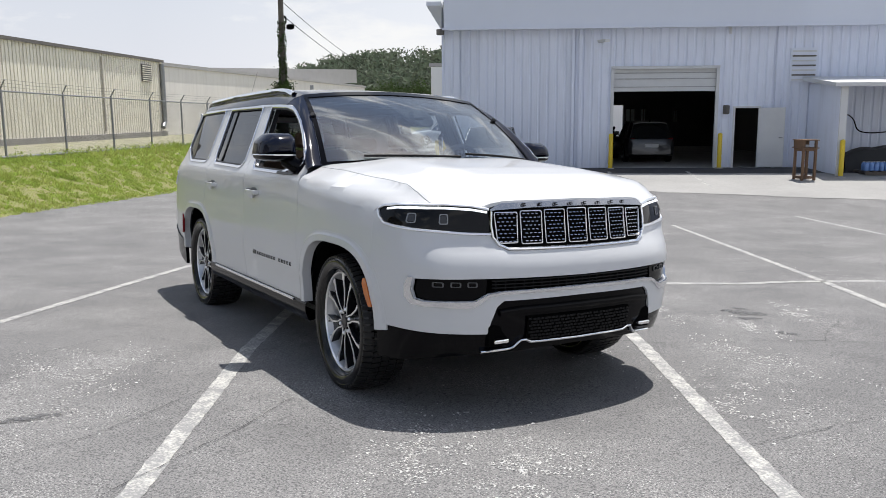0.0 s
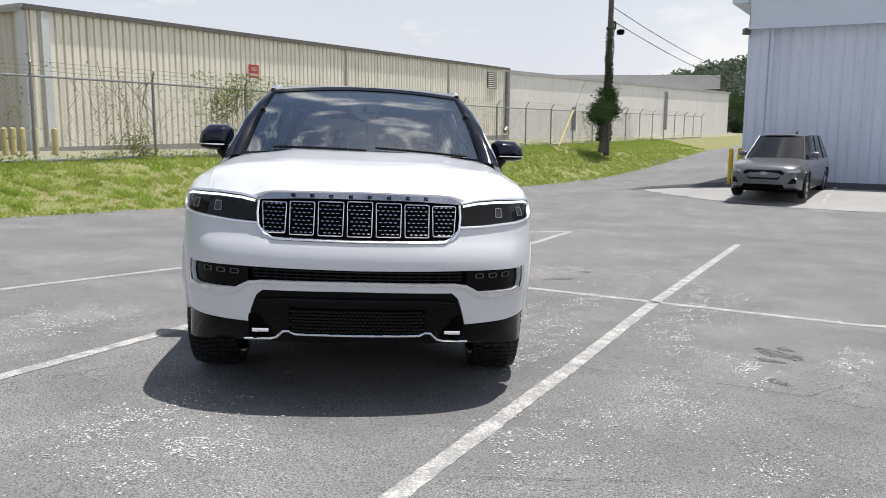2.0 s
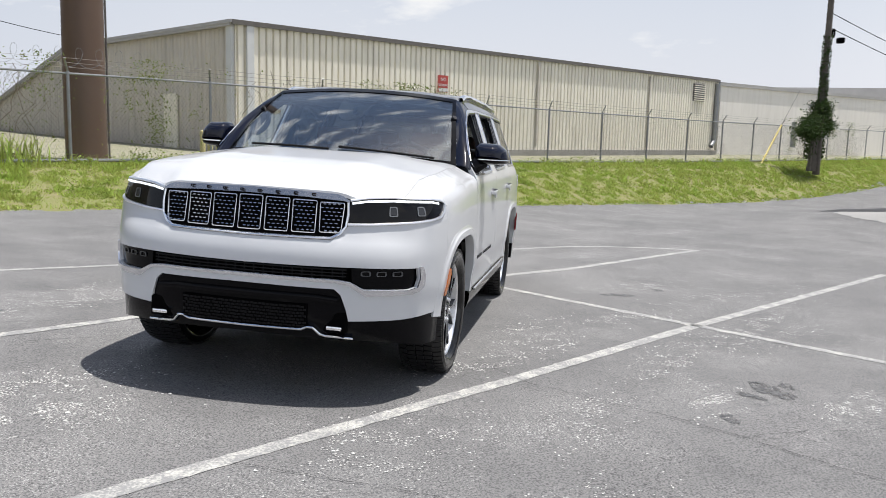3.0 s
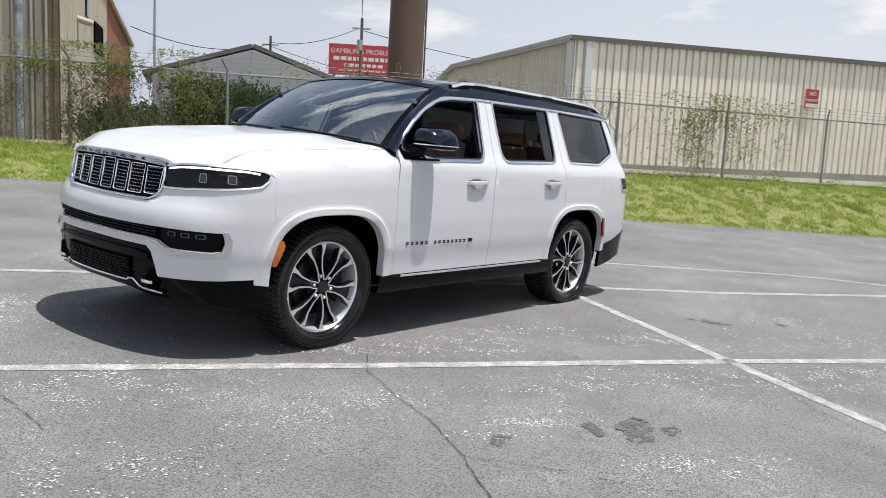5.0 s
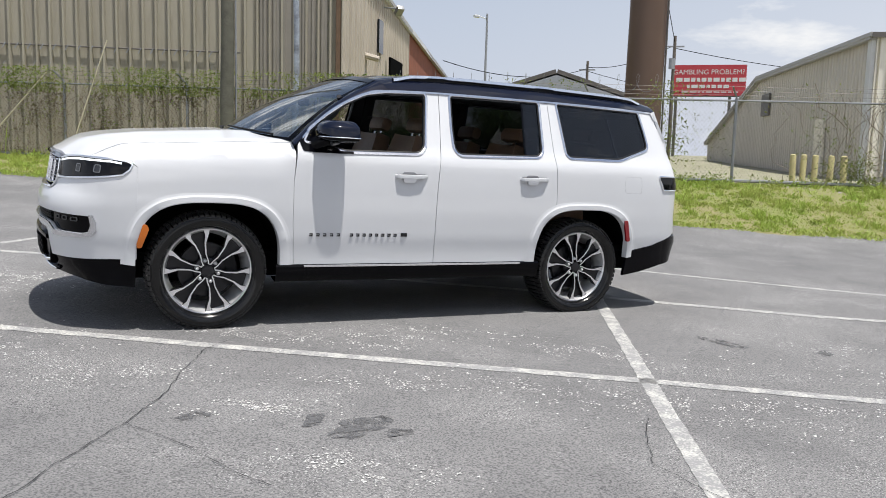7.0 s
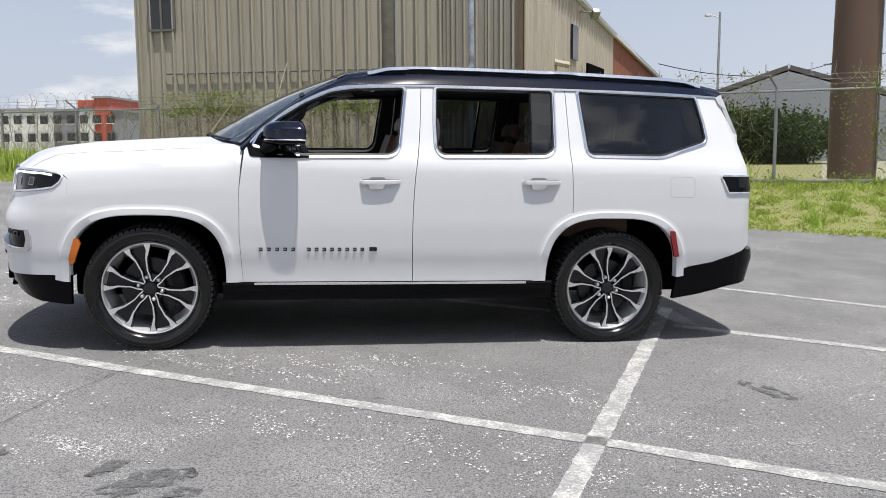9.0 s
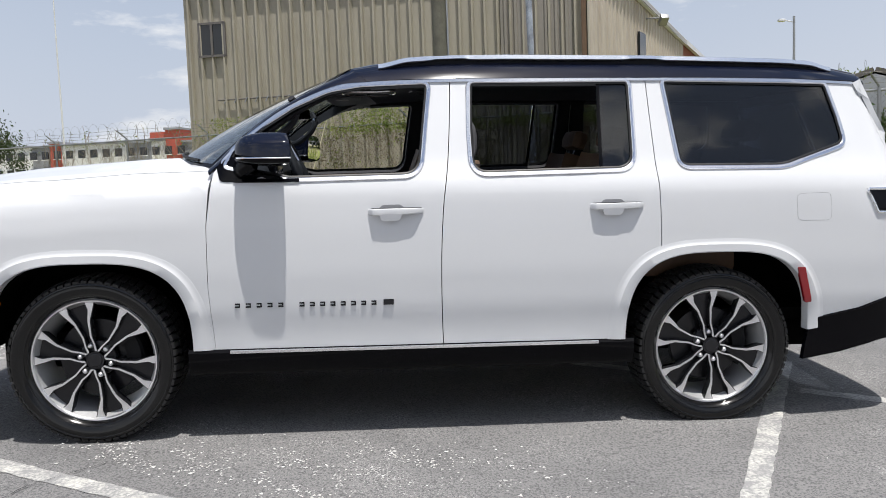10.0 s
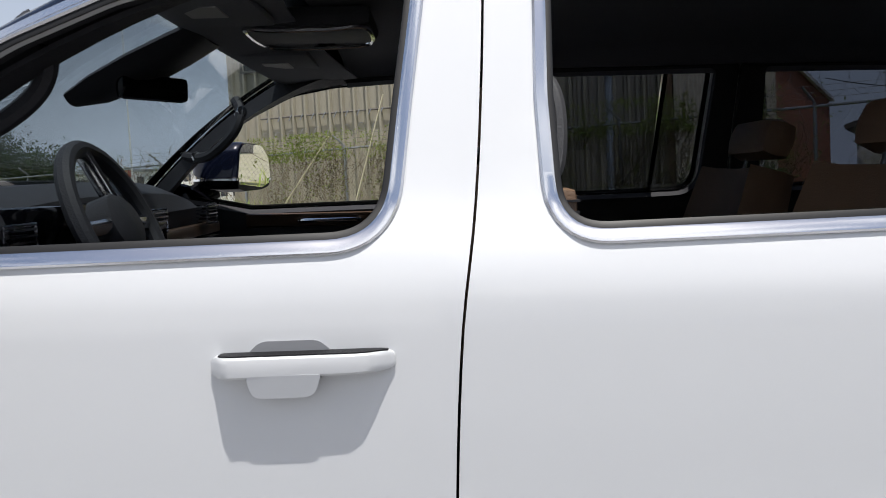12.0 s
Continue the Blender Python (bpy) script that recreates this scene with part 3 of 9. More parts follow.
def side_in(x, z):
    """How far the flank lies inside the plan's line."""
    low = 0.006 + 0.020 * (1 - math.exp(-(0.63 - z) / 0.08)) if z < 0.63 else 0.006 * max(0.0, 1 - (z - 0.63) / 0.2)
    cab = low if z < 0.82 else table(z, (0.82, 1.0, 1.1, 1.19, 1.215, 1.235, 1.26, 1.30, 1.34, 1.76, 1.80), (0.0, 0.006, 0.012, 0.019, 0.0225, 0.029, 0.040, 0.064, 0.086, 0.248, 0.27))
    dz = hood_crown(min(x, 2.3)) - z
    fen = low if z < 0.9 else table(dz, (0.05, 0.085, 0.115, 0.15, 0.21, 0.3, 0.48), (0.185, 0.115, 0.075, 0.045, 0.022, 0.008, 0.0))
    k = step01(0.9, 1.15, x)
    rear = table(-x, (2.0, 2.6), (0.0, 1.0)) * max(0.0, z - 1.1) * 0.10
    return cab * (1 - k) + fen * k + rear


def front_in(z):
    return table(z, (0.28, 0.36, 0.45, 0.60, 0.82, 0.89, 0.925, 0.96, 1.13, 1.17, 1.2), (0.11, 0.05, 0.016, 0.002, 0.0, 0.015, 0.05, 0.06, 0.085, 0.10, 0.13))


def rear_in(z):
    return table(z, (0.3, 0.42, 0.6, 0.75, 1.1, 1.3, 1.75, 1.85), (0.16, 0.04, 0.0, 0.03, 0.05, 0.09, 0.30, 0.36))


def skin(s, z, off=0.0):
    """A point of the body's skin at station s round the plan and height z; off pushes it outward."""
    a = min(abs(s), S_END)
    i = int(np.clip(np.searchsorted(PS, a) - 1, 0, len(PS) - 2))
    k = (a - PS[i]) / (PS[i + 1] - PS[i])
    x, y = PX[i] + (PX[i + 1] - PX[i]) * k, PY[i] + (PY[i + 1] - PY[i]) * k

    def nrm(j):
        if j == 0:
            return 1.0, 0.0
        if j == len(PX) - 1:
            return -1.0, 0.0
        j0, j1 = max(0, j - 1), min(len(PX) - 1, j + 1)
        tx, ty = PX[j1] - PX[j0], PY[j1] - PY[j0]
        l = math.hypot(tx, ty)
        return ty / l, -tx / l
    n0, n1 = nrm(i), nrm(i + 1)
    nx, ny = n0[0] + (n1[0] - n0[0]) * k, n0[1] + (n1[1] - n0[1]) * k
    wf, wr = step01(0.35, 0.92, nx), step01(0.35, 0.92, -nx)
    d = side_in(x, z) * (1 - wf) * (1 - wr) + front_in(z) * wf + rear_in(z) * wr
    return Vector((x - nx * (d - off), math.copysign(1, s) * (y - ny * (d - off)) if s != 0 else y, z))


def F(x, z):
    return (s_x(x), z)


def outline_x(pts):
    return [Vector(F(x, z)) for x, z in pts]


def squarish(a):
    """Radius factor of the flat-shouldered wheel arch at angle a."""
    return (abs(math.cos(a)) ** 3.1 + abs(math.sin(a)) ** 3.1) ** (-1 / 3.1)


def arch(cx, r, a0, a1, n=22):
    out = []
    for i in range(n + 1):
        a = radians(a0 + (a1 - a0) * i / n)
        out.append((cx + r * squarish(a) * math.cos(a), HUB_Z + r * squarish(a) * math.sin(a)))
    return out


suv = thing("sport_utility_vehicle", LOT, "large white sport utility vehicle with black roof and chrome trim", "car")
HUB_Z, WB, WB_R = 0.402, 1.557, 1.537


def both(name, bm, m, label="", parent=None, smooth=32):
    """A part on each flank: the left one and its mirror image. Returns both."""
    r = mirrored(bm)
    return [part(name, bm, m, parent or suv, label, smooth), part(name, r, m, parent or suv, label, smooth)]


def surf(off=0.0):
    return lambda s, z: skin(s, z, off)


LIP = [skin(s, 1.16) for s in np.linspace(0, s_x(1.95), 60)]
LIP_Y, LIP_X = [p.y for p in LIP], [p.x for p in LIP]
# ---- fenders with their arches
arch_f = arch(WB, 0.505, -2, 182)
RIM = []
for xr in np.linspace(0.972, 2.405, 34):
    pr, po = skin(s_x(xr), 0.9), skin(s_x(xr), 0.9, 0.1)
    inset = table(xr, (0.97, 1.3, 1.9, 2.15, 2.28, 2.36, 2.405), (0.175, 0.182, 0.180, 0.155, 0.115, 0.075, 0.062))
    q = pr - (po - pr).normalized() * inset
    RIM.append((xr, q.x, q.y, hood_z(q.x, q.y)))
RIM_S = [s_x(r[0]) for r in RIM]
TOPF = [(r[0], r[3]) for r in RIM]


def fender_skin(s, z):
    """The flank, turned in at its top to meet the hood's edge."""
    a = abs(s)
    q = [float(np.interp(-a, [-t for t in RIM_S], [r[k] for r in RIM])) for k in (1, 2, 3)]
    p = skin(s, z)
    depth = min(0.075, max(0.006, (q[2] - 1.158) * 0.85))
    w = min(1.0, max(0.0, (z - q[2] + depth) / depth))
    w = w * w * (1.6 - 0.6 * w)
    return Vector((p.x + (q[0] - p.x) * w, p.y + (q[1] - p.y) * w, z))


fender = [(2.031, 0.50), (2.031, 1.105), (2.062, 1.128), (2.09, 1.139), (2.17, 1.149), (2.28, 1.155), (2.40, 1.158)] + [(x, z) for x, z in TOPF[::-1]] + [(0.994, 1.05), (0.994, 0.75), (0.971, 0.445), (1.06, 0.445)] + arch_f[::-1][1:-1]
both("fender", panel(outline_x(fender), fender_skin, 0.03, 0.012), PAINT)


def ring_panel(cx, r0, r1, a0, a1, off, thick, n=40):
    """The moulded lip round a wheel arch, rounded in section."""
    bm = bmesh.new()
    rows = []
    for i in range(n + 1):
        a = radians(a0 + (a1 - a0) * i / n)
        row = []
        for k, (q, o) in enumerate(((0.0, -thick), (0.0, off * 0.7), (0.08, off), (0.60, off * 0.95), (0.74, off * 0.30), (0.86, off * 0.20), (1.0, 0.001), (1.0, -thick))):
            r = (r0 + (r1 - r0) * q) * squarish(a) * (1 + 0.05 * q * abs(math.cos(a)) ** 5)
            x, z = cx + r * math.cos(a), HUB_Z + r * math.sin(a)
            z = max(z, 0.449)
            p = skin(s_x(x), z, o)
            row.append(p)
        rows.append(row)
    loft(bm, rows)
    return clean(bm)


both("arch_lip", ring_panel(WB, 0.482, 0.548, 6, 176, 0.012, 0.05, 60), PAINT)
both("arch_lip", ring_panel(-WB_R, 0.482, 0.548, 4, 172, 0.012, 0.05, 60), PAINT)

# ---- doors and windows: x runs backward along each list
W1 = rounded([(0.90, 1.335), (0.86, 1.415), (0.73, 1.52), (0.585, 1.615), (0.41, 1.695), (0.25, 1.722), (-0.085, 1.738), (-0.055, 1.50), (-0.03, 1.285), (0.60, 1.273)], [0.01, 0.1, 0.3, 0.3, 0.3, 0.3, 0.03, 0.3, 0.10, 0.02], 10)
W2 = rounded([(-0.295, 1.742), (-1.119, 1.748), (-1.103, 1.306), (-0.29, 1.288), (-0.285, 1.5)], [0.03, 0.03, 0.09, 0.08, 0.3], 10)
W3 = rounded([(-1.302, 1.750), (-2.217, 1.737), (-2.250, 1.56), (-2.260, 1.425), (-2.06, 1.365), (-1.89, 1.313), (-1.344, 1.313), (-1.331, 1.44)], [0.02, 0.03, 0.3, 0.06, 0.3, 0.3, 0.06, 0.3], 10)
GAP_B = [(p.x, p.y) for p in spline([(-0.197, 1.76, 0), (-0.186, 1.55, 0), (-0.169, 1.34, 0), (-0.143, 1.15, 0), (-0.129, 0.9, 0), (-0.129, 0.65, 0), (-0.136, 0.445, 0)], 4)]
GAP_C = [(p.x, p.y) for p in spline([(-1.209, 1.766, 0), (-1.212, 1.55, 0), (-1.216, 1.33, 0), (-1.219, 1.22, 0), (-1.225, 1.1, 0), (-1.228, 0.98, 0), (-1.229, 0.895, 0)], 4)]
DOOR1 = [(0.9695, 0.445), (0.9914, 0.75), (0.9914, 1.05), (0.96, 1.30), (0.90, 1.385), (0.735, 1.535), (0.59, 1.63), (0.41, 1.712), (0.25, 1.742), *[(x + 0.0022, z) for x, z in GAP_B]]
DOOR2 = [*[(x - 0.0022, z) for x, z in GAP_B[::-1]], *[(x + 0.0022, z) for x, z in GAP_C], *[(x, z) for x, z in arch(-WB_R, 0.505, 55, 5, 8)]]
QUART = [*[(x - 0.0022, z) for x, z in GAP_C], *arch(-WB_R, 0.505, 57, 166, 22), (-2.04, 0.53), (-2.30, 0.575), (-2.55, 0.655), (-2.615, 0.70), (-2.63, 0.82), (-2.63, 1.07),
         (-2.385, 1.07), (-2.325, 1.19), (-2.63, 1.185), (-2.60, 1.35), (-2.53, 1.60), (-2.455, 1.752)]


def door(name, outl, win):
    """A door for each side, cut out for its window; returns the two panels."""
    return both(name, panel(outline_x(outl), surf(), 0.045, 0.03, [outline_x(win)]), PAINT)


def trim_ring(outl, width, off, z_shift=0.0):
    """A flat-oval bright strip that frames a window."""
    bm = bmesh.new()
    c = Vector((sum(p[0] for p in outl) / len(outl), sum(p[1] for p in outl) / len(outl)))
    P = dense([Vector((p[0], p[1])) for p in outl], 0.012)
    rows = []
    for i, p in enumerate(P):
        t = (P[(i + 1) % len(P)] - P[i - 1]).normalized()
        n = Vector((t.y, -t.x))
        if n.dot(p - c) < 0:
            n = -n
        row = []
        for q, o in ((-0.15, -0.025), (-0.15, off * 0.6), (0.1, off), (0.8, off), (1.0, off * 0.4), (1.0, -0.004)):
            w = p + n * width * q
            row.append(skin(s_x(w.x), w.y, o))
        rows.append(row)
    rows.append(rows[0])
    loft(bm, rows)
    bmesh.ops.remove_doubles(bm, verts=bm.verts[:], dist=1e-5)
    return clean(bm)


fdoors = door("front_door", DOOR1, W1)
rdoors = door("rear_door", DOOR2, W2)
quarters = both("quarter_panel", panel(outline_x(QUART), surf(), 0.045, 0.02, [outline_x(W3)]), PAINT)
for w, owners in ((W1, fdoors), (W2, rdoors), (W3, quarters)):
    b = trim_ring(w, 0.019, 0.008)
    r = mirrored(b)
    for ob, bmx in zip(owners, (b, r)):
        part("window_trim", bmx, SATIN, ob, "satin chrome window surround")
    b = trim_ring(w, -0.013, 0.002)
    r = mirrored(b)
    for ob, bmx in zip(owners, (b, r)):
        part("window_seal", bmx, SEAL, ob, "black rubber window seal")


def reach(e):
    """How far a handle stands off the door along its length: it runs in at both ends."""
    return 0.007 + 0.028 * step01(0, 1, min(1.0, (1 - e) / 0.24, (1 + e) / 0.42) ** 0.8)


def handle_ends(xc, zc, e):
    """Place, mid height and half height of a handle's bar at e between its rear (-1) and front (1) end."""
    f = max(0.0, 1 - abs(e) ** 16) ** 0.5
    return xc + 0.134 * e, zc + 0.0045 * (1 - e) / 2, (0.0170 - 0.0020 * (1 - e) / 2) * (0.42 + 0.58 * f)


HANDLE_AT = (-1.0, -0.995, -0.985, -0.965, -0.93, -0.88, -0.8, -0.7, -0.55, -0.3, 0.0, 0.3, 0.6, 0.76, 0.84, 0.9, 0.94, 0.965, 0.985, 0.995, 1.0)


def handle_bm(xc, zc):
    """The bar of a door handle: a tall rounded face that runs in to the door at its ends."""
    bm = bmesh.new()
    y0 = skin(s_x(xc), zc).y
    rings = []
    for e in HANDLE_AT:
        x, z, hh = handle_ends(xc, zc, e)
        out = reach(e)
        sec = ((-0.006, -1.0), (out * 0.55, -1.0), (out * 0.88, -0.93), (out * 0.985, -0.70), (out, -0.2), (out * 0.99, 0.45), (out * 0.96, 0.80), (out * 0.86, 0.97), (out * 0.6, 1.0), (-0.006, 1.0))
        rings.append([bm.verts.new((x, y0 + dy, z + hh * q)) for dy, q in sec])
    for A, B in zip(rings, rings[1:]):
        for k in range(len(A) - 1):
            bm.faces.new((A[k], A[k + 1], B[k + 1], B[k]))
    bm.faces.new(rings[0])
    bm.faces.new(rings[-1])
    return clean(bm)


def insert_bm(xc, zc):
    """The black strip let into the top of the bar."""
    bm = bmesh.new()
    y0 = skin(s_x(xc), zc).y
    rows = []
    for e in HANDLE_AT[4:-5]:
        x, z, hh = handle_ends(xc, zc, e)
        out = reach(e) * 0.84
        rows.append([Vector((x, y0 + dy, z + hh + dz)) for dy, dz in ((0.0, -0.003), (0.0, 0.0016), (out - 0.001, 0.0016), (out, -0.003))])
    loft(bm, rows)
    return clean(bm)


def tongue_bm(xc, zc):
    """The rounded lip that hangs from the bar and slopes back towards the door."""
    o = rounded([(xc + 0.078, zc - 0.010), (xc + 0.072, zc - 0.044), (xc - 0.018, zc - 0.042), (xc - 0.030, zc - 0.008)], [0.005, 0.022, 0.022, 0.005])
    return panel([Vector((s_x(x), z)) for x, z in o], lambda s, z: skin(s, z, 0.0335 + (z - zc + 0.012) * 0.21), 0.02, 0.012)


for xc, zc, owners in ((0.091, 1.1085, fdoors), (-1.0, 1.121, rdoors)):
    # a flat plate on the door; the hollow's shade is only its grey colour
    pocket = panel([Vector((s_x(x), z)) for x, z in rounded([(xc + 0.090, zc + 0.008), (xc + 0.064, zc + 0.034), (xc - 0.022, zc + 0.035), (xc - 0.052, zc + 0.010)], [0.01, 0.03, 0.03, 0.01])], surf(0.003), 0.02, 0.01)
    for name, bmx, m, label in (("handle", handle_bm(xc, zc), PAINT, "white door handle"), ("handle_insert", insert_bm(xc, zc), PLASTIC, ""), ("handle_pocket", pocket, SHADE_SEAM, ""), ("handle_cup", tongue_bm(xc, zc), PAINT, "")):
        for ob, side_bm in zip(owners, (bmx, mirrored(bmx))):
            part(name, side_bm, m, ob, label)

# fixed and tinted panes
def pane(outl, off=-0.010):
    return panel(outline_x(outl), surf(off), 0.08, 0.005)


q_l = rounded([(-0.952, 1.742), (-1.119, 1.748), (-1.103, 1.306), (-0.935, 1.302)], [0.01, 0.03, 0.09, 0.01])
div = [(-0.928, 1.30), (-0.95, 1.745), (-0.966, 1.745), (-0.945, 1.30)]
for ob, flip in ((rdoors[0], False), (rdoors[1], True)):
    for nm, o, m, off in (("quarter_glass", q_l, TINT, -0.008), ("window_divider", div, PIANO, -0.004)):
        b = pane(o, off)
        ob2 = part(nm, mirrored(b) if flip else b, m, ob)
        ob2.visible_shadow = nm != "quarter_glass"
for ob, flip in ((quarters[0], False), (quarters[1], True)):
    b = pane(W3, -0.006)
    part("rear_side_glass", mirrored(b) if flip else b, TINT, ob, "dark privacy glass")
b = mirrored(pane([(-0.29, 1.745), (-0.94, 1.745), (-0.93, 1.30), (-0.29, 1.30)], -0.012))
part("door_glass", b, TINT, rdoors[1], "dark privacy glass")

# ---- hood
hood_rim = [(px, py - 0.0045) for _, px, py, _ in RIM[::-1]]
HY = RIM[-1][2] - 0.006
hl = [Vector((x, y)) for x, y in ([(hood_front(y), y) for y in np.linspace(-HY, HY, 31)] + hood_rim + [(0.985, 0.84), (1.12, 0.70), (1.24, 0.42), (1.29, 0.0), (1.24, -0.42), (1.12, -0.70), (0.985, -0.84)] + [(x, -y) for x, y in hood_rim[::-1]])]
hood = part("hood", panel(hl, lambda x, y: (x, y, hood_z(x, y) + 0.001), 0.05, 0.02), PAINT, suv)
# the dark channel under the hood's side gaps
b = bmesh.new()
loft(b, [[(px - 0.01, y, pz - 0.026 - 0.5 * abs(y - py)) for y in (py - 0.05, py, py + 0.02)] for _, px, py, pz in RIM[1:]])
both("hood_channel", solidify(b, 0.004), DARK)

# ---- windscreen, A pillars and roof
WS_TOP = 0.715


def ws_bottom(k):
    """k from -1 to 1 across the car."""
    y = 0.86 * k
    return Vector((1.31 - 0.33 * abs(k) ** 2.2, y, 1.352 - 0.03 * k * k))


def ws_top(k):
    y = WS_TOP * k
    return Vector((0.32 - 0.02 * k * k, y, 1.858 - 0.045 * k * k))


def ws_point(k, t):
    p = ws_bottom(k).lerp(ws_top(k), t)
    bulge = 0.042 * math.sin(math.pi * t)
    return p + Vector((0.55, 0, 0.8)) * bulge


b = bmesh.new()
loft(b, [[ws_point(k, t) for k in np.linspace(-1, 1, 25)] for t in np.linspace(0, 1, 13)])
solidify(b, 0.006)
wind = part("windscreen", b, GLASS, suv, "clear raked windscreen")
b = bmesh.new()
for sgn in (-1, 1):
    loft(b, [[ws_point(sgn * k, t) + Vector((0.004, 0, 0.004)) for k in (1.0, 0.985, 0.965)] for t in np.linspace(0, 1, 13)])
loft(b, [[ws_point(k, t) + Vector((0.004, 0, 0.004)) for t in (1.0, 0.97, 0.935)] for k in np.linspace(-1, 1, 21)])
loft(b, [[ws_point(k, t) + Vector((0.004, 0, 0.004)) for t in (0.0, 0.015, 0.03)] for k in np.linspace(-1, 1, 21)])
solidify(b, 0.003)
part("glass_border", b, PIANO, wind, "black printed border")
DOORTOP = [(0.955, 1.30), (0.90, 1.385), (0.735, 1.535), (0.59, 1.63), (0.41, 1.712), (0.25, 1.742), (-0.192, 1.76), (-1.205, 1.766), (-1.8, 1.764), (-2.455, 1.752)]
DT = spline([(x, 0, z) for x, z in DOORTOP], 8)


def top_edge(x):
    """The height of the doors' upper edge."""
    xs = [p.x for p in DT][::-1]
    return float(np.interp(x, xs, [p.z for p in DT][::-1]))


b = bmesh.new()
rows = []
for t in np.linspace(0, 1, 15):
    pin = ws_point(1.0, t)
    x = 0.985 + (0.22 - 0.985) * t
    po = skin(s_x(x), top_edge(x), 0.003)
    row = []
    for q in np.linspace(0, 1, 6):
        p = pin.lerp(po, q)
        n = Vector((0.35, 0.55, 0.75))
        row.append(p + n * 0.014 * math.sin(math.pi * q))
    rows.append(row)
loft(b, rows)
solidify(b, 0.012)
both("a_pillar", b, BLACK_PAINT, "black windscreen pillar")


def roof_mid(x):
    return table(x, (-2.46, -2.3, -2.0, -1.2, -0.5, -0.1, 0.12, 0.24, 0.32), (1.82, 1.848, 1.872, 1.894, 1.899, 1.893, 1.881, 1.870, 1.858))


def roof_point(x, k):
    """k from -1 to 1 across the roof."""
    ze = top_edge(x) + 0.004
    ye = skin(s_x(x), ze, 0.004).y
    zm = roof_mid(x)
    a = abs(k)
    prof = (1 - a ** 2 * 0.16) if a < 0.80 else (1 - 0.80 ** 2 * 0.16) * (1 - ((a - 0.80) / 0.20) ** 1.9)
    flat = step01(-0.3, 0.24, x) * 0.12 * math.sin(math.pi * min(1.0, max(0.0, (a - 0.55) / 0.45)))
    return Vector((x, k * ye, ze + (zm - ze) * (prof - flat)))


ROOFK = list(np.linspace(-1, -0.78, 12)) + list(np.linspace(-0.70, 0.70, 11)) + list(np.linspace(0.78, 1, 12))
b = bmesh.new()
xs_r = list(np.linspace(0.19, -2.43, 44))
rows = [[roof_point(x, k) for k in ROOFK] for x in xs_r]
front = []
for k in ROOFK:
    p = roof_point(0.22, k)
    if abs(p.y) <= WS_TOP:
        w = ws_top(p.y / WS_TOP)
        front.append(Vector((w.x, p.y, w.z + 0.004)))
    else:
        sg = math.copysign(1, p.y)
        q = (abs(p.y) - WS_TOP) / (abs(roof_point(0.22, 1).y) - WS_TOP)
        c = ws_top(sg).lerp(roof_point(0.22, sg), q)
        front.append(c + Vector((0.35, sg * 0.55, 0.75)) * math.sin(math.pi * q) * 0.014)
rows.insert(0, front)
loft(b, rows)
solidify(b, 0.02)
roof = part("roof", b, BLACK_PAINT, suv, "gloss black roof")
# roof rails
def rail_bm():
    bm = bmesh.new()
    X = np.linspace(0.16, -2.27, 110)
    rows = []
    for x in X:
        p = roof_point(x, 0.90)
        e = min(1.0, (0.16 - x) / 0.16, (x + 2.27) / 0.14)
        h = 0.002 + 0.022 * step01(0, 1, e)
        slim = max(1 - step01(0.08, 0.10, abs(x - xs)) for xs in (-0.21, -1.22))
        c = Vector((x, p.y + 0.004, p.z + h))
        low = -0.013 + 0.006 * slim
        rows.append([c + Vector((0, dy, dz)) for dy, dz in ((-0.022, low + 0.006), (-0.018, 0.009), (0.0, 0.014), (0.016, 0.010), (0.022, low * 0.7), (0.019, low), (0.0, low - 0.006))])
    for A in rows:
        A.append(A[0])
    loft(bm, rows)
    bmesh.ops.remove_doubles(bm, verts=bm.verts[:], dist=1e-5)
    return clean(bm)


def rail_foot():
    bm = bmesh.new()
    for x0, x1 in ((0.15, -0.30), (-0.98, -1.22), (-2.0, -2.26), (-0.30, -0.98), (-1.22, -2.0)):
        rows = []
        for x in np.linspace(x0, x1, 14):
            p = roof_point(x, 0.90)
            e = min(1.0, (0.16 - x) / 0.16, (x + 2.27) / 0.14)
            h = 0.004 + 0.008 * step01(0, 1, e)
            rows.append([Vector((x, p.y + 0.010, p.z - 0.02)), Vector((x, p.y + 0.004, p.z + h)), Vector((x, p.y - 0.010, p.z + h)), Vector((x, p.y - 0.014, p.z - 0.01))])
        loft(bm, rows)
    return clean(bm)


both("roof_rail", rail_bm(), CHROME, "polished roof rail")
both("rail_base", rail_foot(), PIANO)
# bright strip along the top of the doors
b = bmesh.new()
pts = [p for p in DT if p.x < 0.93]
rows = []
for p in pts:
    rows.append([skin(s_x(p.x), p.z + dz, o) for dz, o in ((-0.017, 0.001), (-0.014, 0.009), (-0.001, 0.010), (0.003, 0.003))])
loft(b, rows)
both("roofline_trim", clean(b), SATIN, "satin chrome roofline strip")

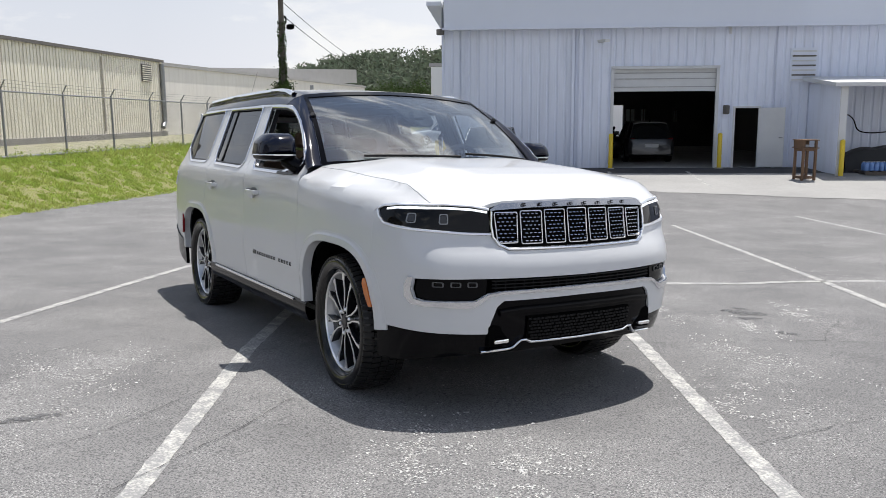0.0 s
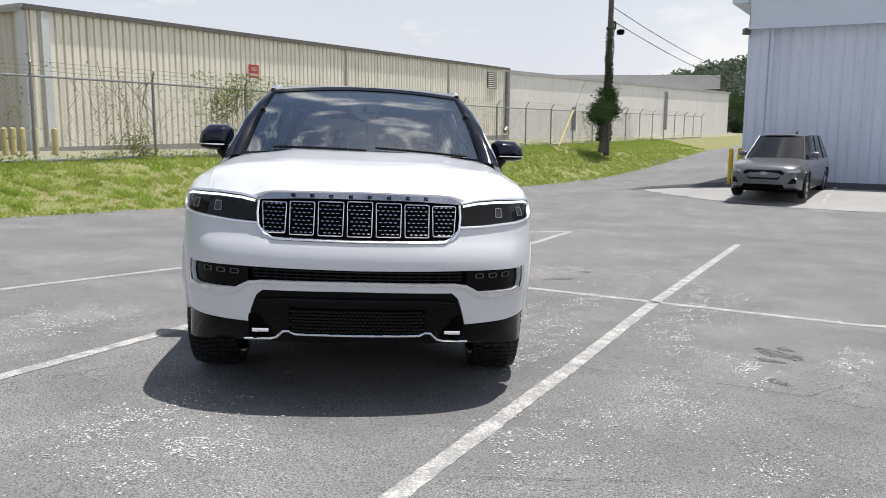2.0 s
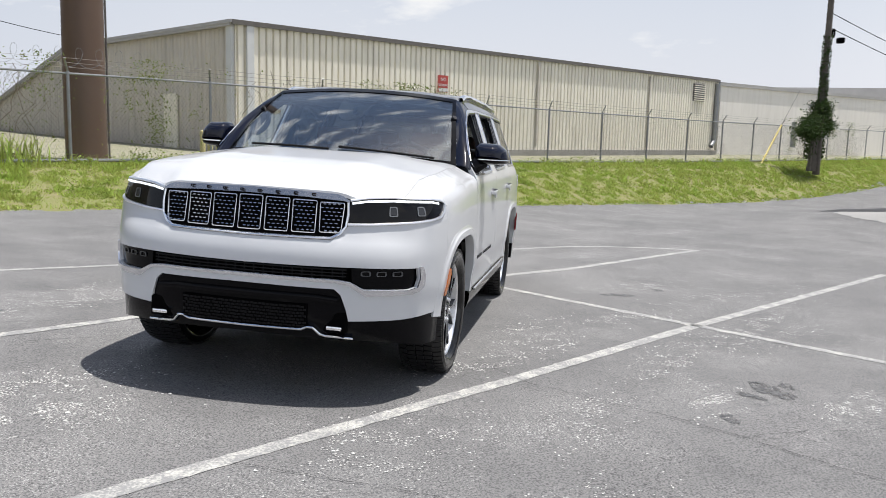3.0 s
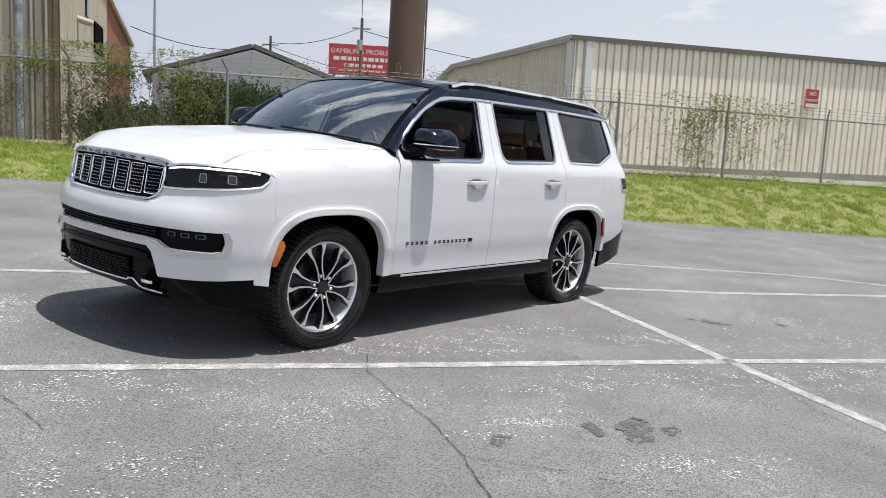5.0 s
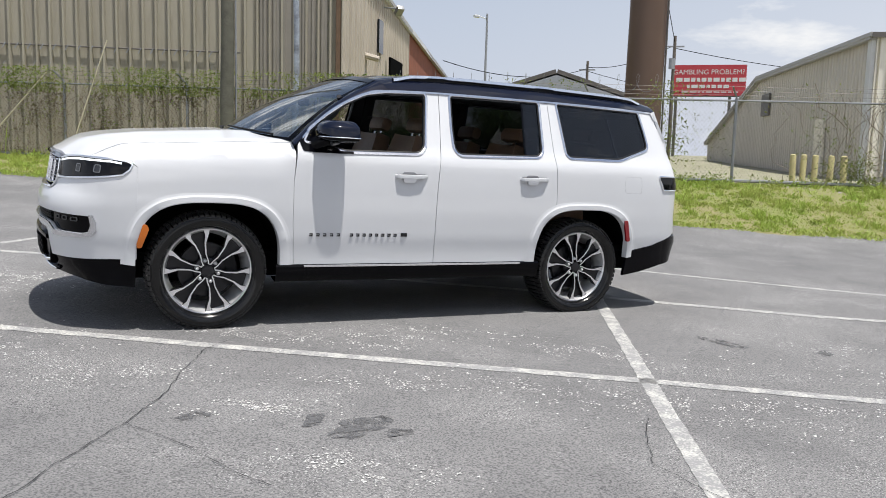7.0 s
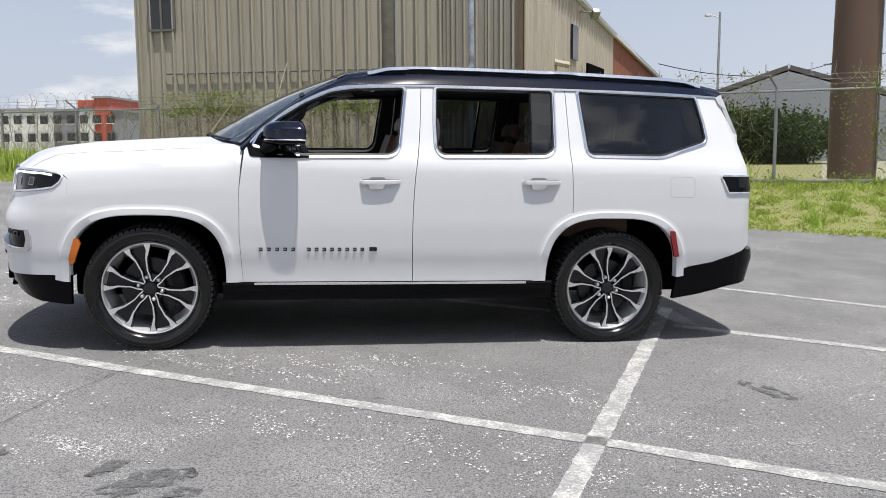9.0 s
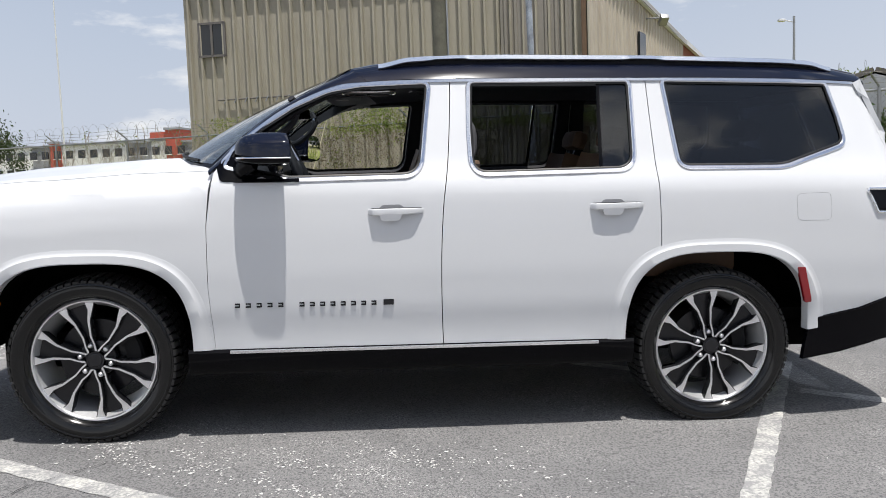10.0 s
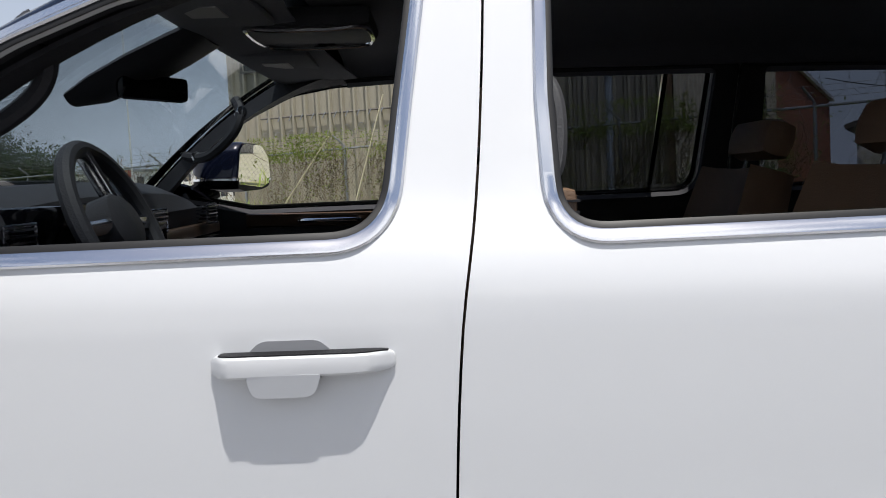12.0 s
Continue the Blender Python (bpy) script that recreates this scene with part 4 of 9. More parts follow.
# ---- sills, lower cladding
def skirt(x0, x1, z_top, z_bot, off, n=24, tuck=0.10):
    bm = bmesh.new()
    rows = []
    for x in np.linspace(x0, x1, n):
        zt = z_top(x) if callable(z_top) else z_top
        zb = z_bot(x) if callable(z_bot) else z_bot
        row = []
        for q in (0, 0.12, 0.45, 0.85, 1.0):
            z = zt + (zb - zt) * q
            o = (0.0 if q == 0 else off) - tuck * max(0, q - 0.45) ** 2
            row.append(skin(s_x(x), max(z, 0.40), o) + Vector((0, 0, min(0, z - 0.40))))
        e = row[-1] + Vector((0, -0.12, 0.02))
        row.append(e)
        rows.append(row)
    loft(bm, rows)
    return clean(bm)


both("sill", skirt(1.10, -1.10, 0.452, 0.325, 0.012), PIANO, "black side sill")
b = bmesh.new()
rows = [[skin(s_x(x), z, o) for z, o in ((0.448, 0.012), (0.446, 0.022), (0.434, 0.022), (0.430, 0.012))] for x in np.linspace(0.90, -0.915, 40)]
loft(b, rows)
both("sill_strip", clean(b), CHROME, "bright sill strip")
# belt strip under the front window, over the mirror foot
b = bmesh.new()
rows = [[skin(s_x(x), z, o) for z, o in ((1.276, 0.002), (1.273, 0.012), (1.259, 0.012), (1.255, 0.002))] for x in np.linspace(0.86, 0.55, 16)]
loft(b, rows)
both("belt_strip", clean(b), PIANO)


# ---- wheels
def tyre_bm():
    bm = bmesh.new()
    R, W = 0.405, 0.143
    prof = [(0.294, 0.084), (0.302, 0.104), (0.312, 0.120), (0.326, 0.1335), (0.345, 0.1415), (0.362, W), (0.378, 0.138), (0.392, 0.128), (0.4035, 0.10), (R, 0.06), (R, 0.0)]
    prof = prof + [(r, -h) for r, h in prof[::-1][1:]]
    spin(bm, prof, 72)
    return clean(bm)


def tread_bm():
    """Shoulder and centre tread blocks."""
    bm = bmesh.new()
    n = 66
    for i in range(n):
        a = 2 * math.pi * i / n
        m = Matrix.Rotation(-a, 4, "Y")
        for y0, y1, r0, r1, sk in ((0.082, 0.136, 0.384, 0.4085, 0.0), (-0.136, -0.082, 0.384, 0.4085, 0.0), (0.028, 0.076, 0.398, 0.410, 0.006), (-0.076, -0.028, 0.398, 0.410, -0.006), (-0.022, 0.022, 0.398, 0.410, 0.0)):
            w = 0.0135
            v = []
            for z in (-w, w):
                for y, r in ((y0, r0), (y1, r0), (y1, r1 - (0.012 if y1 > 0.12 else 0)), (y0, r1 - (0.012 if y0 < -0.12 else 0))):
                    v.append(bm.verts.new(m @ Vector((r, y, z + sk))))
            for f in ((0, 1, 2, 3), (7, 6, 5, 4), (1, 5, 6, 2), (0, 3, 7, 4), (3, 2, 6, 7)):
                bm.faces.new([v[k] for k in f])
    return bm


def pol(r, a):
    return Vector((r * math.cos(radians(a)), r * math.sin(radians(a))))


def prism(bm, outl, y0, y1, shrink=0.0):
    """A prism of a wheel-plane outline between depths y0 (face) and y1."""
    n = len(outl)
    c = sum(outl, Vector((0, 0))) / n
    A = [bm.verts.new((p.x, y0, p.y)) for p in outl]
    B = [bm.verts.new(((c + (p - c) * (1 + shrink)).x, y1, (c + (p - c) * (1 + shrink)).y)) for p in outl]
    for k in range(n):
        bm.faces.new((A[k], A[(k + 1) % n], B[(k + 1) % n], B[k]))
    bm.faces.new(A[::-1])
    bm.faces.new(B)


def spoke_outline(c, sgn, grow=0.0):
    """One spoke beside the narrow window at angle c: from the lug out to the rim, kinked half way."""
    g = grow
    inner = [pol(0.042 - g, c + sgn * 30), pol(0.075, c + sgn * (19.5 + g * 400)), pol(0.112, c + sgn * (11.6 + g * 330)), pol(0.185, c + sgn * (11.8 + g * 230)), pol(0.236, c + sgn * (16.0 + g * 170)), pol(0.269, c + sgn * (17.6 + g * 140))]
    outer = [pol(0.269, c + sgn * (8.8 - g * 140)), pol(0.236, c + sgn * (10.8 - g * 150)), pol(0.185, c + sgn * (8.0 - g * 200)), pol(0.112, c + sgn * (6.6 - g * 300)), pol(0.075, c + sgn * (12.6 - g * 350)), pol(0.046, c + sgn * 17)]
    return inner + outer


def wheel(x, side, phase, steer=0.0):
    w = thing("wheel", pose(0, 0, 0), "", "")
    for k in ("label", "category"):
        if k in w:
            del w[k]
    w.parent = suv
    m = pose(x, side * 0.865, HUB_Z - (0.018 if x < 0 else 0.0), 0, 0, steer + (0 if side > 0 else 180))
    w.matrix_local = m
    ty = part("tyre", tyre_bm(), RUBBER, w, "black low-profile tyre", 40)
    part("tread", tread_bm(), TREAD, ty, smooth=0)
    b = bmesh.new()
    spin(b, [(0.370, 0.1405), (0.373, 0.142), (0.376, 0.1375)], 72)
    spin(b, [(0.318, 0.124), (0.321, 0.1305), (0.325, 0.1315)], 72)
    part("sidewall_ring", clean(b), RUBBER, ty)
    b = bmesh.new()
    spin(b, [(0.2825, 0.094), (0.283, 0.103), (0.280, 0.106), (0.274, 0.105), (0.270, 0.098)], 90)
    rim = part("rim", clean(b), MACHINED, w, "machined silver and dark grey alloy rim")
    b = bmesh.new()
    spin(b, [(0.271, 0.099), (0.262, 0.075), (0.246, 0.03), (0.238, -0.03), (0.236, -0.11)], 72)
    rim.scale = (1.062, 1.0, 1.062)
    part("barrel", clean(b), BARREL, rim)
    face, pocket = bmesh.new(), bmesh.new()
    for k in range(6):
        c = phase + 30 + 60 * k
        for sgn in (1, -1):
            prism(face, spoke_outline(c, sgn, -0.0018), 0.094, 0.088)
            prism(pocket, spoke_outline(c, sgn, 0.004), 0.0905, 0.045, 0.02)
        web = [pol(0.06, c - 8), pol(0.115, c - 5), pol(0.19, c - 8), pol(0.24, c - 10), pol(0.262, c - 10), pol(0.262, c + 10), pol(0.24, c + 10), pol(0.19, c + 8), pol(0.115, c + 5), pol(0.06, c + 8)]
        prism(pocket, web, 0.062, 0.045)
    spin(pocket, [(0.0, 0.07), (0.03, 0.07), (0.05, 0.066), (0.084, 0.058), (0.09, 0.045), (0.0, 0.045)], 36)
    part("spoke_face", clean(face), MACHINED, rim, smooth=20)
    part("spoke_body", clean(pocket), RIMGREY, rim, smooth=20)
    for k in range(6):
        b = bmesh.new()
        p = pol(0.070, phase + 30 + 60 * k)
        spin(b, [(0.0, 0.101), (0.006, 0.1005), (0.0105, 0.0965), (0.0128, 0.09), (0.0135, 0.06)], 10)
        b.transform(Matrix.Translation((p.x, 0, p.y)))
        part("lug_nut", clean(b), MACHINED, rim)
    b = bmesh.new()
    spin(b, [(0.0, 0.097), (0.028, 0.097), (0.031, 0.095), (0.032, 0.092), (0.040, 0.092), (0.043, 0.07)], 30)
    part("centre_cap", clean(b), RIMGREY, rim, "dark grey centre cap")
    b = bmesh.new()
    spin(b, [(0.08, 0.02), (0.19, 0.02), (0.195, 0.01), (0.195, -0.012), (0.08, -0.012)], 48)
    disc = part("brake_disc", clean(b), RIMGREY, w)
    b = bmesh.new()
    spin(b, [(0.135, 0.045), (0.205, 0.045), (0.215, 0.03), (0.215, -0.04), (0.135, -0.04)], 14, a0=150, a1=215)
    part("caliper", clean(b), PLASTIC, w)
    return w


wheel(WB, 1, 74 - 30, -1)
wheel(-WB_R, 1, 78 - 30)
wheel(WB, -1, 70, -2)
wheel(-WB_R, -1, 95)
# wheel wells
for x in (WB, -WB_R):
    for sgn in (1, -1):
        b = bmesh.new()
        r_w = 0.535 if x > 0 else 0.59
        spin(b, [(r_w, sgn * 0.965), (r_w, sgn * 0.6), (0.30, sgn * 0.52)], 30, a0=4, a1=176)
        b.transform(Matrix.Translation((x, 0, HUB_Z)))
        part("wheel_well", clean(b), DARK, suv)
b = bmesh.new()
box(b, -2.35, 2.05, -0.80, 0.80, 0.33, 0.52, bevel=0.03)
part("underbody", clean(b), DARK, suv)

# ---- front end
def SZ(pts):
    """Outline points given as (y or ('x', x), z), turned into stations."""
    return [Vector((s_x(p[0][1]) * p[0][2] if isinstance(p[0], tuple) else s_y(p[0]), p[1])) for p in pts]


def sym(half):
    """A half outline from the middle outward and back, closed with its mirror image."""
    h = SZ(half)
    return h + [Vector((-p.x, p.y)) for p in h[::-1] if abs(p.x) > 1e-6]


XS = lambda x: ("x", x, 1)
GRILLE = [(0, 0.917), (0.465, 0.921), (0.512, 0.943), (0.546, 0.985), (0.556, 1.05), (0.552, 1.115), (0, 1.165)]
fascia = [(0, 0.655), (0.50, 0.650), (0.535, 0.62), (0.565, 0.54), (0.582, 0.475), (0.90, 0.485), (XS(2.2), 0.492), (XS(2.0316), 0.497), (XS(2.0316), 1.102), (XS(2.058), 1.118), (XS(2.076), 1.078), (XS(2.12), 1.040), (XS(2.2), 1.026), (XS(2.31), 1.013), (0.80, 1.002), (0.70, 0.994), (0.558, 0.988), (0.548, 0.975), (0.514, 0.934), (0.466, 0.911), (0, 0.907)]
band = [(0, 0.706), (0.50, 0.702), (0.58, 0.692), (0.65, 0.654), (0.87, 0.652), (0.905, 0.662), (0.914, 0.71), (0.906, 0.768), (0.60, 0.771), (0, 0.766)]
part("front_bumper", panel(sym(fascia), surf(), 0.045, 0.02, [sym(band)]), PAINT, suv, "white front bumper")
# dark recess behind band, with lamps
part("bumper_grille", panel(sym([(0, 0.69), (0.50, 0.685), (0.9, 0.64), (0.93, 0.70), (0.92, 0.785), (0.6, 0.785), (0, 0.78)]), surf(-0.045), 0.06, 0.01), DARK, suv)
b = bmesh.new()
for z in (0.719, 0.737, 0.755):
    rows = [[skin(s_y(y), zz, o) for zz, o in ((z - 0.004, -0.03), (z - 0.003, -0.014), (z + 0.003, -0.014), (z + 0.004, -0.03))] for y in np.linspace(-0.56, 0.56, 40)]
    loft(b, rows)
for i in range(21):
    y = -0.54 + i * 0.054
    rows = [[skin(s_y(y + dy), zz, -0.016) for dy in (-0.003, 0.003)] for zz in (0.705, 0.735, 0.765)]
    loft(b, rows)
part("band_mesh", clean(b), PLASTIC, suv, "black slatted bumper intake", 0)


def strip_along(pts, width, off, depth=0.02):
    """A bright strip along stations: pts of (s, z)."""
    bm = bmesh.new()
    P = dense([Vector(p) for p in pts], 0.03, closed=False)
    rows = []
    for i, p in enumerate(P):
        t = (P[min(i + 1, len(P) - 1)] - P[max(0, i - 1)]).normalized()
        n = Vector((-t.y, t.x))
        rows.append([skin((p + n * width * q).x, (p + n * width * q).y, o) for q, o in ((-0.5, -depth), (-0.5, off * 0.7), (-0.2, off), (0.2, off), (0.5, off * 0.7), (0.5, -depth))])
    loft(bm, rows)
    return clean(bm)


chr_half = [(0, 0.690), (0.50, 0.687), (0.575, 0.674), (0.625, 0.640), (0.66, 0.617), (0.88, 0.626), (0.918, 0.636), (0.936, 0.67), (0.936, 0.73), (0.924, 0.777),
            (0.909, 0.775), (0.916, 0.71), (0.906, 0.661), (0.87, 0.650), (0.65, 0.652), (0.58, 0.690), (0.50, 0.7005), (0, 0.7045)]
part("bumper_trim", panel(sym(chr_half), surf(0.010), 0.02, 0.03), SATIN, suv, "chrome bumper trim")


def fog_lamp(sgn):
    o = SZ([(0.59, 0.690), (0.655, 0.657), (0.865, 0.655), (0.90, 0.665), (0.908, 0.71), (0.90, 0.766), (0.60, 0.769), (0.585, 0.76)])
    root = part("fog_lamp", panel([Vector((p.x * sgn, p.y)) for p in o], surf(-0.022), 0.05, 0.01), PIANO, suv, "black fog lamp housing")
    for y in (0.66, 0.74, 0.82):
        b = bmesh.new()
        ol = rounded([Vector((s_y(y - 0.026) * sgn, 0.724)), Vector((s_y(y + 0.026) * sgn, 0.724)), Vector((s_y(y + 0.025) * sgn, 0.752)), Vector((s_y(y - 0.025) * sgn, 0.750))], 0.010)
        P = dense(ol, 0.01)
        loft(b, [[skin(p.x, p.y, -0.015) for p in (q, c.lerp(q, 0.72))] for c in [sum(P, Vector((0, 0))) / len(P)] for q in P + P[:1]])
        solidify(b, 0.006)
        part("fog_light", b, FOGRING, root)
    return root


fog_lamp(1)
fog_lamp(-1)
# grille: bright frame, seven openings, mesh of short bars
part("grille_back", panel(sym([(0, 0.919), (0.46, 0.923), (0.508, 0.945), (0.543, 0.985), (0.553, 1.05), (0.55, 1.13), (0, 1.16)]), surf(-0.012), 0.03, 0.01), DARK, suv)
grille = part("grille_frame", strip_along([Vector((-p.x, p.y)) for p in SZ(GRILLE[:-1])[::-1]] + SZ(GRILLE[1:-1]), 0.014, 0.014), CHROME, suv, "chrome grille surround")
cap = sym([(0, 1.136), (0.30, 1.133), (0.53, 1.121), (0.556, 1.114), (0.562, 1.124), (0.52, 1.148), (0.49, 1.157), (0.30, 1.163), (0, 1.168)])
part("grille_cap", panel(cap, surf(0.012), 0.04, 0.03), CAPSATIN, grille, "satin bar with raised letters")
for i in range(8):
    y = -0.36 + i * 0.72 / 7
    b = bmesh.new()
    for zz in (1.144, 1.154):
        loft(b, [[skin(s_y(y + e), z, 0.020) for e in (-0.011, 0.011)] for z in (zz - 0.002, zz + 0.002)])
    loft(b, [[skin(s_y(y - 0.009 + e), z, 0.020) for e in (-0.0025, 0.0025)] for z in (1.144, 1.154)])
    solidify(b, 0.004)
    part("letter_bar", b, PIANO, grille, smooth=0)
EDGES = [-0.543 + 0.1551 * k for k in range(8)]
for i in range(7):
    y0, y1 = EDGES[i] + 0.008, EDGES[i + 1] - 0.008
    zb = table(abs(i - 3), (0, 2, 3), (0.938, 0.941, 0.947))
    zt = table(abs(i - 3), (0, 2, 3), (1.124, 1.116, 1.110))
    o = [Vector((s_y(y0), zt)), Vector((s_y(y1), zt)), Vector((s_y(y1 - (0.003 if i != 6 else 0.016)), zb)), Vector((s_y(y0 + (0.003 if i != 0 else 0.016)), zb))]
    o = rounded(o, [0.012, 0.012, 0.03 if i == 6 else 0.012, 0.03 if i == 0 else 0.012])
    b = bmesh.new()
    P = dense(o, 0.02)
    c = sum(P, Vector((0, 0))) / len(P)
    rows = []
    for k, p in enumerate(P + P[:1]):
        d = (p - c).normalized()
        rows.append([skin((p - d * w).x, (p - d * w).y, off) for w, off in ((-0.0012, -0.008), (-0.0008, 0.001), (0.0042, 0.002), (0.0062, -0.001), (0.007, -0.008))])
    loft(b, rows)
    slot = part("grille_slot", clean(b), SLOTRING, grille)
    b = bmesh.new()
    n_r = 8
    for r in range(n_r):
        z = 0.957 + r * 0.0205
        for q in range(-1, 6):
            yy = y0 + 0.012 + (q + (0.5 if r % 2 else 0)) * 0.027
            if not inside(o, np.array([[s_y(yy - 0.011), z], [s_y(yy + 0.011), z]])).all():
                continue
            vv = [b.verts.new(skin(s_y(yy + dy), z + dz, off)) for dy, dz, off in ((-0.0075, -0.003, -0.012), (0.0075, -0.003, -0.012), (0.0075, 0.003, -0.012), (-0.0075, 0.003, -0.012), (-0.0075, -0.003, -0.0005), (0.0075, -0.003, -0.0005), (0.0075, 0.0012, -0.003), (-0.0075, 0.0012, -0.003))]
            for f in ((4, 5, 6, 7), (0, 1, 5, 4), (2, 3, 7, 6), (1, 2, 6, 5), (3, 0, 4, 7)):
                b.faces.new([vv[k] for k in f])
    part("grille_mesh", clean(b), SATIN, slot, smooth=0)


# headlamps
LENSGREY = mat("lens_grey", (0.045, 0.047, 0.052), 0.15, 0.4)


def headlamp(sgn):
    o = SZ([(0.562, 1.008), (0.70, 1.010), (0.80, 1.018), (XS(2.31), 1.029), (XS(2.2), 1.041), (XS(2.125), 1.054), (XS(2.085), 1.084), (XS(2.07), 1.114), (XS(2.10), 1.131), (XS(2.2), 1.142), (0.80, 1.145), (0.66, 1.136), (0.568, 1.118), (0.562, 1.06)])
    o = [Vector((p.x * sgn, p.y)) for p in o]
    root = part("headlamp", panel(o, surf(-0.004), 0.04, 0.03), SMOKE, suv, "slim smoked headlamp with a bright upper strip")
    b = strip_along([Vector((p.x * sgn, p.y)) for p in SZ([(0.575, 1.110), (0.66, 1.124), (0.80, 1.132), (XS(2.2), 1.130), (XS(2.13), 1.121)])], 0.012, 0.004)
    part("light_strip", b, LED, root, "thin white daytime light strip")
    b = strip_along([Vector((p.x * sgn, p.y)) for p in SZ([(0.556, 0.996), (0.70, 1.001), (0.80, 1.009), (XS(2.31), 1.020), (XS(2.2), 1.033), (XS(2.122), 1.046), (XS(2.079), 1.080), (XS(2.063), 1.114), (XS(2.075), 1.127), (XS(2.10), 1.136), (XS(2.2), 1.147), (0.80, 1.151), (0.66, 1.143), (0.565, 1.125)])], 0.012, 0.008)
    part("lamp_trim", b, BRIGHT, root, "bright lamp surround")
    s_in, s_out = s_y(0.60), s_x(2.085)
    for k in (0.36, 0.66):
        b = bmesh.new()
        sc = (s_in + (s_out - s_in) * k) * sgn
        P = dense(rounded([Vector((sc - 0.030, 1.040 + 0.02 * k)), Vector((sc + 0.030, 1.040 + 0.02 * k)), Vector((sc + 0.026, 1.098 + 0.01 * k)), Vector((sc - 0.026, 1.098 + 0.01 * k))], 0.012), 0.008)
        c = sum(P, Vector((0, 0))) / len(P)
        loft(b, [[skin(p.x, p.y, 0.001), skin(c.lerp(p, 0.76).x, c.lerp(p, 0.80).y, 0.001)] for p in P + P[:1]])
        solidify(b, 0.003)
        pj = part("projector", b, RINGGREY, root)
        b = bmesh.new()
        loft(b, [[skin(c.lerp(p, f).x, c.lerp(p, f).y, 0.0005) for f in (0.70, 0.0)] for p in P + P[:1]])
        bmesh.ops.remove_doubles(b, verts=b.verts[:], dist=1e-5)
        part("projector_lens", b, LENSGREY, pj)
    return root


headlamp(1)
headlamp(-1)
# lower bumper: black panel, mesh, skid bar, tow hooks
LOWER = [(0, 0.66), (0.50, 0.655), (0.54, 0.625), (0.57, 0.54), (0.588, 0.47), (0.93, 0.48), (XS(2.2), 0.488), (XS(2.035), 0.492), (XS(2.04), 0.305), (XS(2.25), 0.318), (0.80, 0.345), (0.60, 0.36), (0, 0.375)]
part("lower_bumper", panel(sym(LOWER), surf(-0.012), 0.05, 0.03), PIANO, suv, "gloss black lower bumper")
b = bmesh.new()
rows = [[skin(s_y(y), z, o) for z, o in ((0.560, -0.01), (0.555, 0.004), (0.425, 0.004), (0.42, -0.01))] for y in np.linspace(-0.36, 0.36, 30)]
loft(b, rows)
part("lower_mesh_back", clean(b), DARK, suv)
b = bmesh.new()
for r in range(7):
    z = 0.437 + r * 0.018
    for q in range(30):
        y = -0.345 + (q + (0.5 if r % 2 else 0)) * 0.0235
        rows = [[skin(s_y(y + e), z + dz, 0.009) for e in (-0.009, 0.009)] for dz in (-0.005, 0.005)]
        loft(b, rows)
solidify(b, 0.005)
part("lower_mesh", b, PLASTIC, suv, smooth=0)
skid = SZ([(0, 0.414), (0.33, 0.416), (0.362, 0.432), (0.393, 0.430), (0.43, 0.394), (0.46, 0.384), (0.61, 0.374)])
part("skid_bar", strip_along([Vector((-p.x, p.y)) for p in skid[::-1]] + skid[1:], 0.014, 0.016, 0.03), CHROME, suv, "chrome lower bumper bar")
part("upper_lip", strip_along([Vector((-p.x, p.y)) for p in SZ([(0, 0.60), (0.40, 0.598), (0.52, 0.585)])[::-1]] + SZ([(0.40, 0.598), (0.52, 0.585)]), 0.03, 0.012), PIANO, suv)
for sgn in (1, -1):
    p = skin(s_y(0.508 * sgn), 0.44, 0.02)
    b = bmesh.new()
    box(b, p.x - 0.06, p.x + 0.004, p.y - 0.045, p.y + 0.045, 0.424, 0.447, bevel=0.009)
    part("tow_hook", clean(b), CHROME, suv, "bright tow hook")
    b = bmesh.new()
    box(b, p.x - 0.09, p.x - 0.022, p.y - 0.068, p.y + 0.062, 0.405, 0.52, bevel=0.012)
    part("hook_pocket", clean(b), DARK, suv)
# side marker, reflector, tail lamp, fuel flap, lower rear bumper
mk = outline_x(rounded([(1.992, 0.735), (1.968, 0.73), (1.955, 0.70), (2.0, 0.575), (2.028, 0.572), (2.032, 0.60)], 0.01))
both("side_marker", panel(mk, surf(0.015), 0.03, 0.02), AMBER, "amber side marker")
rf = outline_x(rounded([(-1.935, 0.80), (-1.975, 0.80), (-2.02, 0.62), (-1.985, 0.615)], 0.008))
both("side_reflector", panel(rf, surf(0.022), 0.03, 0.02), REDLENS, "red side reflector")
tl = [Vector(p) for p in rounded([F(-2.325, 1.19), (s_x(-2.64), 1.185), (s_x(-2.64), 1.07), F(-2.385, 1.07)], 0.012)]
both("tail_lamp", panel(tl, surf(0.006), 0.03, 0.03), SMOKE, "smoked tail lamp")
b = bmesh.new()
tube(b, [skin(p.x, p.y, 0.004) for p in dense(tl, 0.03)], 0.007, 6, closed=True)
both("tail_lamp_trim", b, CHROME, "chrome tail lamp surround")
fl = outline_x(rounded([(-1.935, 1.17), (-2.12, 1.175), (-2.125, 1.035), (-1.94, 1.035)], 0.03))
b = bmesh.new()
tube(b, [skin(p.x, p.y, -0.0006) for p in fl], 0.0014, 4, closed=True)
part("fuel_flap", b, SHADE_SEAM, suv)
rb = [F(-2.03, 0.525), F(-2.30, 0.57), F(-2.55, 0.65), (s_x(-2.63) + 0.0, 0.66), (S_END, 0.66), (S_END, 0.40), (s_x(-2.62), 0.42), F(-2.45, 0.40), F(-2.2, 0.345), F(-2.0, 0.315)]
both("rear_bumper", panel([Vector(p) for p in rb], surf(0.01), 0.05, 0.03), PIANO, "black lower rear bumper")
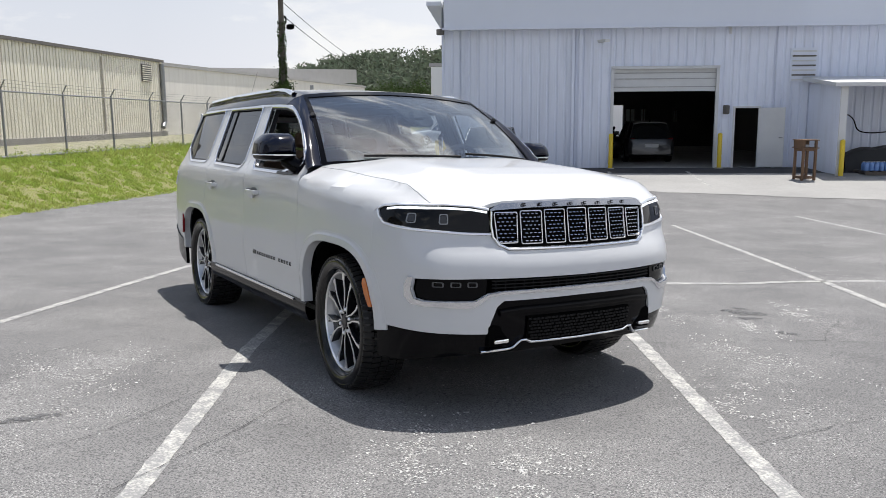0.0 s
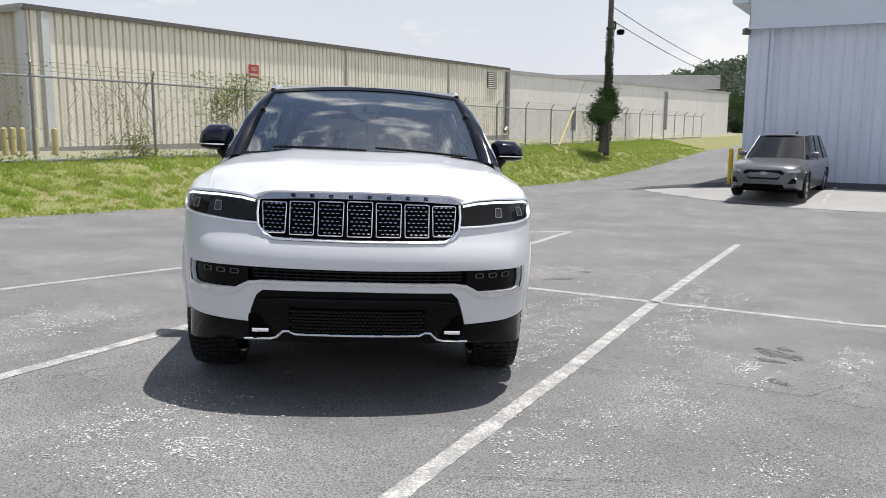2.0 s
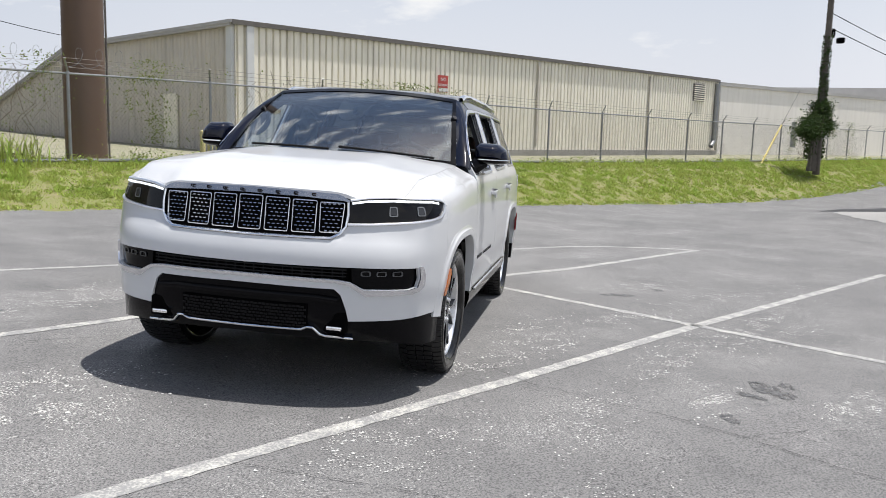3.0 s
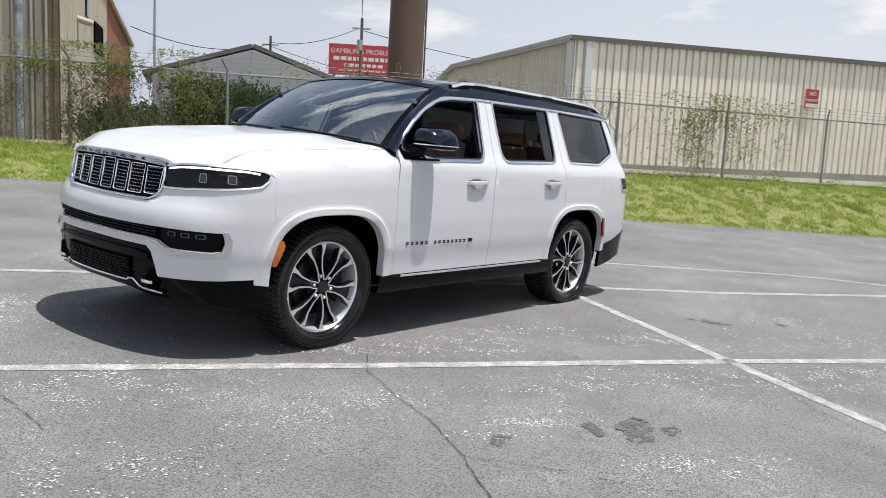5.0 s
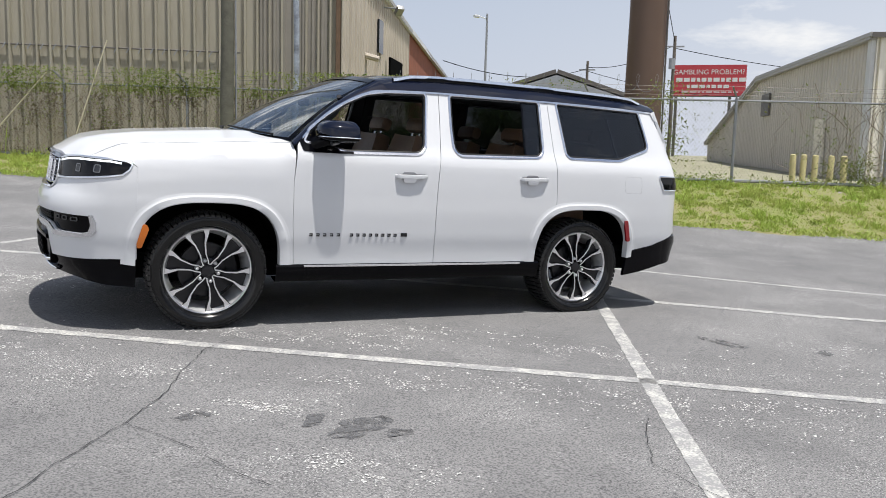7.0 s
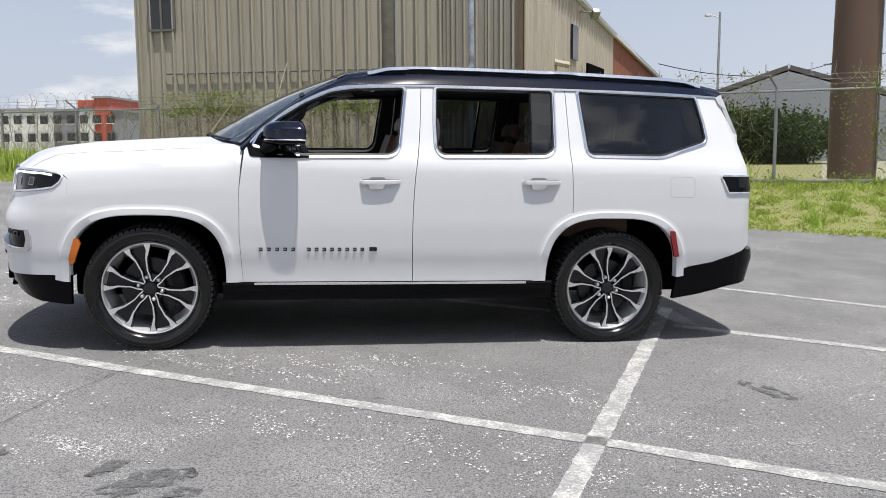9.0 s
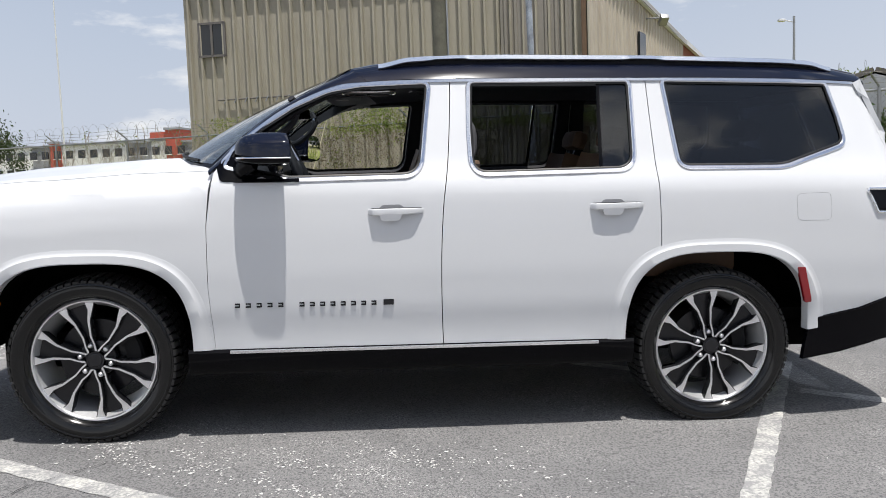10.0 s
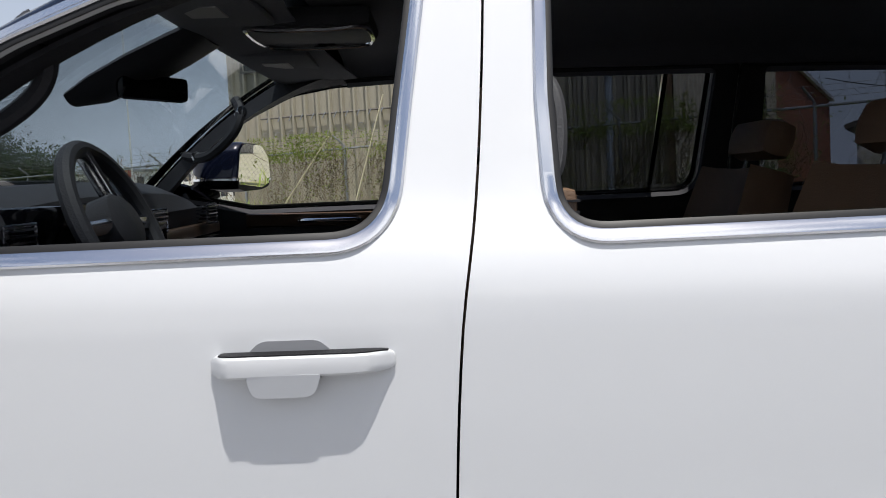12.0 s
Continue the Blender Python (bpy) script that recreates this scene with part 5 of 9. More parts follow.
tg = [(s_x(-2.63) + 0.005, 0.68), (S_END, 0.66), (S_END, 1.755), (s_x(-2.455), 1.755), (s_x(-2.53) + 0.005, 1.6), (s_x(-2.60) + 0.005, 1.35), (s_x(-2.63) + 0.005, 1.19)]
both("tailgate", panel([Vector(p) for p in tg], surf(), 0.06, 0.02, [[Vector(p) for p in rounded([(s_x(-2.6) + 0.14, 1.70), (S_END - 0.02, 1.70), (S_END - 0.02, 1.33), (s_x(-2.6) + 0.12, 1.33)], 0.03)]]), PAINT)
both("rear_glass", panel([Vector(p) for p in [(s_x(-2.6) + 0.13, 1.71), (S_END, 1.71), (S_END, 1.32), (s_x(-2.6) + 0.11, 1.32)]], surf(-0.008), 0.08, 0.006), TINT)
# roof edge over the tailgate
b = bmesh.new()
rows = []
for k in ROOFK:
    p = roof_point(-2.43, k)
    rows.append([p, p + Vector((-0.014, 0, -0.006)), p + Vector((-0.02, 0, -0.02)), Vector((p.x - 0.01, p.y * 0.985, min(p.z - 0.03, 1.752)))])
loft(b, rows)
solidify(b, 0.015)
part("roof_spoiler", b, BLACK_PAINT, suv)


# door mirrors
M_IN = Vector((1.05, 1.43))


def mirror_x(x, y):
    """The housing's rear lies further back at its outer end."""
    return x - 0.37 * (y - 0.945) * (0.872 - x) / 0.25


def mirror_section(x, z_lo, z_hi, k):
    """The housing's outline across the car at x, shrunk by k towards its middle."""
    o = [(0.945, z_lo), (0.955, 1.50), (0.985, z_hi), (1.125, z_hi - 0.004), (1.182, 1.475), (1.198, z_lo)]
    P = rounded([M_IN + (Vector(p) - M_IN) * k for p in o], [0.004, 0.03, 0.04, 0.05, 0.05, 0.004], 4)
    return [Vector((mirror_x(x, p.x), p.x, max(p.y, z_lo))) for p in P]


def lower_section(x, k):
    o = [(0.945, 1.383), (1.196, 1.383), (1.185, 1.358), (1.125, 1.343), (1.0, 1.338), (0.95, 1.350)]
    P = rounded([Vector((M_IN.x + (p[0] - M_IN.x) * k, 1.383 + (p[1] - 1.383) * k)) for p in o], [0.003, 0.003, 0.02, 0.03, 0.02, 0.01], 3)
    return [Vector((mirror_x(x, p.x), p.x, p.y)) for p in P]


def closed_loft(sections):
    bm = bmesh.new()
    rings = loft(bm, sections, closed=True)
    bm.faces.new(rings[0])
    bm.faces.new(rings[-1])
    return clean(bm)


MIRROR = mat("mirror_glass", (0.9, 0.9, 0.92), 0.01, 1.0)
M_ST = ((0.842, 0.34), (0.836, 0.50), (0.822, 0.68), (0.800, 0.84), (0.775, 0.94), (0.745, 0.99), (0.71, 1.0), (0.675, 1.0), (0.660, 0.985), (0.652, 0.955))
shell_b = closed_loft([mirror_section(x, 1.391, 1.533, k) for x, k in M_ST])
lower_b = closed_loft([lower_section(x, k * 0.985) for x, k in M_ST])
box_rows = []
for x, k in M_ST[1:]:
    a, c = M_IN.x - 0.107 * k, M_IN.x + 0.150 * k
    box_rows.append([Vector((mirror_x(x, y), y, z)) for y, z in ((a, 1.383), (c, 1.383), (c + 0.002, 1.387), (c, 1.391), (a, 1.391))])
strip_b = closed_loft(box_rows)
glass_b = bmesh.new()
ring = mirror_section(0.649, 1.391, 1.533, 0.92)
low = [Vector((0.649, M_IN.x + (y - M_IN.x) * 0.93, z)) for y, z in ((1.185, 1.372), (1.12, 1.352), (1.0, 1.35), (0.955, 1.362))]
glass_b.faces.new([glass_b.verts.new(Vector((mirror_x(0.649, p.y) - 0.05 * (p.z - 1.43), p.y, p.z))) for p in ring + low])
bmesh.ops.triangulate(glass_b, faces=glass_b.faces[:])
foot_b = bmesh.new()
tube(foot_b, [(0.86, 0.935, 1.292), (0.845, 0.965, 1.305), (0.80, 1.0, 1.338), (0.76, 1.03, 1.362)], 0.05, 12, flat=0.5)
# the mirror on the driver's side is folded a little lower than the other
squat = Matrix.Translation((0, 0, 1.332)) @ Matrix.Diagonal((1, 1, 0.82, 1)) @ Matrix.Translation((0, 0, -1.338))
right_side = [mirrored(bmx) for bmx in (shell_b, lower_b, strip_b, glass_b, foot_b)]
for bmx in (shell_b, lower_b, strip_b, glass_b):
    bmx.transform(squat)
for ob, made in zip(fdoors, ((shell_b, lower_b, strip_b, glass_b, foot_b), right_side)):
    part("door_mirror", made[0], BLACK_PAINT, ob, "black door mirror with a chrome strip", 50)
    part("mirror_underside", made[1], PIANO, ob, smooth=50)
    part("mirror_strip", made[2], CHROME, ob)
    part("mirror_glass", made[3], MIRROR, ob, smooth=0)
    part("mirror_foot", made[4], PIANO, ob)
foot = outline_x(rounded([(0.945, 1.33), (0.90, 1.385), (0.84, 1.37), (0.70, 1.285), (0.87, 1.262), (0.925, 1.265)], 0.02))
both("mirror_base", panel(foot, surf(0.006), 0.03, 0.02), PIANO)
# plain bars in place of the door lettering
for sgn, ob in ((1, fdoors[0]), (-1, fdoors[1])):
    for i, x in enumerate([0.872 - 0.0515 * k for k in range(5)] + [0.565 - 0.0495 * k for k in range(8)]):
        y = skin(s_x(x), 0.665, 0.001).y
        b = bmesh.new()
        box(b, x - 0.026, x - 0.002, 0, 0.0035, 0.657, 0.665)
        box(b, x - 0.026, x - 0.020, 0, 0.0035, 0.657, 0.679)
        box(b, x - 0.026, x - 0.002, 0, 0.0035, 0.672, 0.679)
        b.transform(Matrix.Translation((0, y, 0)))
        if sgn < 0:
            b.transform(Matrix.Scale(-1, 4, (0, 1, 0)))
            bmesh.ops.reverse_faces(b, faces=b.faces[:])
        part("badge_bar", b, RIMGREY, ob, smooth=0)
    b = bmesh.new()
    y = skin(s_x(0.14), 0.665, 0.001).y
    box(b, 0.108, 0.158, y, y + 0.005, 0.657, 0.684)
    if sgn < 0:
        b.transform(Matrix.Scale(-1, 4, (0, 1, 0)))
    part("flag_badge", clean(b), RIMGREY, ob, smooth=0)
# wipers and cowl
b = bmesh.new()
rows = [[Vector((1.30 - 0.33 * abs(k) ** 2.2 + dx, 0.86 * k, 1.312 + dz - 0.045 * k * k)) for dx, dz in ((0.012, 0.0), (0.0, 0.012), (-0.02, 0.0))] for k in np.linspace(-0.80, 0.80, 25)]
loft(b, rows)
solidify(b, 0.02)
part("cowl", b, PLASTIC, suv)
for y0, y1 in ((0.72, 0.08), (0.02, -0.62)):
    b = bmesh.new()
    tube(b, [ws_point(y / 0.86, 0.035 + 0.006 * i) + Vector((0.012, 0, 0.011)) for i, y in enumerate(np.linspace(y0, y1, 6))], 0.008, 6)
    part("wiper", b, PLASTIC, suv, "black windscreen wiper")


# ---- cabin
b = bmesh.new()
loft(b, [[roof_point(x, k) + Vector((0, 0, -0.05)) for k in np.linspace(-0.985, 0.985, 21)] for x in np.linspace(0.20, -2.40, 24)])
solidify(b, 0.01)
part("headliner", b, HEADLINER, suv, "dark headliner")


def grown(outl, d):
    c = Vector((sum(p[0] for p in outl) / len(outl), sum(p[1] for p in outl) / len(outl)))
    return [(p[0] + (1 if p[0] > c.x else -1) * d, p[1] + (1 if p[1] > c.y else -1) * d) for p in outl]


def shrunk(outl, d):
    return grown(outl, -d)


for nm, outl, win in (("door_lining", DOOR1, W1), ("door_lining", DOOR2, W2), ("side_lining", QUART, W3)):
    both(nm, panel(outline_x(shrunk(outl, 0.004)), surf(-0.038), 0.07, 0.03, [outline_x(grown(win, 0.004))]), TRIM)
b = bmesh.new()
rows = []
for t in np.linspace(0, 1, 12):
    pin = ws_point(0.975, t)
    x = 0.975 + (0.23 - 0.975) * t
    po = skin(s_x(x), top_edge(x), -0.05)
    rows.append([pin + Vector((-0.02, 0, -0.02)), pin.lerp(po, 0.5) + Vector((-0.05, -0.05, -0.03)), po + Vector((-0.03, -0.01, -0.02))])
loft(b, rows)
solidify(b, 0.01)
both("pillar_lining", b, TRIM)
b = bmesh.new()
box(b, -2.35, 1.0, -0.88, 0.88, 0.50, 0.56)
part("cabin_floor", b, DARK, suv)
b = bmesh.new()
prof = [(1.22, 1.345), (1.00, 1.38), (0.86, 1.385), (0.78, 1.35), (0.765, 1.29), (0.80, 1.19), (0.78, 1.05), (0.80, 0.80), (0.95, 0.56)]
loft(b, [[Vector((min(x - 0.06 * (1 - (y / 0.9) ** 2) * (1 if 0.7 < x < 0.9 else 0), 1.215 - 0.33 * (abs(y) / 0.86) ** 2.2), y, z - (0.075 * (abs(y) / 0.86) ** 3 if z > 1.3 else 0))) for x, z in prof] for y in np.linspace(-0.84, 0.84, 21)])
solidify(b, 0.01)
dash = part("dashboard", b, TRIM, suv, "dark leather dashboard")
b = bmesh.new()
box(b, 0.70, 0.735, -0.86, 0.86, 1.195, 1.235, bevel=0.01)
part("dash_wood", b, WOOD, dash, "walnut dash strip")
b = bmesh.new()
box(b, 0.68, 0.73, -0.85, -0.14, 1.175, 1.19, bevel=0.004)
part("dash_strip", b, CHROME, dash)
for y0 in (0.62, 0.76, -0.70, -0.16):
    b = bmesh.new()
    for k in range(5):
        box(b, 0.665, 0.71, y0, y0 + 0.11, 1.245 + k * 0.012, 1.249 + k * 0.012)
    tube(b, [(0.672, y0 - 0.006, 1.238), (0.672, y0 + 0.116, 1.238), (0.672, y0 + 0.116, 1.304), (0.672, y0 - 0.006, 1.304)], 0.004, 5, closed=True)
    part("air_vent", b, SATIN, dash, smooth=0)
b = bmesh.new()
box(b, 0.66, 0.70, -0.13, 0.20, 1.09, 1.27, bevel=0.008)
part("centre_screen", b, PIANO, dash)
b = bmesh.new()
box(b, 0.70, 0.76, 0.26, 0.60, 1.235, 1.335, bevel=0.012)
part("instrument_screen", b, PIANO, dash)
b = bmesh.new()
box(b, -0.35, 0.75, -0.16, 0.16, 0.60, 0.95, bevel=0.03)
part("centre_console", clean(b), TRIM, suv)
# steering wheel
sw_m = pose(0.585, 0.42, 1.285, 0, -66, 0)
b = bmesh.new()
tube(b, [sw_m @ Vector((0.185 * math.cos(a), 0.185 * math.sin(a), 0)) for a in np.linspace(0, 2 * math.pi, 41)[:-1]], 0.020, 10, closed=True)
sw = part("steering_wheel", b, TRIM, suv, "black leather steering wheel")
b = bmesh.new()
spin(b, [(0.0, 0.035), (0.05, 0.033), (0.072, 0.02), (0.075, -0.03), (0.0, -0.05)], 24, axis="z")
b.transform(sw_m)
part("wheel_hub", clean(b), TRIM, sw)
b = bmesh.new()
for a in (0, 180, 270):
    v = Vector((math.cos(radians(a + 90)), math.sin(radians(a + 90)), 0))
    tube(b, [sw_m @ (v * 0.06 + Vector((0, 0, 0.01))), sw_m @ (v * 0.175)], 0.018, 8, flat=0.5)
part("wheel_spoke", b, SATIN, sw)


def seat(x, y, tilt=14, third=False):
    """A leather seat: cushion, bolstered back, headrest on two pins."""
    root = thing("seat", pose(0, 0, 0), "", "")
    for k in ("label", "category"):
        if k in root:
            del root[k]
    root.parent = suv
    root.matrix_local = pose(x, y, 0.0)
    m = pose(0, 0, 0.86, 0, -tilt, 0)
    b = bmesh.new()
    box(b, -0.04, 0.50, -0.27, 0.27, 0.70, 0.88, bevel=0.06)
    part("cushion", clean(b), TAN, root, "tan leather cushion")
    b = bmesh.new()
    rows = []
    for t in np.linspace(0, 1, 9):
        w = 0.27 - 0.05 * t ** 2
        th = 0.075 - 0.02 * t
        z = 0.56 * t
        rows.append([Vector((th + 0.035, -w, z)), Vector((th, -w * 0.72, z)), Vector((th - 0.012, 0, z)), Vector((th, w * 0.72, z)), Vector((th + 0.035, w, z)), Vector((0, w + 0.01, z)), Vector((-th, w * 0.9, z)), Vector((-th - 0.01, 0, z)), Vector((-th, -w * 0.9, z)), Vector((0, -w - 0.01, z))])
    rs = loft(b, rows, closed=True)
    b.faces.new(rs[0][::-1])
    b.faces.new(rs[-1])
    b.transform(m)
    part("backrest", clean(b), TAN, root, "tan leather backrest", 50)
    b = bmesh.new()
    box(b, -0.055, 0.055, -0.165, 0.165, 0.60, 0.725, bevel=0.05)
    b.transform(m)
    hr = part("headrest", clean(b), TAN, root, "tan leather headrest", 50)
    for yy in (-0.07, 0.07):
        b = bmesh.new()
        tube(b, [m @ Vector((0, yy, 0.50)), m @ Vector((0, yy, 0.62))], 0.007, 6)
        part("headrest_pin", b, CHROME, hr)
    return root


seat(-0.03, 0.42, 17)
seat(-0.03, -0.42, 17)
for sy in (0.42, -0.42):
    row2 = seat(-0.97, sy, 16)
    row2.matrix_local = pose(-0.97, sy, -0.03)
seat(-1.75, 0.42, 14)
seat(-1.75, -0.42, 14)
b = bmesh.new()
rows = []
for k in np.linspace(-0.97, 0.97, 15):
    w = ws_point(k, 0.80)
    rows.append([w + Vector((-0.012, 0, -0.006)), w + Vector((-0.06, 0, -0.022)), w + Vector((-0.16, 0, -0.012)), w + Vector((-0.30, 0, 0.0))])
loft(b, rows)
solidify(b, 0.006)
part("header_lining", b, HEADLINER, suv)
# rear-view mirror, overhead console, grab handles, lamps
b = bmesh.new()
box(b, -0.018, 0.018, -0.105, 0.105, -0.034, 0.034, bevel=0.017)
b.transform(pose(0.635, 0.0, 1.63, 0, 0, -35))
tube(b, [(0.645, 0, 1.655), (0.625, 0, 1.70)], 0.016, 8)
part("rear_view_mirror", clean(b), PIANO, suv)
b = bmesh.new()
loft(b, [[ws_point(k * w, t) + Vector((-0.012, 0, -0.010 - d * (1 - abs(k) ** 3))) for k in np.linspace(-1, 1, 9)] for t, w, d in ((0.48, 0.07, 0.02), (0.56, 0.12, 0.05), (0.66, 0.15, 0.06), (0.76, 0.17, 0.05), (0.84, 0.18, 0.03))])
solidify(b, 0.012)
part("sensor_pod", b, TRIM, suv, "black sensor housing behind the mirror")
b = bmesh.new()
box(b, 0.04, 0.38, -0.14, 0.14, 1.755, 1.81, bevel=0.025)
oc = part("overhead_console", clean(b), TRIM, suv)
b = bmesh.new()
tube(b, spline([(0.36, 0.12, 1.755), (0.29, 0.14, 1.748), (0.15, 0.14, 1.748), (0.06, 0.12, 1.755), (0.06, -0.12, 1.755), (0.15, -0.14, 1.748), (0.29, -0.14, 1.748), (0.36, -0.12, 1.755)], 4, True), 0.006, 6, closed=True)
part("console_trim", b, CHROME, oc)
for y in (0.42, -0.42):
    b = bmesh.new()
    box(b, 0.26, 0.46, y - 0.19, y + 0.19, 1.742, 1.760, Matrix.Identity(4), 0.008)
    vz = part("sun_visor", clean(b), HEADLINER, suv)
    b = bmesh.new()
    box(b, 0.34, 0.42, y - 0.06, y + 0.05, 1.738, 1.7415)
    part("visor_label", b, mat("visor_grey", (0.34, 0.34, 0.33), 0.7) if y > 0 else bpy.data.materials["visor_grey"], vz)
b = bmesh.new()
box(b, -0.350, -0.298, 0.77, 0.83, 1.25, 1.352, bevel=0.018)
guide = part("belt_guide", clean(b), TAN, suv, "tan leather belt guide")
for z in (1.288, 1.308, 1.328):
    b = bmesh.new()
    box(b, -0.352, -0.296, 0.768, 0.832, z, z + 0.004)
    part("seam", b, TRIM, guide, smooth=0)
for sgn in (1, -1):
    b = bmesh.new()
    tube(b, spline([(0.80, sgn * 0.80, 1.475), (0.75, sgn * 0.765, 1.466), (0.69, sgn * 0.735, 1.476), (0.62, sgn * 0.715, 1.528), (0.585, sgn * 0.715, 1.578), (0.578, sgn * 0.735, 1.63), (0.60, sgn * 0.765, 1.67)], 6), 0.019, 8)
    gh = part("grab_handle", b, TRIM, suv, "black pillar grab handle")
    for p in ((0.755, 0.768, 1.467), (0.578, 0.732, 1.622)):
        b = bmesh.new()
        tube(b, [(p[0] + 0.01, sgn * (p[1] + 0.012), p[2] - 0.004), (p[0] - 0.012, sgn * (p[1] - 0.014), p[2] + 0.006)], 0.0185, 8)
        part("handle_cap", b, SATIN, gh)
    b = bmesh.new()
    tube(b, spline([(-0.08, sgn * 0.63, 1.812), (-0.08, sgn * 0.70, 1.80), (-0.20, sgn * 0.70, 1.80), (-0.20, sgn * 0.63, 1.812)], 4, True), 0.005, 6, closed=True)
    part("roof_speaker", b, SATIN, suv)
    b = bmesh.new()
    tube(b, spline([(-0.26, sgn * 0.85, 1.355), (-0.305, sgn * 0.83, 1.375), (-0.318, sgn * 0.82, 1.43), (-0.315, sgn * 0.81, 1.50), (-0.295, sgn * 0.80, 1.54), (-0.25, sgn * 0.80, 1.555)], 5), 0.015, 8)
    part("pillar_handle", b, GREYLEATHER, suv, "grey stitched leather grab handle")
    b = bmesh.new()
    loft(b, [[skin(s_x(x), z, -0.072 - o) for z, o in ((1.255, 0.0), (1.250, 0.012), (1.205, 0.014), (1.20, 0.0))] for x in np.linspace(0.62, -0.02, 14)])
    if sgn < 0:
        b = mirrored(b)
    part("door_wood", clean(b), WOOD, suv, "dark walnut door inlay")
    b = bmesh.new()
    tube(b, spline([skin(s_x(x), 1.225, -0.09 - o) for x, o in ((0.42, 0.0), (0.40, 0.02), (0.30, 0.025), (0.20, 0.02), (0.18, 0.0))], 5), 0.008, 8)
    if sgn < 0:
        b = mirrored(b)
    part("inner_handle", clean(b), SATIN, suv)


# ---------------------------------------------------------------- buildings
def ribbed_wall(bm, a, b, z0, z1, pitch=0.305, depth=0.035, rib=0.07, top=None, base_dir=None):
    """A ribbed steel wall from a to b (xy), its outer face to the right of the way from a to b. top(k): its top along it."""
    a, b = Vector((*a, 0)), Vector((*b, 0))
    L = (b - a).length
    t = (b - a) / L
    n = Vector((t.y, -t.x, 0))
    prof = []
    k = 0.0
    while k < L:
        for d, h in ((0, 0), (pitch * 0.5 - rib, 0), (pitch * 0.5 - rib * 0.45, depth), (pitch * 0.5 + rib * 0.45, depth), (pitch * 0.5 + rib, 0)):
            if k + d <= L:
                prof.append((k + d, h))
        k += pitch
    prof.append((L, 0))
    lo = [bm.verts.new(a + t * s + n * h + Vector((0, 0, z0))) for s, h in prof]
    hi = [bm.verts.new(a + t * s + n * h + Vector((0, 0, top(s / L) if top else z1))) for s, h in prof]
    for i in range(len(prof) - 1):
        bm.faces.new((lo[i], lo[i + 1], hi[i + 1], hi[i]))
    return bm


def beam(bm, p, q, w, h, up=(0, 0, 1)):
    """A straight bar of section w x h from p to q."""
    p, q = Vector(p), Vector(q)
    t = (q - p).normalized()
    s = t.cross(Vector(up)).normalized()
    u = s.cross(t)
    A = [bm.verts.new(p + s * i * w / 2 + u * j * h / 2) for i, j in ((-1, -1), (1, -1), (1, 1), (-1, 1))]
    B = [bm.verts.new(q + s * i * w / 2 + u * j * h / 2) for i, j in ((-1, -1), (1, -1), (1, 1), (-1, 1))]
    for k in range(4):
        bm.faces.new((A[k], A[(k + 1) % 4], B[(k + 1) % 4], B[k]))
    bm.faces.new(A[::-1])
    bm.faces.new(B)


CREAM = ribbed_dirt(mat("cream_steel", (0.80, 0.765, 0.67), 0.55, var=0.25, scale=0.4, fine=0.1, color2=(0.66, 0.61, 0.51)), (0.3, 0.255, 0.20), 0.4, 0, 5)
# darker cream: the end wall's lower light put into its colour; pilasters share it
CREAM_SHADED = ribbed_dirt(mat("shaded_cream_steel", (0.58, 0.54, 0.485), 0.55, var=0.25, scale=0.4, fine=0.1), (0.16, 0.14, 0.10), 0.4, 0, 5)
EAVE = mat("brown_gutter", (0.12, 0.11, 0.10), 0.5, var=0.3, scale=2)
ROOFMETAL = mat("roof_metal", (0.42, 0.41, 0.40), 0.5, 0.3, var=0.3, scale=0.6)


def up2(p, z=0.0):
    return Vector((p[0], p[1], z))


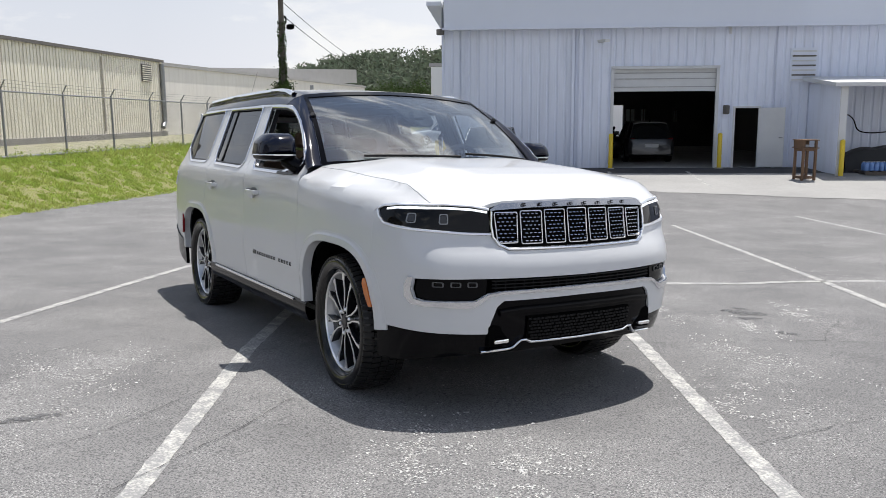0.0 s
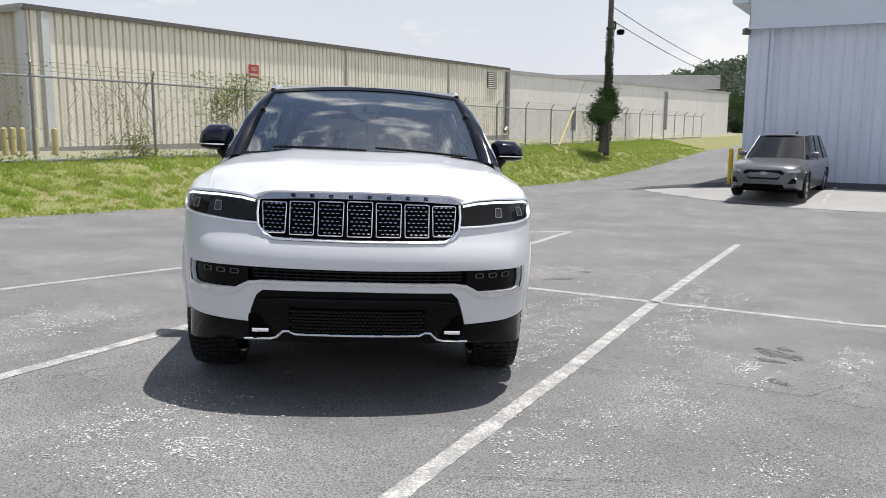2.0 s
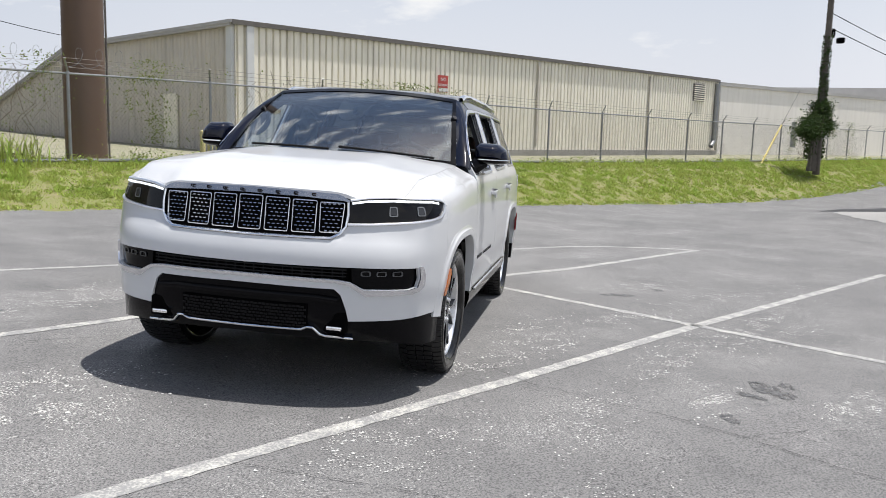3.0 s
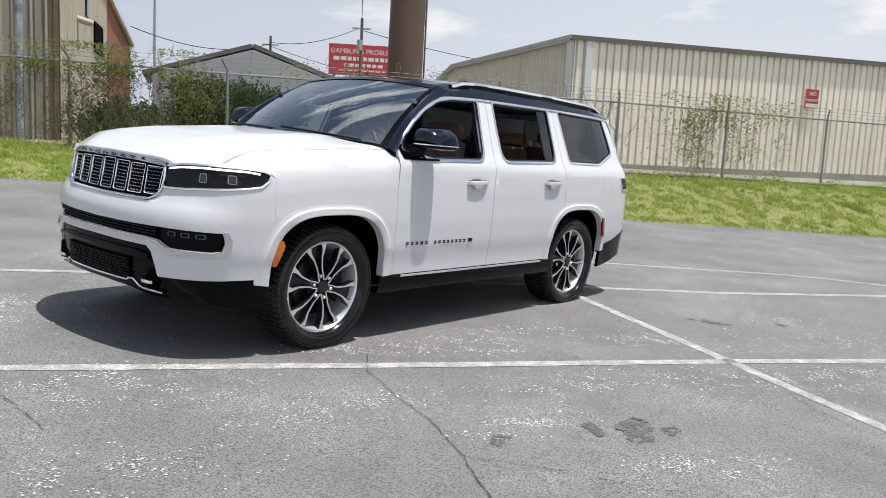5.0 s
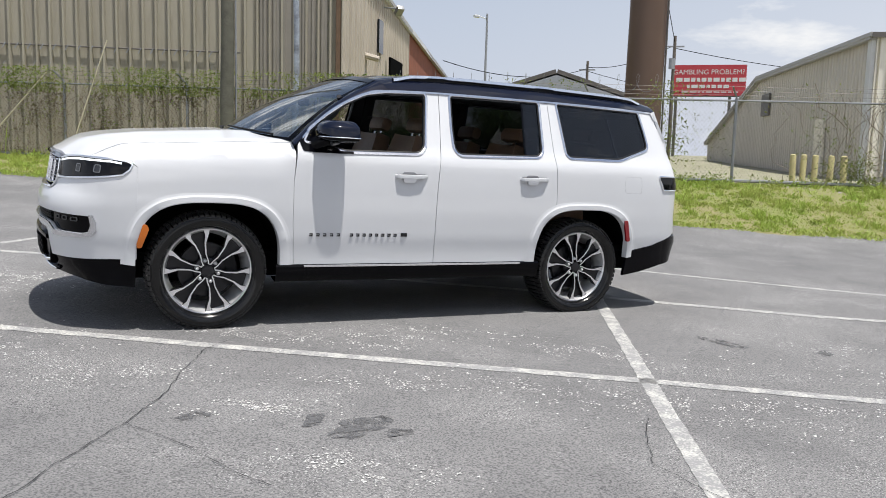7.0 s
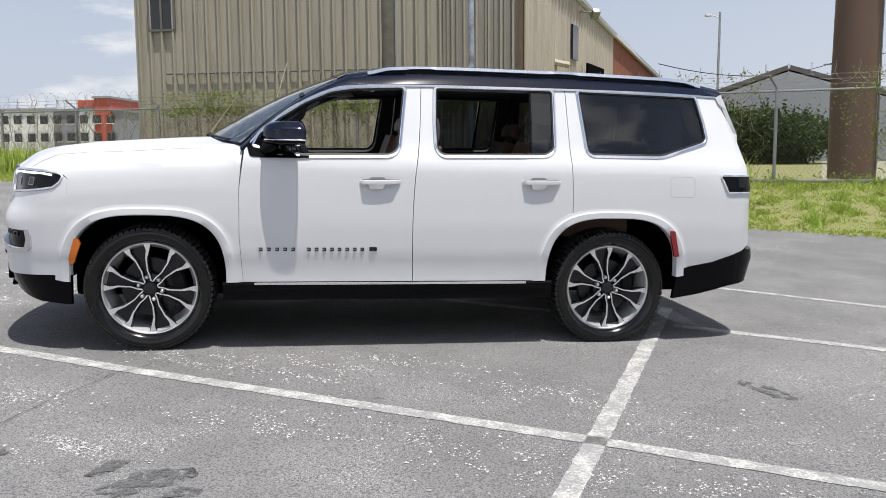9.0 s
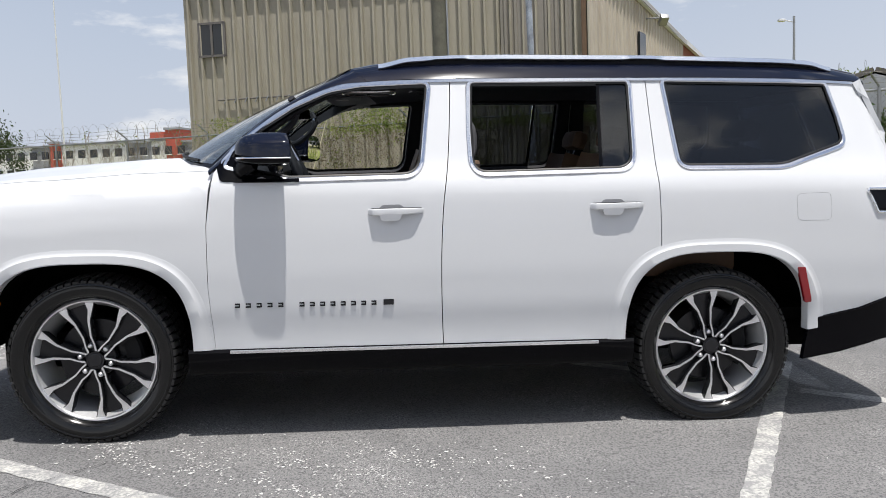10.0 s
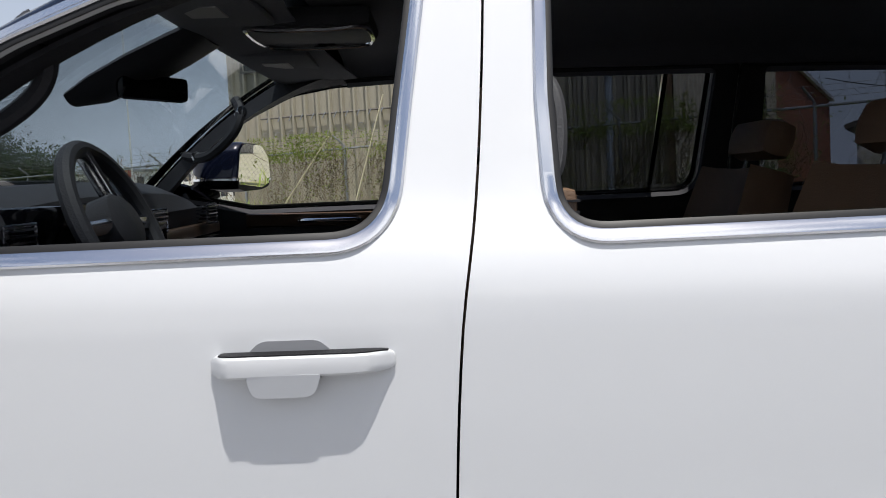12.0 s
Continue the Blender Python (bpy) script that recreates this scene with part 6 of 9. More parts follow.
def shed():
    """The long cream steel warehouse behind the fence."""
    near, far = Vector((-21.2, -10.8)), Vector((-52.7, 10.0))
    d = (far - near).normalized()
    back = Vector((-d.y, d.x))          # away from the car park
    if back.dot(Vector((0.565, 0.825))) > 0:
        back = -back
    root = thing("warehouse", pose(near.x, near.y, 0.5), "long cream ribbed-steel warehouse with a low roof", "building")
    inv = root.matrix_world.inverted()
    z0, z1 = 0.7, 5.12
    zf = 5.36

    def add(name, bm, m, label="", parent=None, smooth=25):
        bm.transform(inv)
        return part(name, clean(bm), m, parent or root, label, smooth)

    add("front_wall", ribbed_wall(bmesh.new(), far, near, z0, z1, depth=0.10, rib=0.045, top=lambda k: zf + (z1 - zf) * k), CREAM)
    w1 = near + back * 14
    w2 = near + back * 26
    add("end_wall", ribbed_wall(bmesh.new(), near, w2, 0.45, z1, top=lambda k: z1 - 0.25 * k if k < 0.54 else z1 - 0.135 - (k - 0.54) * 6.3), CREAM_SHADED)
    b = bmesh.new()
    beam(b, up2(near + back * 0.1 - d * 0.05, 0.52), up2(far + back * 0.1, 0.52), 0.5, 0.42)
    add("concrete_base", b, CONCRETE)
    b = bmesh.new()
    beam(b, up2(near - back * 0.11 - d * 0.2, z1 + 0.05), up2(far - back * 0.11, zf + 0.05), 0.07, 0.16)
    add("gutter", b, EAVE)
    b = bmesh.new()
    r = [up2(near - d * 0.25 - back * 0.12, z1 + 0.14), up2(far - back * 0.12, zf + 0.14), up2(far + back * 14, zf + 0.0), up2(near - d * 0.25 + back * 14, z1 + 0.02)]
    r2 = [up2(far + back * 26, zf - 3.0), up2(near - d * 0.25 + back * 26, z1 - 3.0)]
    v = [b.verts.new(p) for p in r + r2]
    b.faces.new(v[:4])
    b.faces.new((v[3], v[2], v[4], v[5]))
    solidify(b, 0.12)
    add("roof", b, ROOFMETAL)
    b = bmesh.new()
    beam(b, up2(near - d * 0.12, z1 + 0.02), up2(near - d * 0.12 + back * 14, z1 - 0.12), 0.2, 0.18)
    beam(b, up2(near - d * 0.12 + back * 14, z1 - 0.12), up2(near - d * 0.12 + back * 26, z1 - 3.1), 0.2, 0.18)
    add("verge_trim", b, ROOFMETAL)
    for k, w in ((0.015, 0.28), (0.465, 0.12), (0.757, 0.10)):
        b = bmesh.new()
        p = near.lerp(far, k)
        beam(b, up2(p - back * 0.06, 0.9), up2(p - back * 0.06, z1), w, 0.1, up=(back.x, back.y, 0))
        add("pilaster", b, WHITEMETAL if k < 0.1 else CREAM_SHADED)
    b = bmesh.new()
    beam(b, up2(near + back * 0.25 - d * 0.06, 0.6), up2(near + back * 0.25 - d * 0.06, z1), 0.12, 0.34, up=(back.x, back.y, 0))
    add("corner_trim", b, WHITEMETAL)
    # louvre near the far end, a warning sign, an end door
    lv = near.lerp(far, 0.925)
    b = bmesh.new()
    beam(b, up2(lv - back * 0.03, 3.95), up2(lv - back * 0.03, 5.05), 1.5, 0.1, up=(back.x, back.y, 0))
    louvre = add("louvre", b, EAVE, "dark wall louvre")
    for i in range(8):
        b = bmesh.new()
        z = 4.0 + i * 0.135
        beam(b, up2(lv - back * 0.1 - d * 0.72, z), up2(lv - back * 0.1 + d * 0.72, z), 0.06, 0.05)
        add("slat", b, CREAM, parent=louvre)
    sg = Vector((-29.96, -4.98))
    b = bmesh.new()
    beam(b, up2(sg - back * 0.08, 3.28), up2(sg - back * 0.08, 4.02), 0.62, 0.03, up=(back.x, back.y, 0))
    sign = add("warning_sign", b, mat("sign_red", (0.42, 0.05, 0.04), 0.5, var=0.2, scale=8), "red and white warning sign")
    b = bmesh.new()
    beam(b, up2(sg - back * 0.105, 3.30), up2(sg - back * 0.105, 3.46), 0.58, 0.01, up=(back.x, back.y, 0))
    add("sign_bar", b, WHITEMETAL, parent=sign)
    for txt, z in (("NO", 3.77), ("PARKING", 3.54)):
        m4 = Matrix(((d.x, 0, -back.x, sg.x - back.x * 0.11), (d.y, 0, -back.y, sg.y - back.y * 0.11), (0, 1, 0, z), (0, 0, 0, 1)))
        t = lettering("sign_text", txt, 0.22 if txt == "NO" else 0.155, inv @ m4, WHITEMETAL, sign)
    dp = near + back * 4.6
    b = bmesh.new()
    beam(b, up2(dp - d * 0.06, 0.6), up2(dp - d * 0.06, 2.75), 0.08, 1.0, up=(back.x, back.y, 0))
    add("door", b, CREAM, "plain cream steel door")
    vp = near + back * 12.5
    b = bmesh.new()
    beam(b, up2(vp - d * 0.06, 3.2), up2(vp - d * 0.06, 4.2), 0.1, 1.3, up=(back.x, back.y, 0))
    vent = add("vent", b, EAVE)
    # downpipe and meter at the far corner
    b = bmesh.new()
    p = far - back * 0.15 - d * 0.4
    tube(b, [up2(p, 5.2), up2(p, 1.4), up2(p - d * 0.4, 1.0)], 0.16, 10)
    add("downpipe", b, CONDUIT)
    return root


shed()
FAC_U = 23.0
GLASSBRIGHT = mat("pale_glass", (0.6, 0.62, 0.63), 0.2)
GREYBLUE = ribbed_dirt(mat("grey_blue_steel", (0.72, 0.765, 0.88), 0.5, var=0.15, scale=0.5, fine=0.06, color2=(0.58, 0.62, 0.71)), (0.30, 0.31, 0.335), 0.25, 0, 5)
FASCIA = mat("fascia_grey", (0.68, 0.72, 0.81), 0.45, var=0.1, scale=0.3)


def fac(v, z, out=0.0):
    """A point on the service building's front: v along it, z up, out towards the car park."""
    p = E_DIR * (FAC_U - out) + V_DIR * v
    return Vector((p.x, p.y, z))


# dark grey holds the workshop's indoor shade in the walls' colour
WORKWALL = mat("shaded_workshop_wall", (0.10, 0.10, 0.105), 0.8, var=0.4, scale=0.8)


def service_building():
    z0, z1 = -0.35, 4.7
    root = thing("service_building", pose(*fac(5, -0.2)), "grey-blue ribbed-steel service building with an open roller door", "building")
    inv = root.matrix_world.inverted()

    def add(name, bm, m, label="", parent=None, smooth=25):
        bm.transform(inv)
        return part(name, clean(bm), m, parent or root, label, smooth)

    def wall(va, vb, za, zb):
        return ribbed_wall(bmesh.new(), fac(vb, 0).xy, fac(va, 0).xy, za, zb, pitch=0.305, depth=0.03, rib=0.05)

    add("front_wall", wall(-0.85, 5.17, z0, z1), GREYBLUE)
    add("front_wall", wall(5.17, 8.70, 3.25, z1), GREYBLUE)
    add("front_wall", wall(8.70, 9.38, z0, z1), GREYBLUE)
    add("front_wall", wall(9.38, 10.22, 1.88, z1), GREYBLUE)
    add("front_wall", wall(10.22, 34, z0, z1), GREYBLUE)
    side = bmesh.new()
    ribbed_wall(side, fac(-0.85, 0).xy, fac(-0.85, 0, -21).xy, z0, 5.4)
    add("side_wall", side, GREYBLUE)
    b = bmesh.new()
    o = [fac(-0.75, 4.62, 0.42), fac(34, 4.62, 0.42), fac(34, 8.2, 0.42), fac(-0.75, 8.2, 0.42)]
    i = [fac(-0.75, 4.62, -0.05), fac(34, 4.62, -0.05), fac(34, 8.2, -0.05), fac(-0.75, 8.2, -0.05)]
    A, B = [b.verts.new(p) for p in o], [b.verts.new(p) for p in i]
    b.faces.new(A)
    b.faces.new(B[::-1])
    for k in range(4):
        b.faces.new((A[k], A[(k + 1) % 4], B[(k + 1) % 4], B[k]))
    add("fascia", b, FASCIA, "smooth grey fascia panel")
    b = bmesh.new()
    for z in (4.62,):
        beam(b, fac(-0.8, z, 0.44), fac(34, z, 0.44), 0.06, 0.06)
    add("fascia_edge", b, FASCIA)
    # roof, floor and far walls of the workshop
    b = bmesh.new()
    v = [b.verts.new(p) for p in (fac(-0.8, 5.4, 0), fac(34, 5.4, 0), fac(34, 5.6, -21), fac(-0.8, 5.6, -21))]
    b.faces.new(v)
    solidify(b, 0.2)
    add("roof", b, ROOFMETAL)
    b = bmesh.new()
    v = [b.verts.new(p) for p in (fac(-0.7, -0.19, 0), fac(33, -0.19, 0), fac(33, -0.19, -60), fac(-0.7, -0.19, -60))]
    b.faces.new(v)
    solidify(b, 0.1)
    add("floor", b, CONCRETE)
    b = bmesh.new()
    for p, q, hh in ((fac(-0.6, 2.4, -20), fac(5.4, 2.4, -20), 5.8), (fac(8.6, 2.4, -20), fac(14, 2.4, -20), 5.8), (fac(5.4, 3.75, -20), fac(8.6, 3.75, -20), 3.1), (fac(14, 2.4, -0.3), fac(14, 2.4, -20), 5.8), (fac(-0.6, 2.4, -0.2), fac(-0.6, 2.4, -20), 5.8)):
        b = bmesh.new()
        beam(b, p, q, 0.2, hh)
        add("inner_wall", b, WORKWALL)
    for v, w in ((9.0, 0.55), (9.75, 0.3), (11.6, 0.25)):
        b = bmesh.new()
        beam(b, fac(v - w / 2, 1.6, -19.85), fac(v + w / 2, 1.6, -19.85), 0.05, 0.75)
        iw = add("inner_window", b, GLASSBRIGHT, "narrow workshop window")
        b = bmesh.new()
        for k in range(3):
            beam(b, fac(v - w / 2 + w * k / 2, 1.2, -19.8), fac(v - w / 2 + w * k / 2, 2.0, -19.8), 0.06, 0.06, up=(E_DIR.x, E_DIR.y, 0))
        add("glazing_bar", b, EAVE, parent=iw)
    # opening trim, shutter rolled half way up
    b = bmesh.new()
    for p, q in ((fac(5.13, -0.2, 0.03), fac(5.13, 3.28, 0.03)), (fac(8.74, -0.2, 0.03), fac(8.74, 3.28, 0.03)), (fac(5.08, 3.28, 0.03), fac(8.8, 3.28, 0.03))):
        beam(b, p, q, 0.1, 0.1, up=(E_DIR.x, E_DIR.y, 0) if abs(p.z - q.z) > 0.1 else (0, 0, 1))
    add("door_frame", b, WHITEMETAL)
    shutter = bmesh.new()
    beam(shutter, fac(5.17, 2.87, -0.08), fac(8.70, 2.87, -0.08), 0.06, 0.80)
    sh = add("sectional_door", shutter, WHITEMETAL, "white sectional door raised to its top panels")
    for z in (2.62, 2.9, 3.1):
        b = bmesh.new()
        beam(b, fac(5.17, z, -0.04), fac(8.70, z, -0.04), 0.03, 0.02)
        add("panel_joint", b, CONDUIT, parent=sh)
    # side door, its leaf swung open against the wall
    b = bmesh.new()
    for p, q in ((fac(9.36, -0.2, 0.02), fac(9.36, 1.9, 0.02)), (fac(10.22, -0.2, 0.02), fac(10.22, 1.9, 0.02)), (fac(9.32, 1.9, 0.02), fac(10.26, 1.9, 0.02))):
        beam(b, p, q, 0.06, 0.06, up=(E_DIR.x, E_DIR.y, 0) if abs(p.z - q.z) > 0.1 else (0, 0, 1))
    add("side_door_frame", b, WHITEMETAL)
    b = bmesh.new()
    p, q = fac(10.24, 0.86, 0.05), fac(11.0, 0.86, 0.34)
    beam(b, p, q, 0.05, 2.04)
    leaf = add("door_leaf", b, WHITEMETAL, "white steel door standing open")
    b = bmesh.new()
    k = p.lerp(q, 0.88) + (E_DIR * -0.06)
    tube(b, [k, k + E_DIR * -0.06, k + E_DIR * -0.06 + V_DIR * -0.12], 0.02, 6)
    add("door_handle", b, CONDUIT, parent=leaf)
    # pilaster seams, lamp, camera, louvre, downpipe
    for v in (-0.1, 3.75, 4.0, 10.75):
        b = bmesh.new()
        beam(b, fac(v, z0, 0.05), fac(v, z1, 0.05), 0.1, 0.06, up=(E_DIR.x, E_DIR.y, 0))
        add("downpipe", b, GREYBLUE)
    b = bmesh.new()
    beam(b, fac(11.16, 3.32, 0.03), fac(12.06, 3.32, 0.03), 0.08, 1.16)
    lou = add("louvre", b, FASCIA, "metal wall louvre")
    for i in range(7):
        b = bmesh.new()
        beam(b, fac(11.22, 2.82 + i * 0.16, 0.08), fac(12.0, 2.82 + i * 0.16, 0.08), 0.07, 0.05)
        add("slat", b, EAVE if i % 2 else WHITEMETAL, parent=lou)
    b = bmesh.new()
    tube(b, [fac(4.65, 4.18, 0.0), fac(4.65, 4.2, 0.2)], 0.03, 6)
    box(b, -0.2, 0.2, -0.1, 0.12, -0.04, 0.05, Matrix.Translation(fac(4.75, 4.18, 0.25)), 0.02)
    add("wall_lamp", b, WHITEMETAL)
    b = bmesh.new()
    tube(b, [fac(9.07, 4.6, 0.0), fac(9.07, 4.58, 0.15), fac(9.07, 4.38, 0.15)], 0.045, 8)
    add("security_camera", b, WHITEMETAL)
    b = bmesh.new()
    box(b, -0.09, 0.09, -0.09, 0.09, -0.16, 0.16, Matrix.Translation(fac(9.06, 1.82, 0.1)), 0.05)
    add("door_light", b, EAVE)
    b = bmesh.new()
    box(b, -0.12, 0.12, -0.1, 0.1, -0.1, 0.1, Matrix.Translation(fac(-0.88, 4.55, 0.2)), 0.03)
    add("flood_light", b, EAVE)
    b = bmesh.new()
    beam(b, fac(-1.1, 5.5, 0.3), fac(-1.1, 5.5, -21), 0.5, 0.14)
    add("eave", b, FASCIA)
    # lean-to bay
    bay = bmesh.new()
    for p, q, w, h in ((fac(11.9, 1.2, 0.0), fac(11.9, 1.2, 2.6), 0.06, 2.9),):
        beam(bay, p, q, w, h)
    add("bay_wall", bay, GREYBLUE)
    b = bmesh.new()
    v = [b.verts.new(p) for p in (fac(11.6, 2.80, 0.0), fac(20, 2.80, 0.0), fac(20, 2.50, 2.9), fac(11.6, 2.50, 2.9))]
    b.faces.new(v)
    solidify(b, 0.12)
    add("bay_roof", b, WHITEMETAL, "white lean-to roof")
    b = bmesh.new()
    beam(b, fac(12.0, -0.3, 2.6), fac(12.0, 2.6, 2.6), 0.22, 0.1, up=(E_DIR.x, E_DIR.y, 0))
    add("bay_post", b, WHITEMETAL)
    return root


service_building()


# ---------------------------------------------------------------- tan building behind the fence
TANWALL = ribbed_dirt(mat("tan_steel", (0.33, 0.305, 0.245), 0.6, var=0.3, scale=0.5, fine=0.1, color2=(0.26, 0.235, 0.185)), (0.17, 0.145, 0.105), 0.5, 0, 7)
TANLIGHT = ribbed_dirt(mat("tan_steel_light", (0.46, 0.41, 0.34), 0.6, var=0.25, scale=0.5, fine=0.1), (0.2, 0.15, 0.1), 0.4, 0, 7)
BRICKRED = mat("brick_red", (0.30, 0.10, 0.055), 0.85, var=0.5, scale=2.5, fine=0.5, fine_scale=30)
GLASSDARK = mat("dark_window", (0.015, 0.018, 0.022), 0.08, spec=0.5)


def tan_building():
    R, Lc = Vector((-6.45, -18.96)), Vector((5.84, -22.35))
    d = (Lc - R).normalized()
    nrm = Vector((-d.y, d.x))             # towards the car park
    back = Vector((-0.565, -0.825))
    root = thing("metal_building", pose(R.x, R.y, 0.7), "tall weathered tan ribbed-steel building with a brick rear part", "building")
    inv = root.matrix_world.inverted()

    def add(name, bm, m, label="", parent=None, smooth=25):
        bm.transform(inv)
        return part(name, clean(bm), m, parent or root, label, smooth)

    top = 7.75
    add("front_wall", ribbed_wall(bmesh.new(), Lc, R, 0.5, top, pitch=0.38, depth=0.13, rib=0.06), TANWALL)
    add("left_wall", ribbed_wall(bmesh.new(), Lc - nrm * 18, Lc, 0.5, top, pitch=0.38, depth=0.06), TANWALL)
    s1, s2 = R + back * 11.7, R + back * 24
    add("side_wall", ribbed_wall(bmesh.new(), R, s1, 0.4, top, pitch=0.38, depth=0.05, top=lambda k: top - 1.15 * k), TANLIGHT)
    b = bmesh.new()
    v = [b.verts.new(up2(p, z)) for p, z in ((s1, 0.3), (s2, 0.3), (s2, 5.55), (s1, top - 1.15))]
    b.faces.new(v)
    solidify(b, 0.2)
    add("brick_wall", b, BRICKRED, "red brick rear wall")
    b = bmesh.new()
    v = [b.verts.new(p) for p in (up2(R + nrm * 0.15 + Vector((-0.15, 0.1)), top + 0.05), up2(Lc + nrm * 0.15, top + 0.05), up2(Lc - nrm * 20, top + 0.2), up2(s1 + Vector((-0.15, 0.1)), top - 1.08), up2(s2 + Vector((-0.2, 0.1)), 5.6), up2(s2 - nrm * 6 + d * 12, 5.7))]
    b.faces.new((v[0], v[1], v[2], v[3]))
    b.faces.new((v[3], v[2], v[5], v[4]))
    solidify(b, 0.14)
    add("roof", b, ROOFMETAL)
    b = bmesh.new()
    beam(b, up2(Lc + nrm * 0.12 + d * 0.4, top + 0.02), up2(R + nrm * 0.12, top + 0.02), 0.18, 0.2)
    add("gutter", b, ROOFMETAL)
    b = bmesh.new()
    beam(b, up2(R + Vector((-0.09, 0.06)), top), up2(s1 + Vector((-0.09, 0.06)), top - 1.15), 0.12, 0.22)
    beam(b, up2(s1 + Vector((-0.12, 0.06)), top - 1.15), up2(s2 + Vector((-0.12, 0.06)), 5.55), 0.12, 0.2)
    add("verge_trim", b, WHITEMETAL)
    # window high on the front
    def on(s, z, out=0.0):
        p = R + d * s + nrm * out
        return Vector((p.x, p.y, z))
    b = bmesh.new()
    beam(b, on(11.38, 5.97, 0.08), on(12.2, 5.97, 0.08), 0.06, 0.96)
    win = add("window", b, GLASSDARK, "small dark window")
    b = bmesh.new()
    for p, q in ((on(11.34, 5.46, 0.1), on(12.24, 5.46, 0.1)), (on(11.34, 6.48, 0.1), on(12.24, 6.48, 0.1)), (on(11.36, 5.44, 0.1), on(11.36, 6.5, 0.1)), (on(12.22, 5.44, 0.1), on(12.22, 6.5, 0.1)), (on(11.79, 5.5, 0.11), on(11.79, 6.44, 0.11))):
        beam(b, p, q, 0.07, 0.07, up=(nrm.x, nrm.y, 0) if abs(p.z - q.z) > 0.1 else (0, 0, 1))
    add("window_frame", b, EAVE, parent=win)
    # conduit run low on the wall, with its clips; guy cables
    b = bmesh.new()
    tube(b, [on(11.7, 4.06, 0.09), on(6, 4.1, 0.09), on(3.2, 4.12, 0.09)], 0.025, 6)
    add("conduit", b, EAVE)
    for k in range(24):
        b = bmesh.new()
        s = 11.5 - k * 0.35
        beam(b, on(s, 3.95, 0.11), on(s - 0.1, 4.12, 0.11), 0.03, 0.03)
        add("conduit_clip", b, CONDUIT)
    # darker panels near the corner, with a light edge
    b = ribbed_wall(bmesh.new(), on(2.6, 0, 0.05).xy, on(0.5, 0, 0.05).xy, 0.5, top - 0.05, pitch=0.30, depth=0.05)
    add("corner_panel", b, mat("grey_corner_steel", (0.24, 0.22, 0.19), 0.6, var=0.4, scale=0.8), "darker grey wall panel near the corner")
    b = bmesh.new()
    beam(b, on(0.15, 0.5, 0.1), on(0.15, top, 0.1), 0.14, 0.1, up=(nrm.x, nrm.y, 0))
    add("downpipe", b, mat("rusty_pipe", (0.14, 0.085, 0.05), 0.8, var=0.6, scale=4))
    # side wall: window, vent opening, lamp, pipe
    def side(s, z, out=0.0):
        p = R + back * s + Vector((-0.825, 0.565)) * out
        return Vector((p.x, p.y, z))
    b = bmesh.new()
    beam(b, side(5.0, 5.5, 0.06), side(5.75, 5.5, 0.06), 0.08, 1.25)
    add("side_window", b, GLASSDARK)
    b = bmesh.new()
    beam(b, side(7.2, 4.4, 0.06), side(9.8, 4.4, 0.06), 0.08, 1.1)
    add("opening", b, DARK)
    b = bmesh.new()
    tube(b, [side(6.2, 6.75, 0.0), side(6.2, 6.7, 0.5)], 0.03, 6)
    box(b, -0.14, 0.14, -0.2, 0.2, -0.1, 0.1, Matrix.Translation(side(6.2, 6.62, 0.62)) @ Matrix.Rotation(0.6, 4, "X"), 0.02)
    add("flood_light", b, CONDUIT)
    b = bmesh.new()
    tube(b, [side(3.0, 4.55, 0.0), side(3.3, 4.45, 0.45)], 0.11, 8)
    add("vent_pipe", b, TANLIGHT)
    return root


tan_building()


# ---------------------------------------------------------------- fence
def fence_pt(u, z, out=0.0):
    p = E_DIR * u + V_DIR * (FENCE_V + out)
    return Vector((p.x, p.y, z))


def fence_base(u):
    p = fence_pt(u, 0)
    return ground_z(p.x, p.y)


FENCE_U0, FENCE_U1, BAY = -26.96, 73.0, 3.25
fence = thing("chain_link_fence", pose(*fence_pt(0, 0.6)), "weathered galvanised chain-link fence with barbed wire arms", "fence")
f_inv = fence.matrix_world.inverted()
posts = [FENCE_U0 + 0.01 + BAY * k for k in range(int((FENCE_U1 - FENCE_U0) / BAY) + 1)]
FH = 1.92


def fadd(name, bm, m, label=""):
    bm.transform(f_inv)
    return part(name, bm, m, fence, label)


for u in posts:
    z = fence_base(u)
    b = bmesh.new()
    tube(b, [fence_pt(u, z - 0.2), fence_pt(u, z + FH + 0.05)], 0.034, 8)
    post = fadd("post", b, CONDUIT)
    b = bmesh.new()
    tube(b, [fence_pt(u, z + FH), fence_pt(u, z + FH + 0.06), fence_pt(u - 0.14, z + FH + 0.30, 0.22)], 0.022, 6)
    fadd("wire_arm", b, CONDUIT)
for u0, u1 in zip(posts, posts[1:]):
    b = bmesh.new()
    tube(b, [fence_pt(u0, fence_base(u0) + FH), fence_pt(u1, fence_base(u1) + FH)], 0.024, 7)
    fadd("top_rail", b, CONDUIT)
    b = bmesh.new()
    tube(b, [fence_pt(u0, fence_base(u0) + 0.13), fence_pt(u1, fence_base(u1) + 0.13)], 0.038, 7)
    fadd("bottom_rail", b, CONDUIT)
b = bmesh.new()
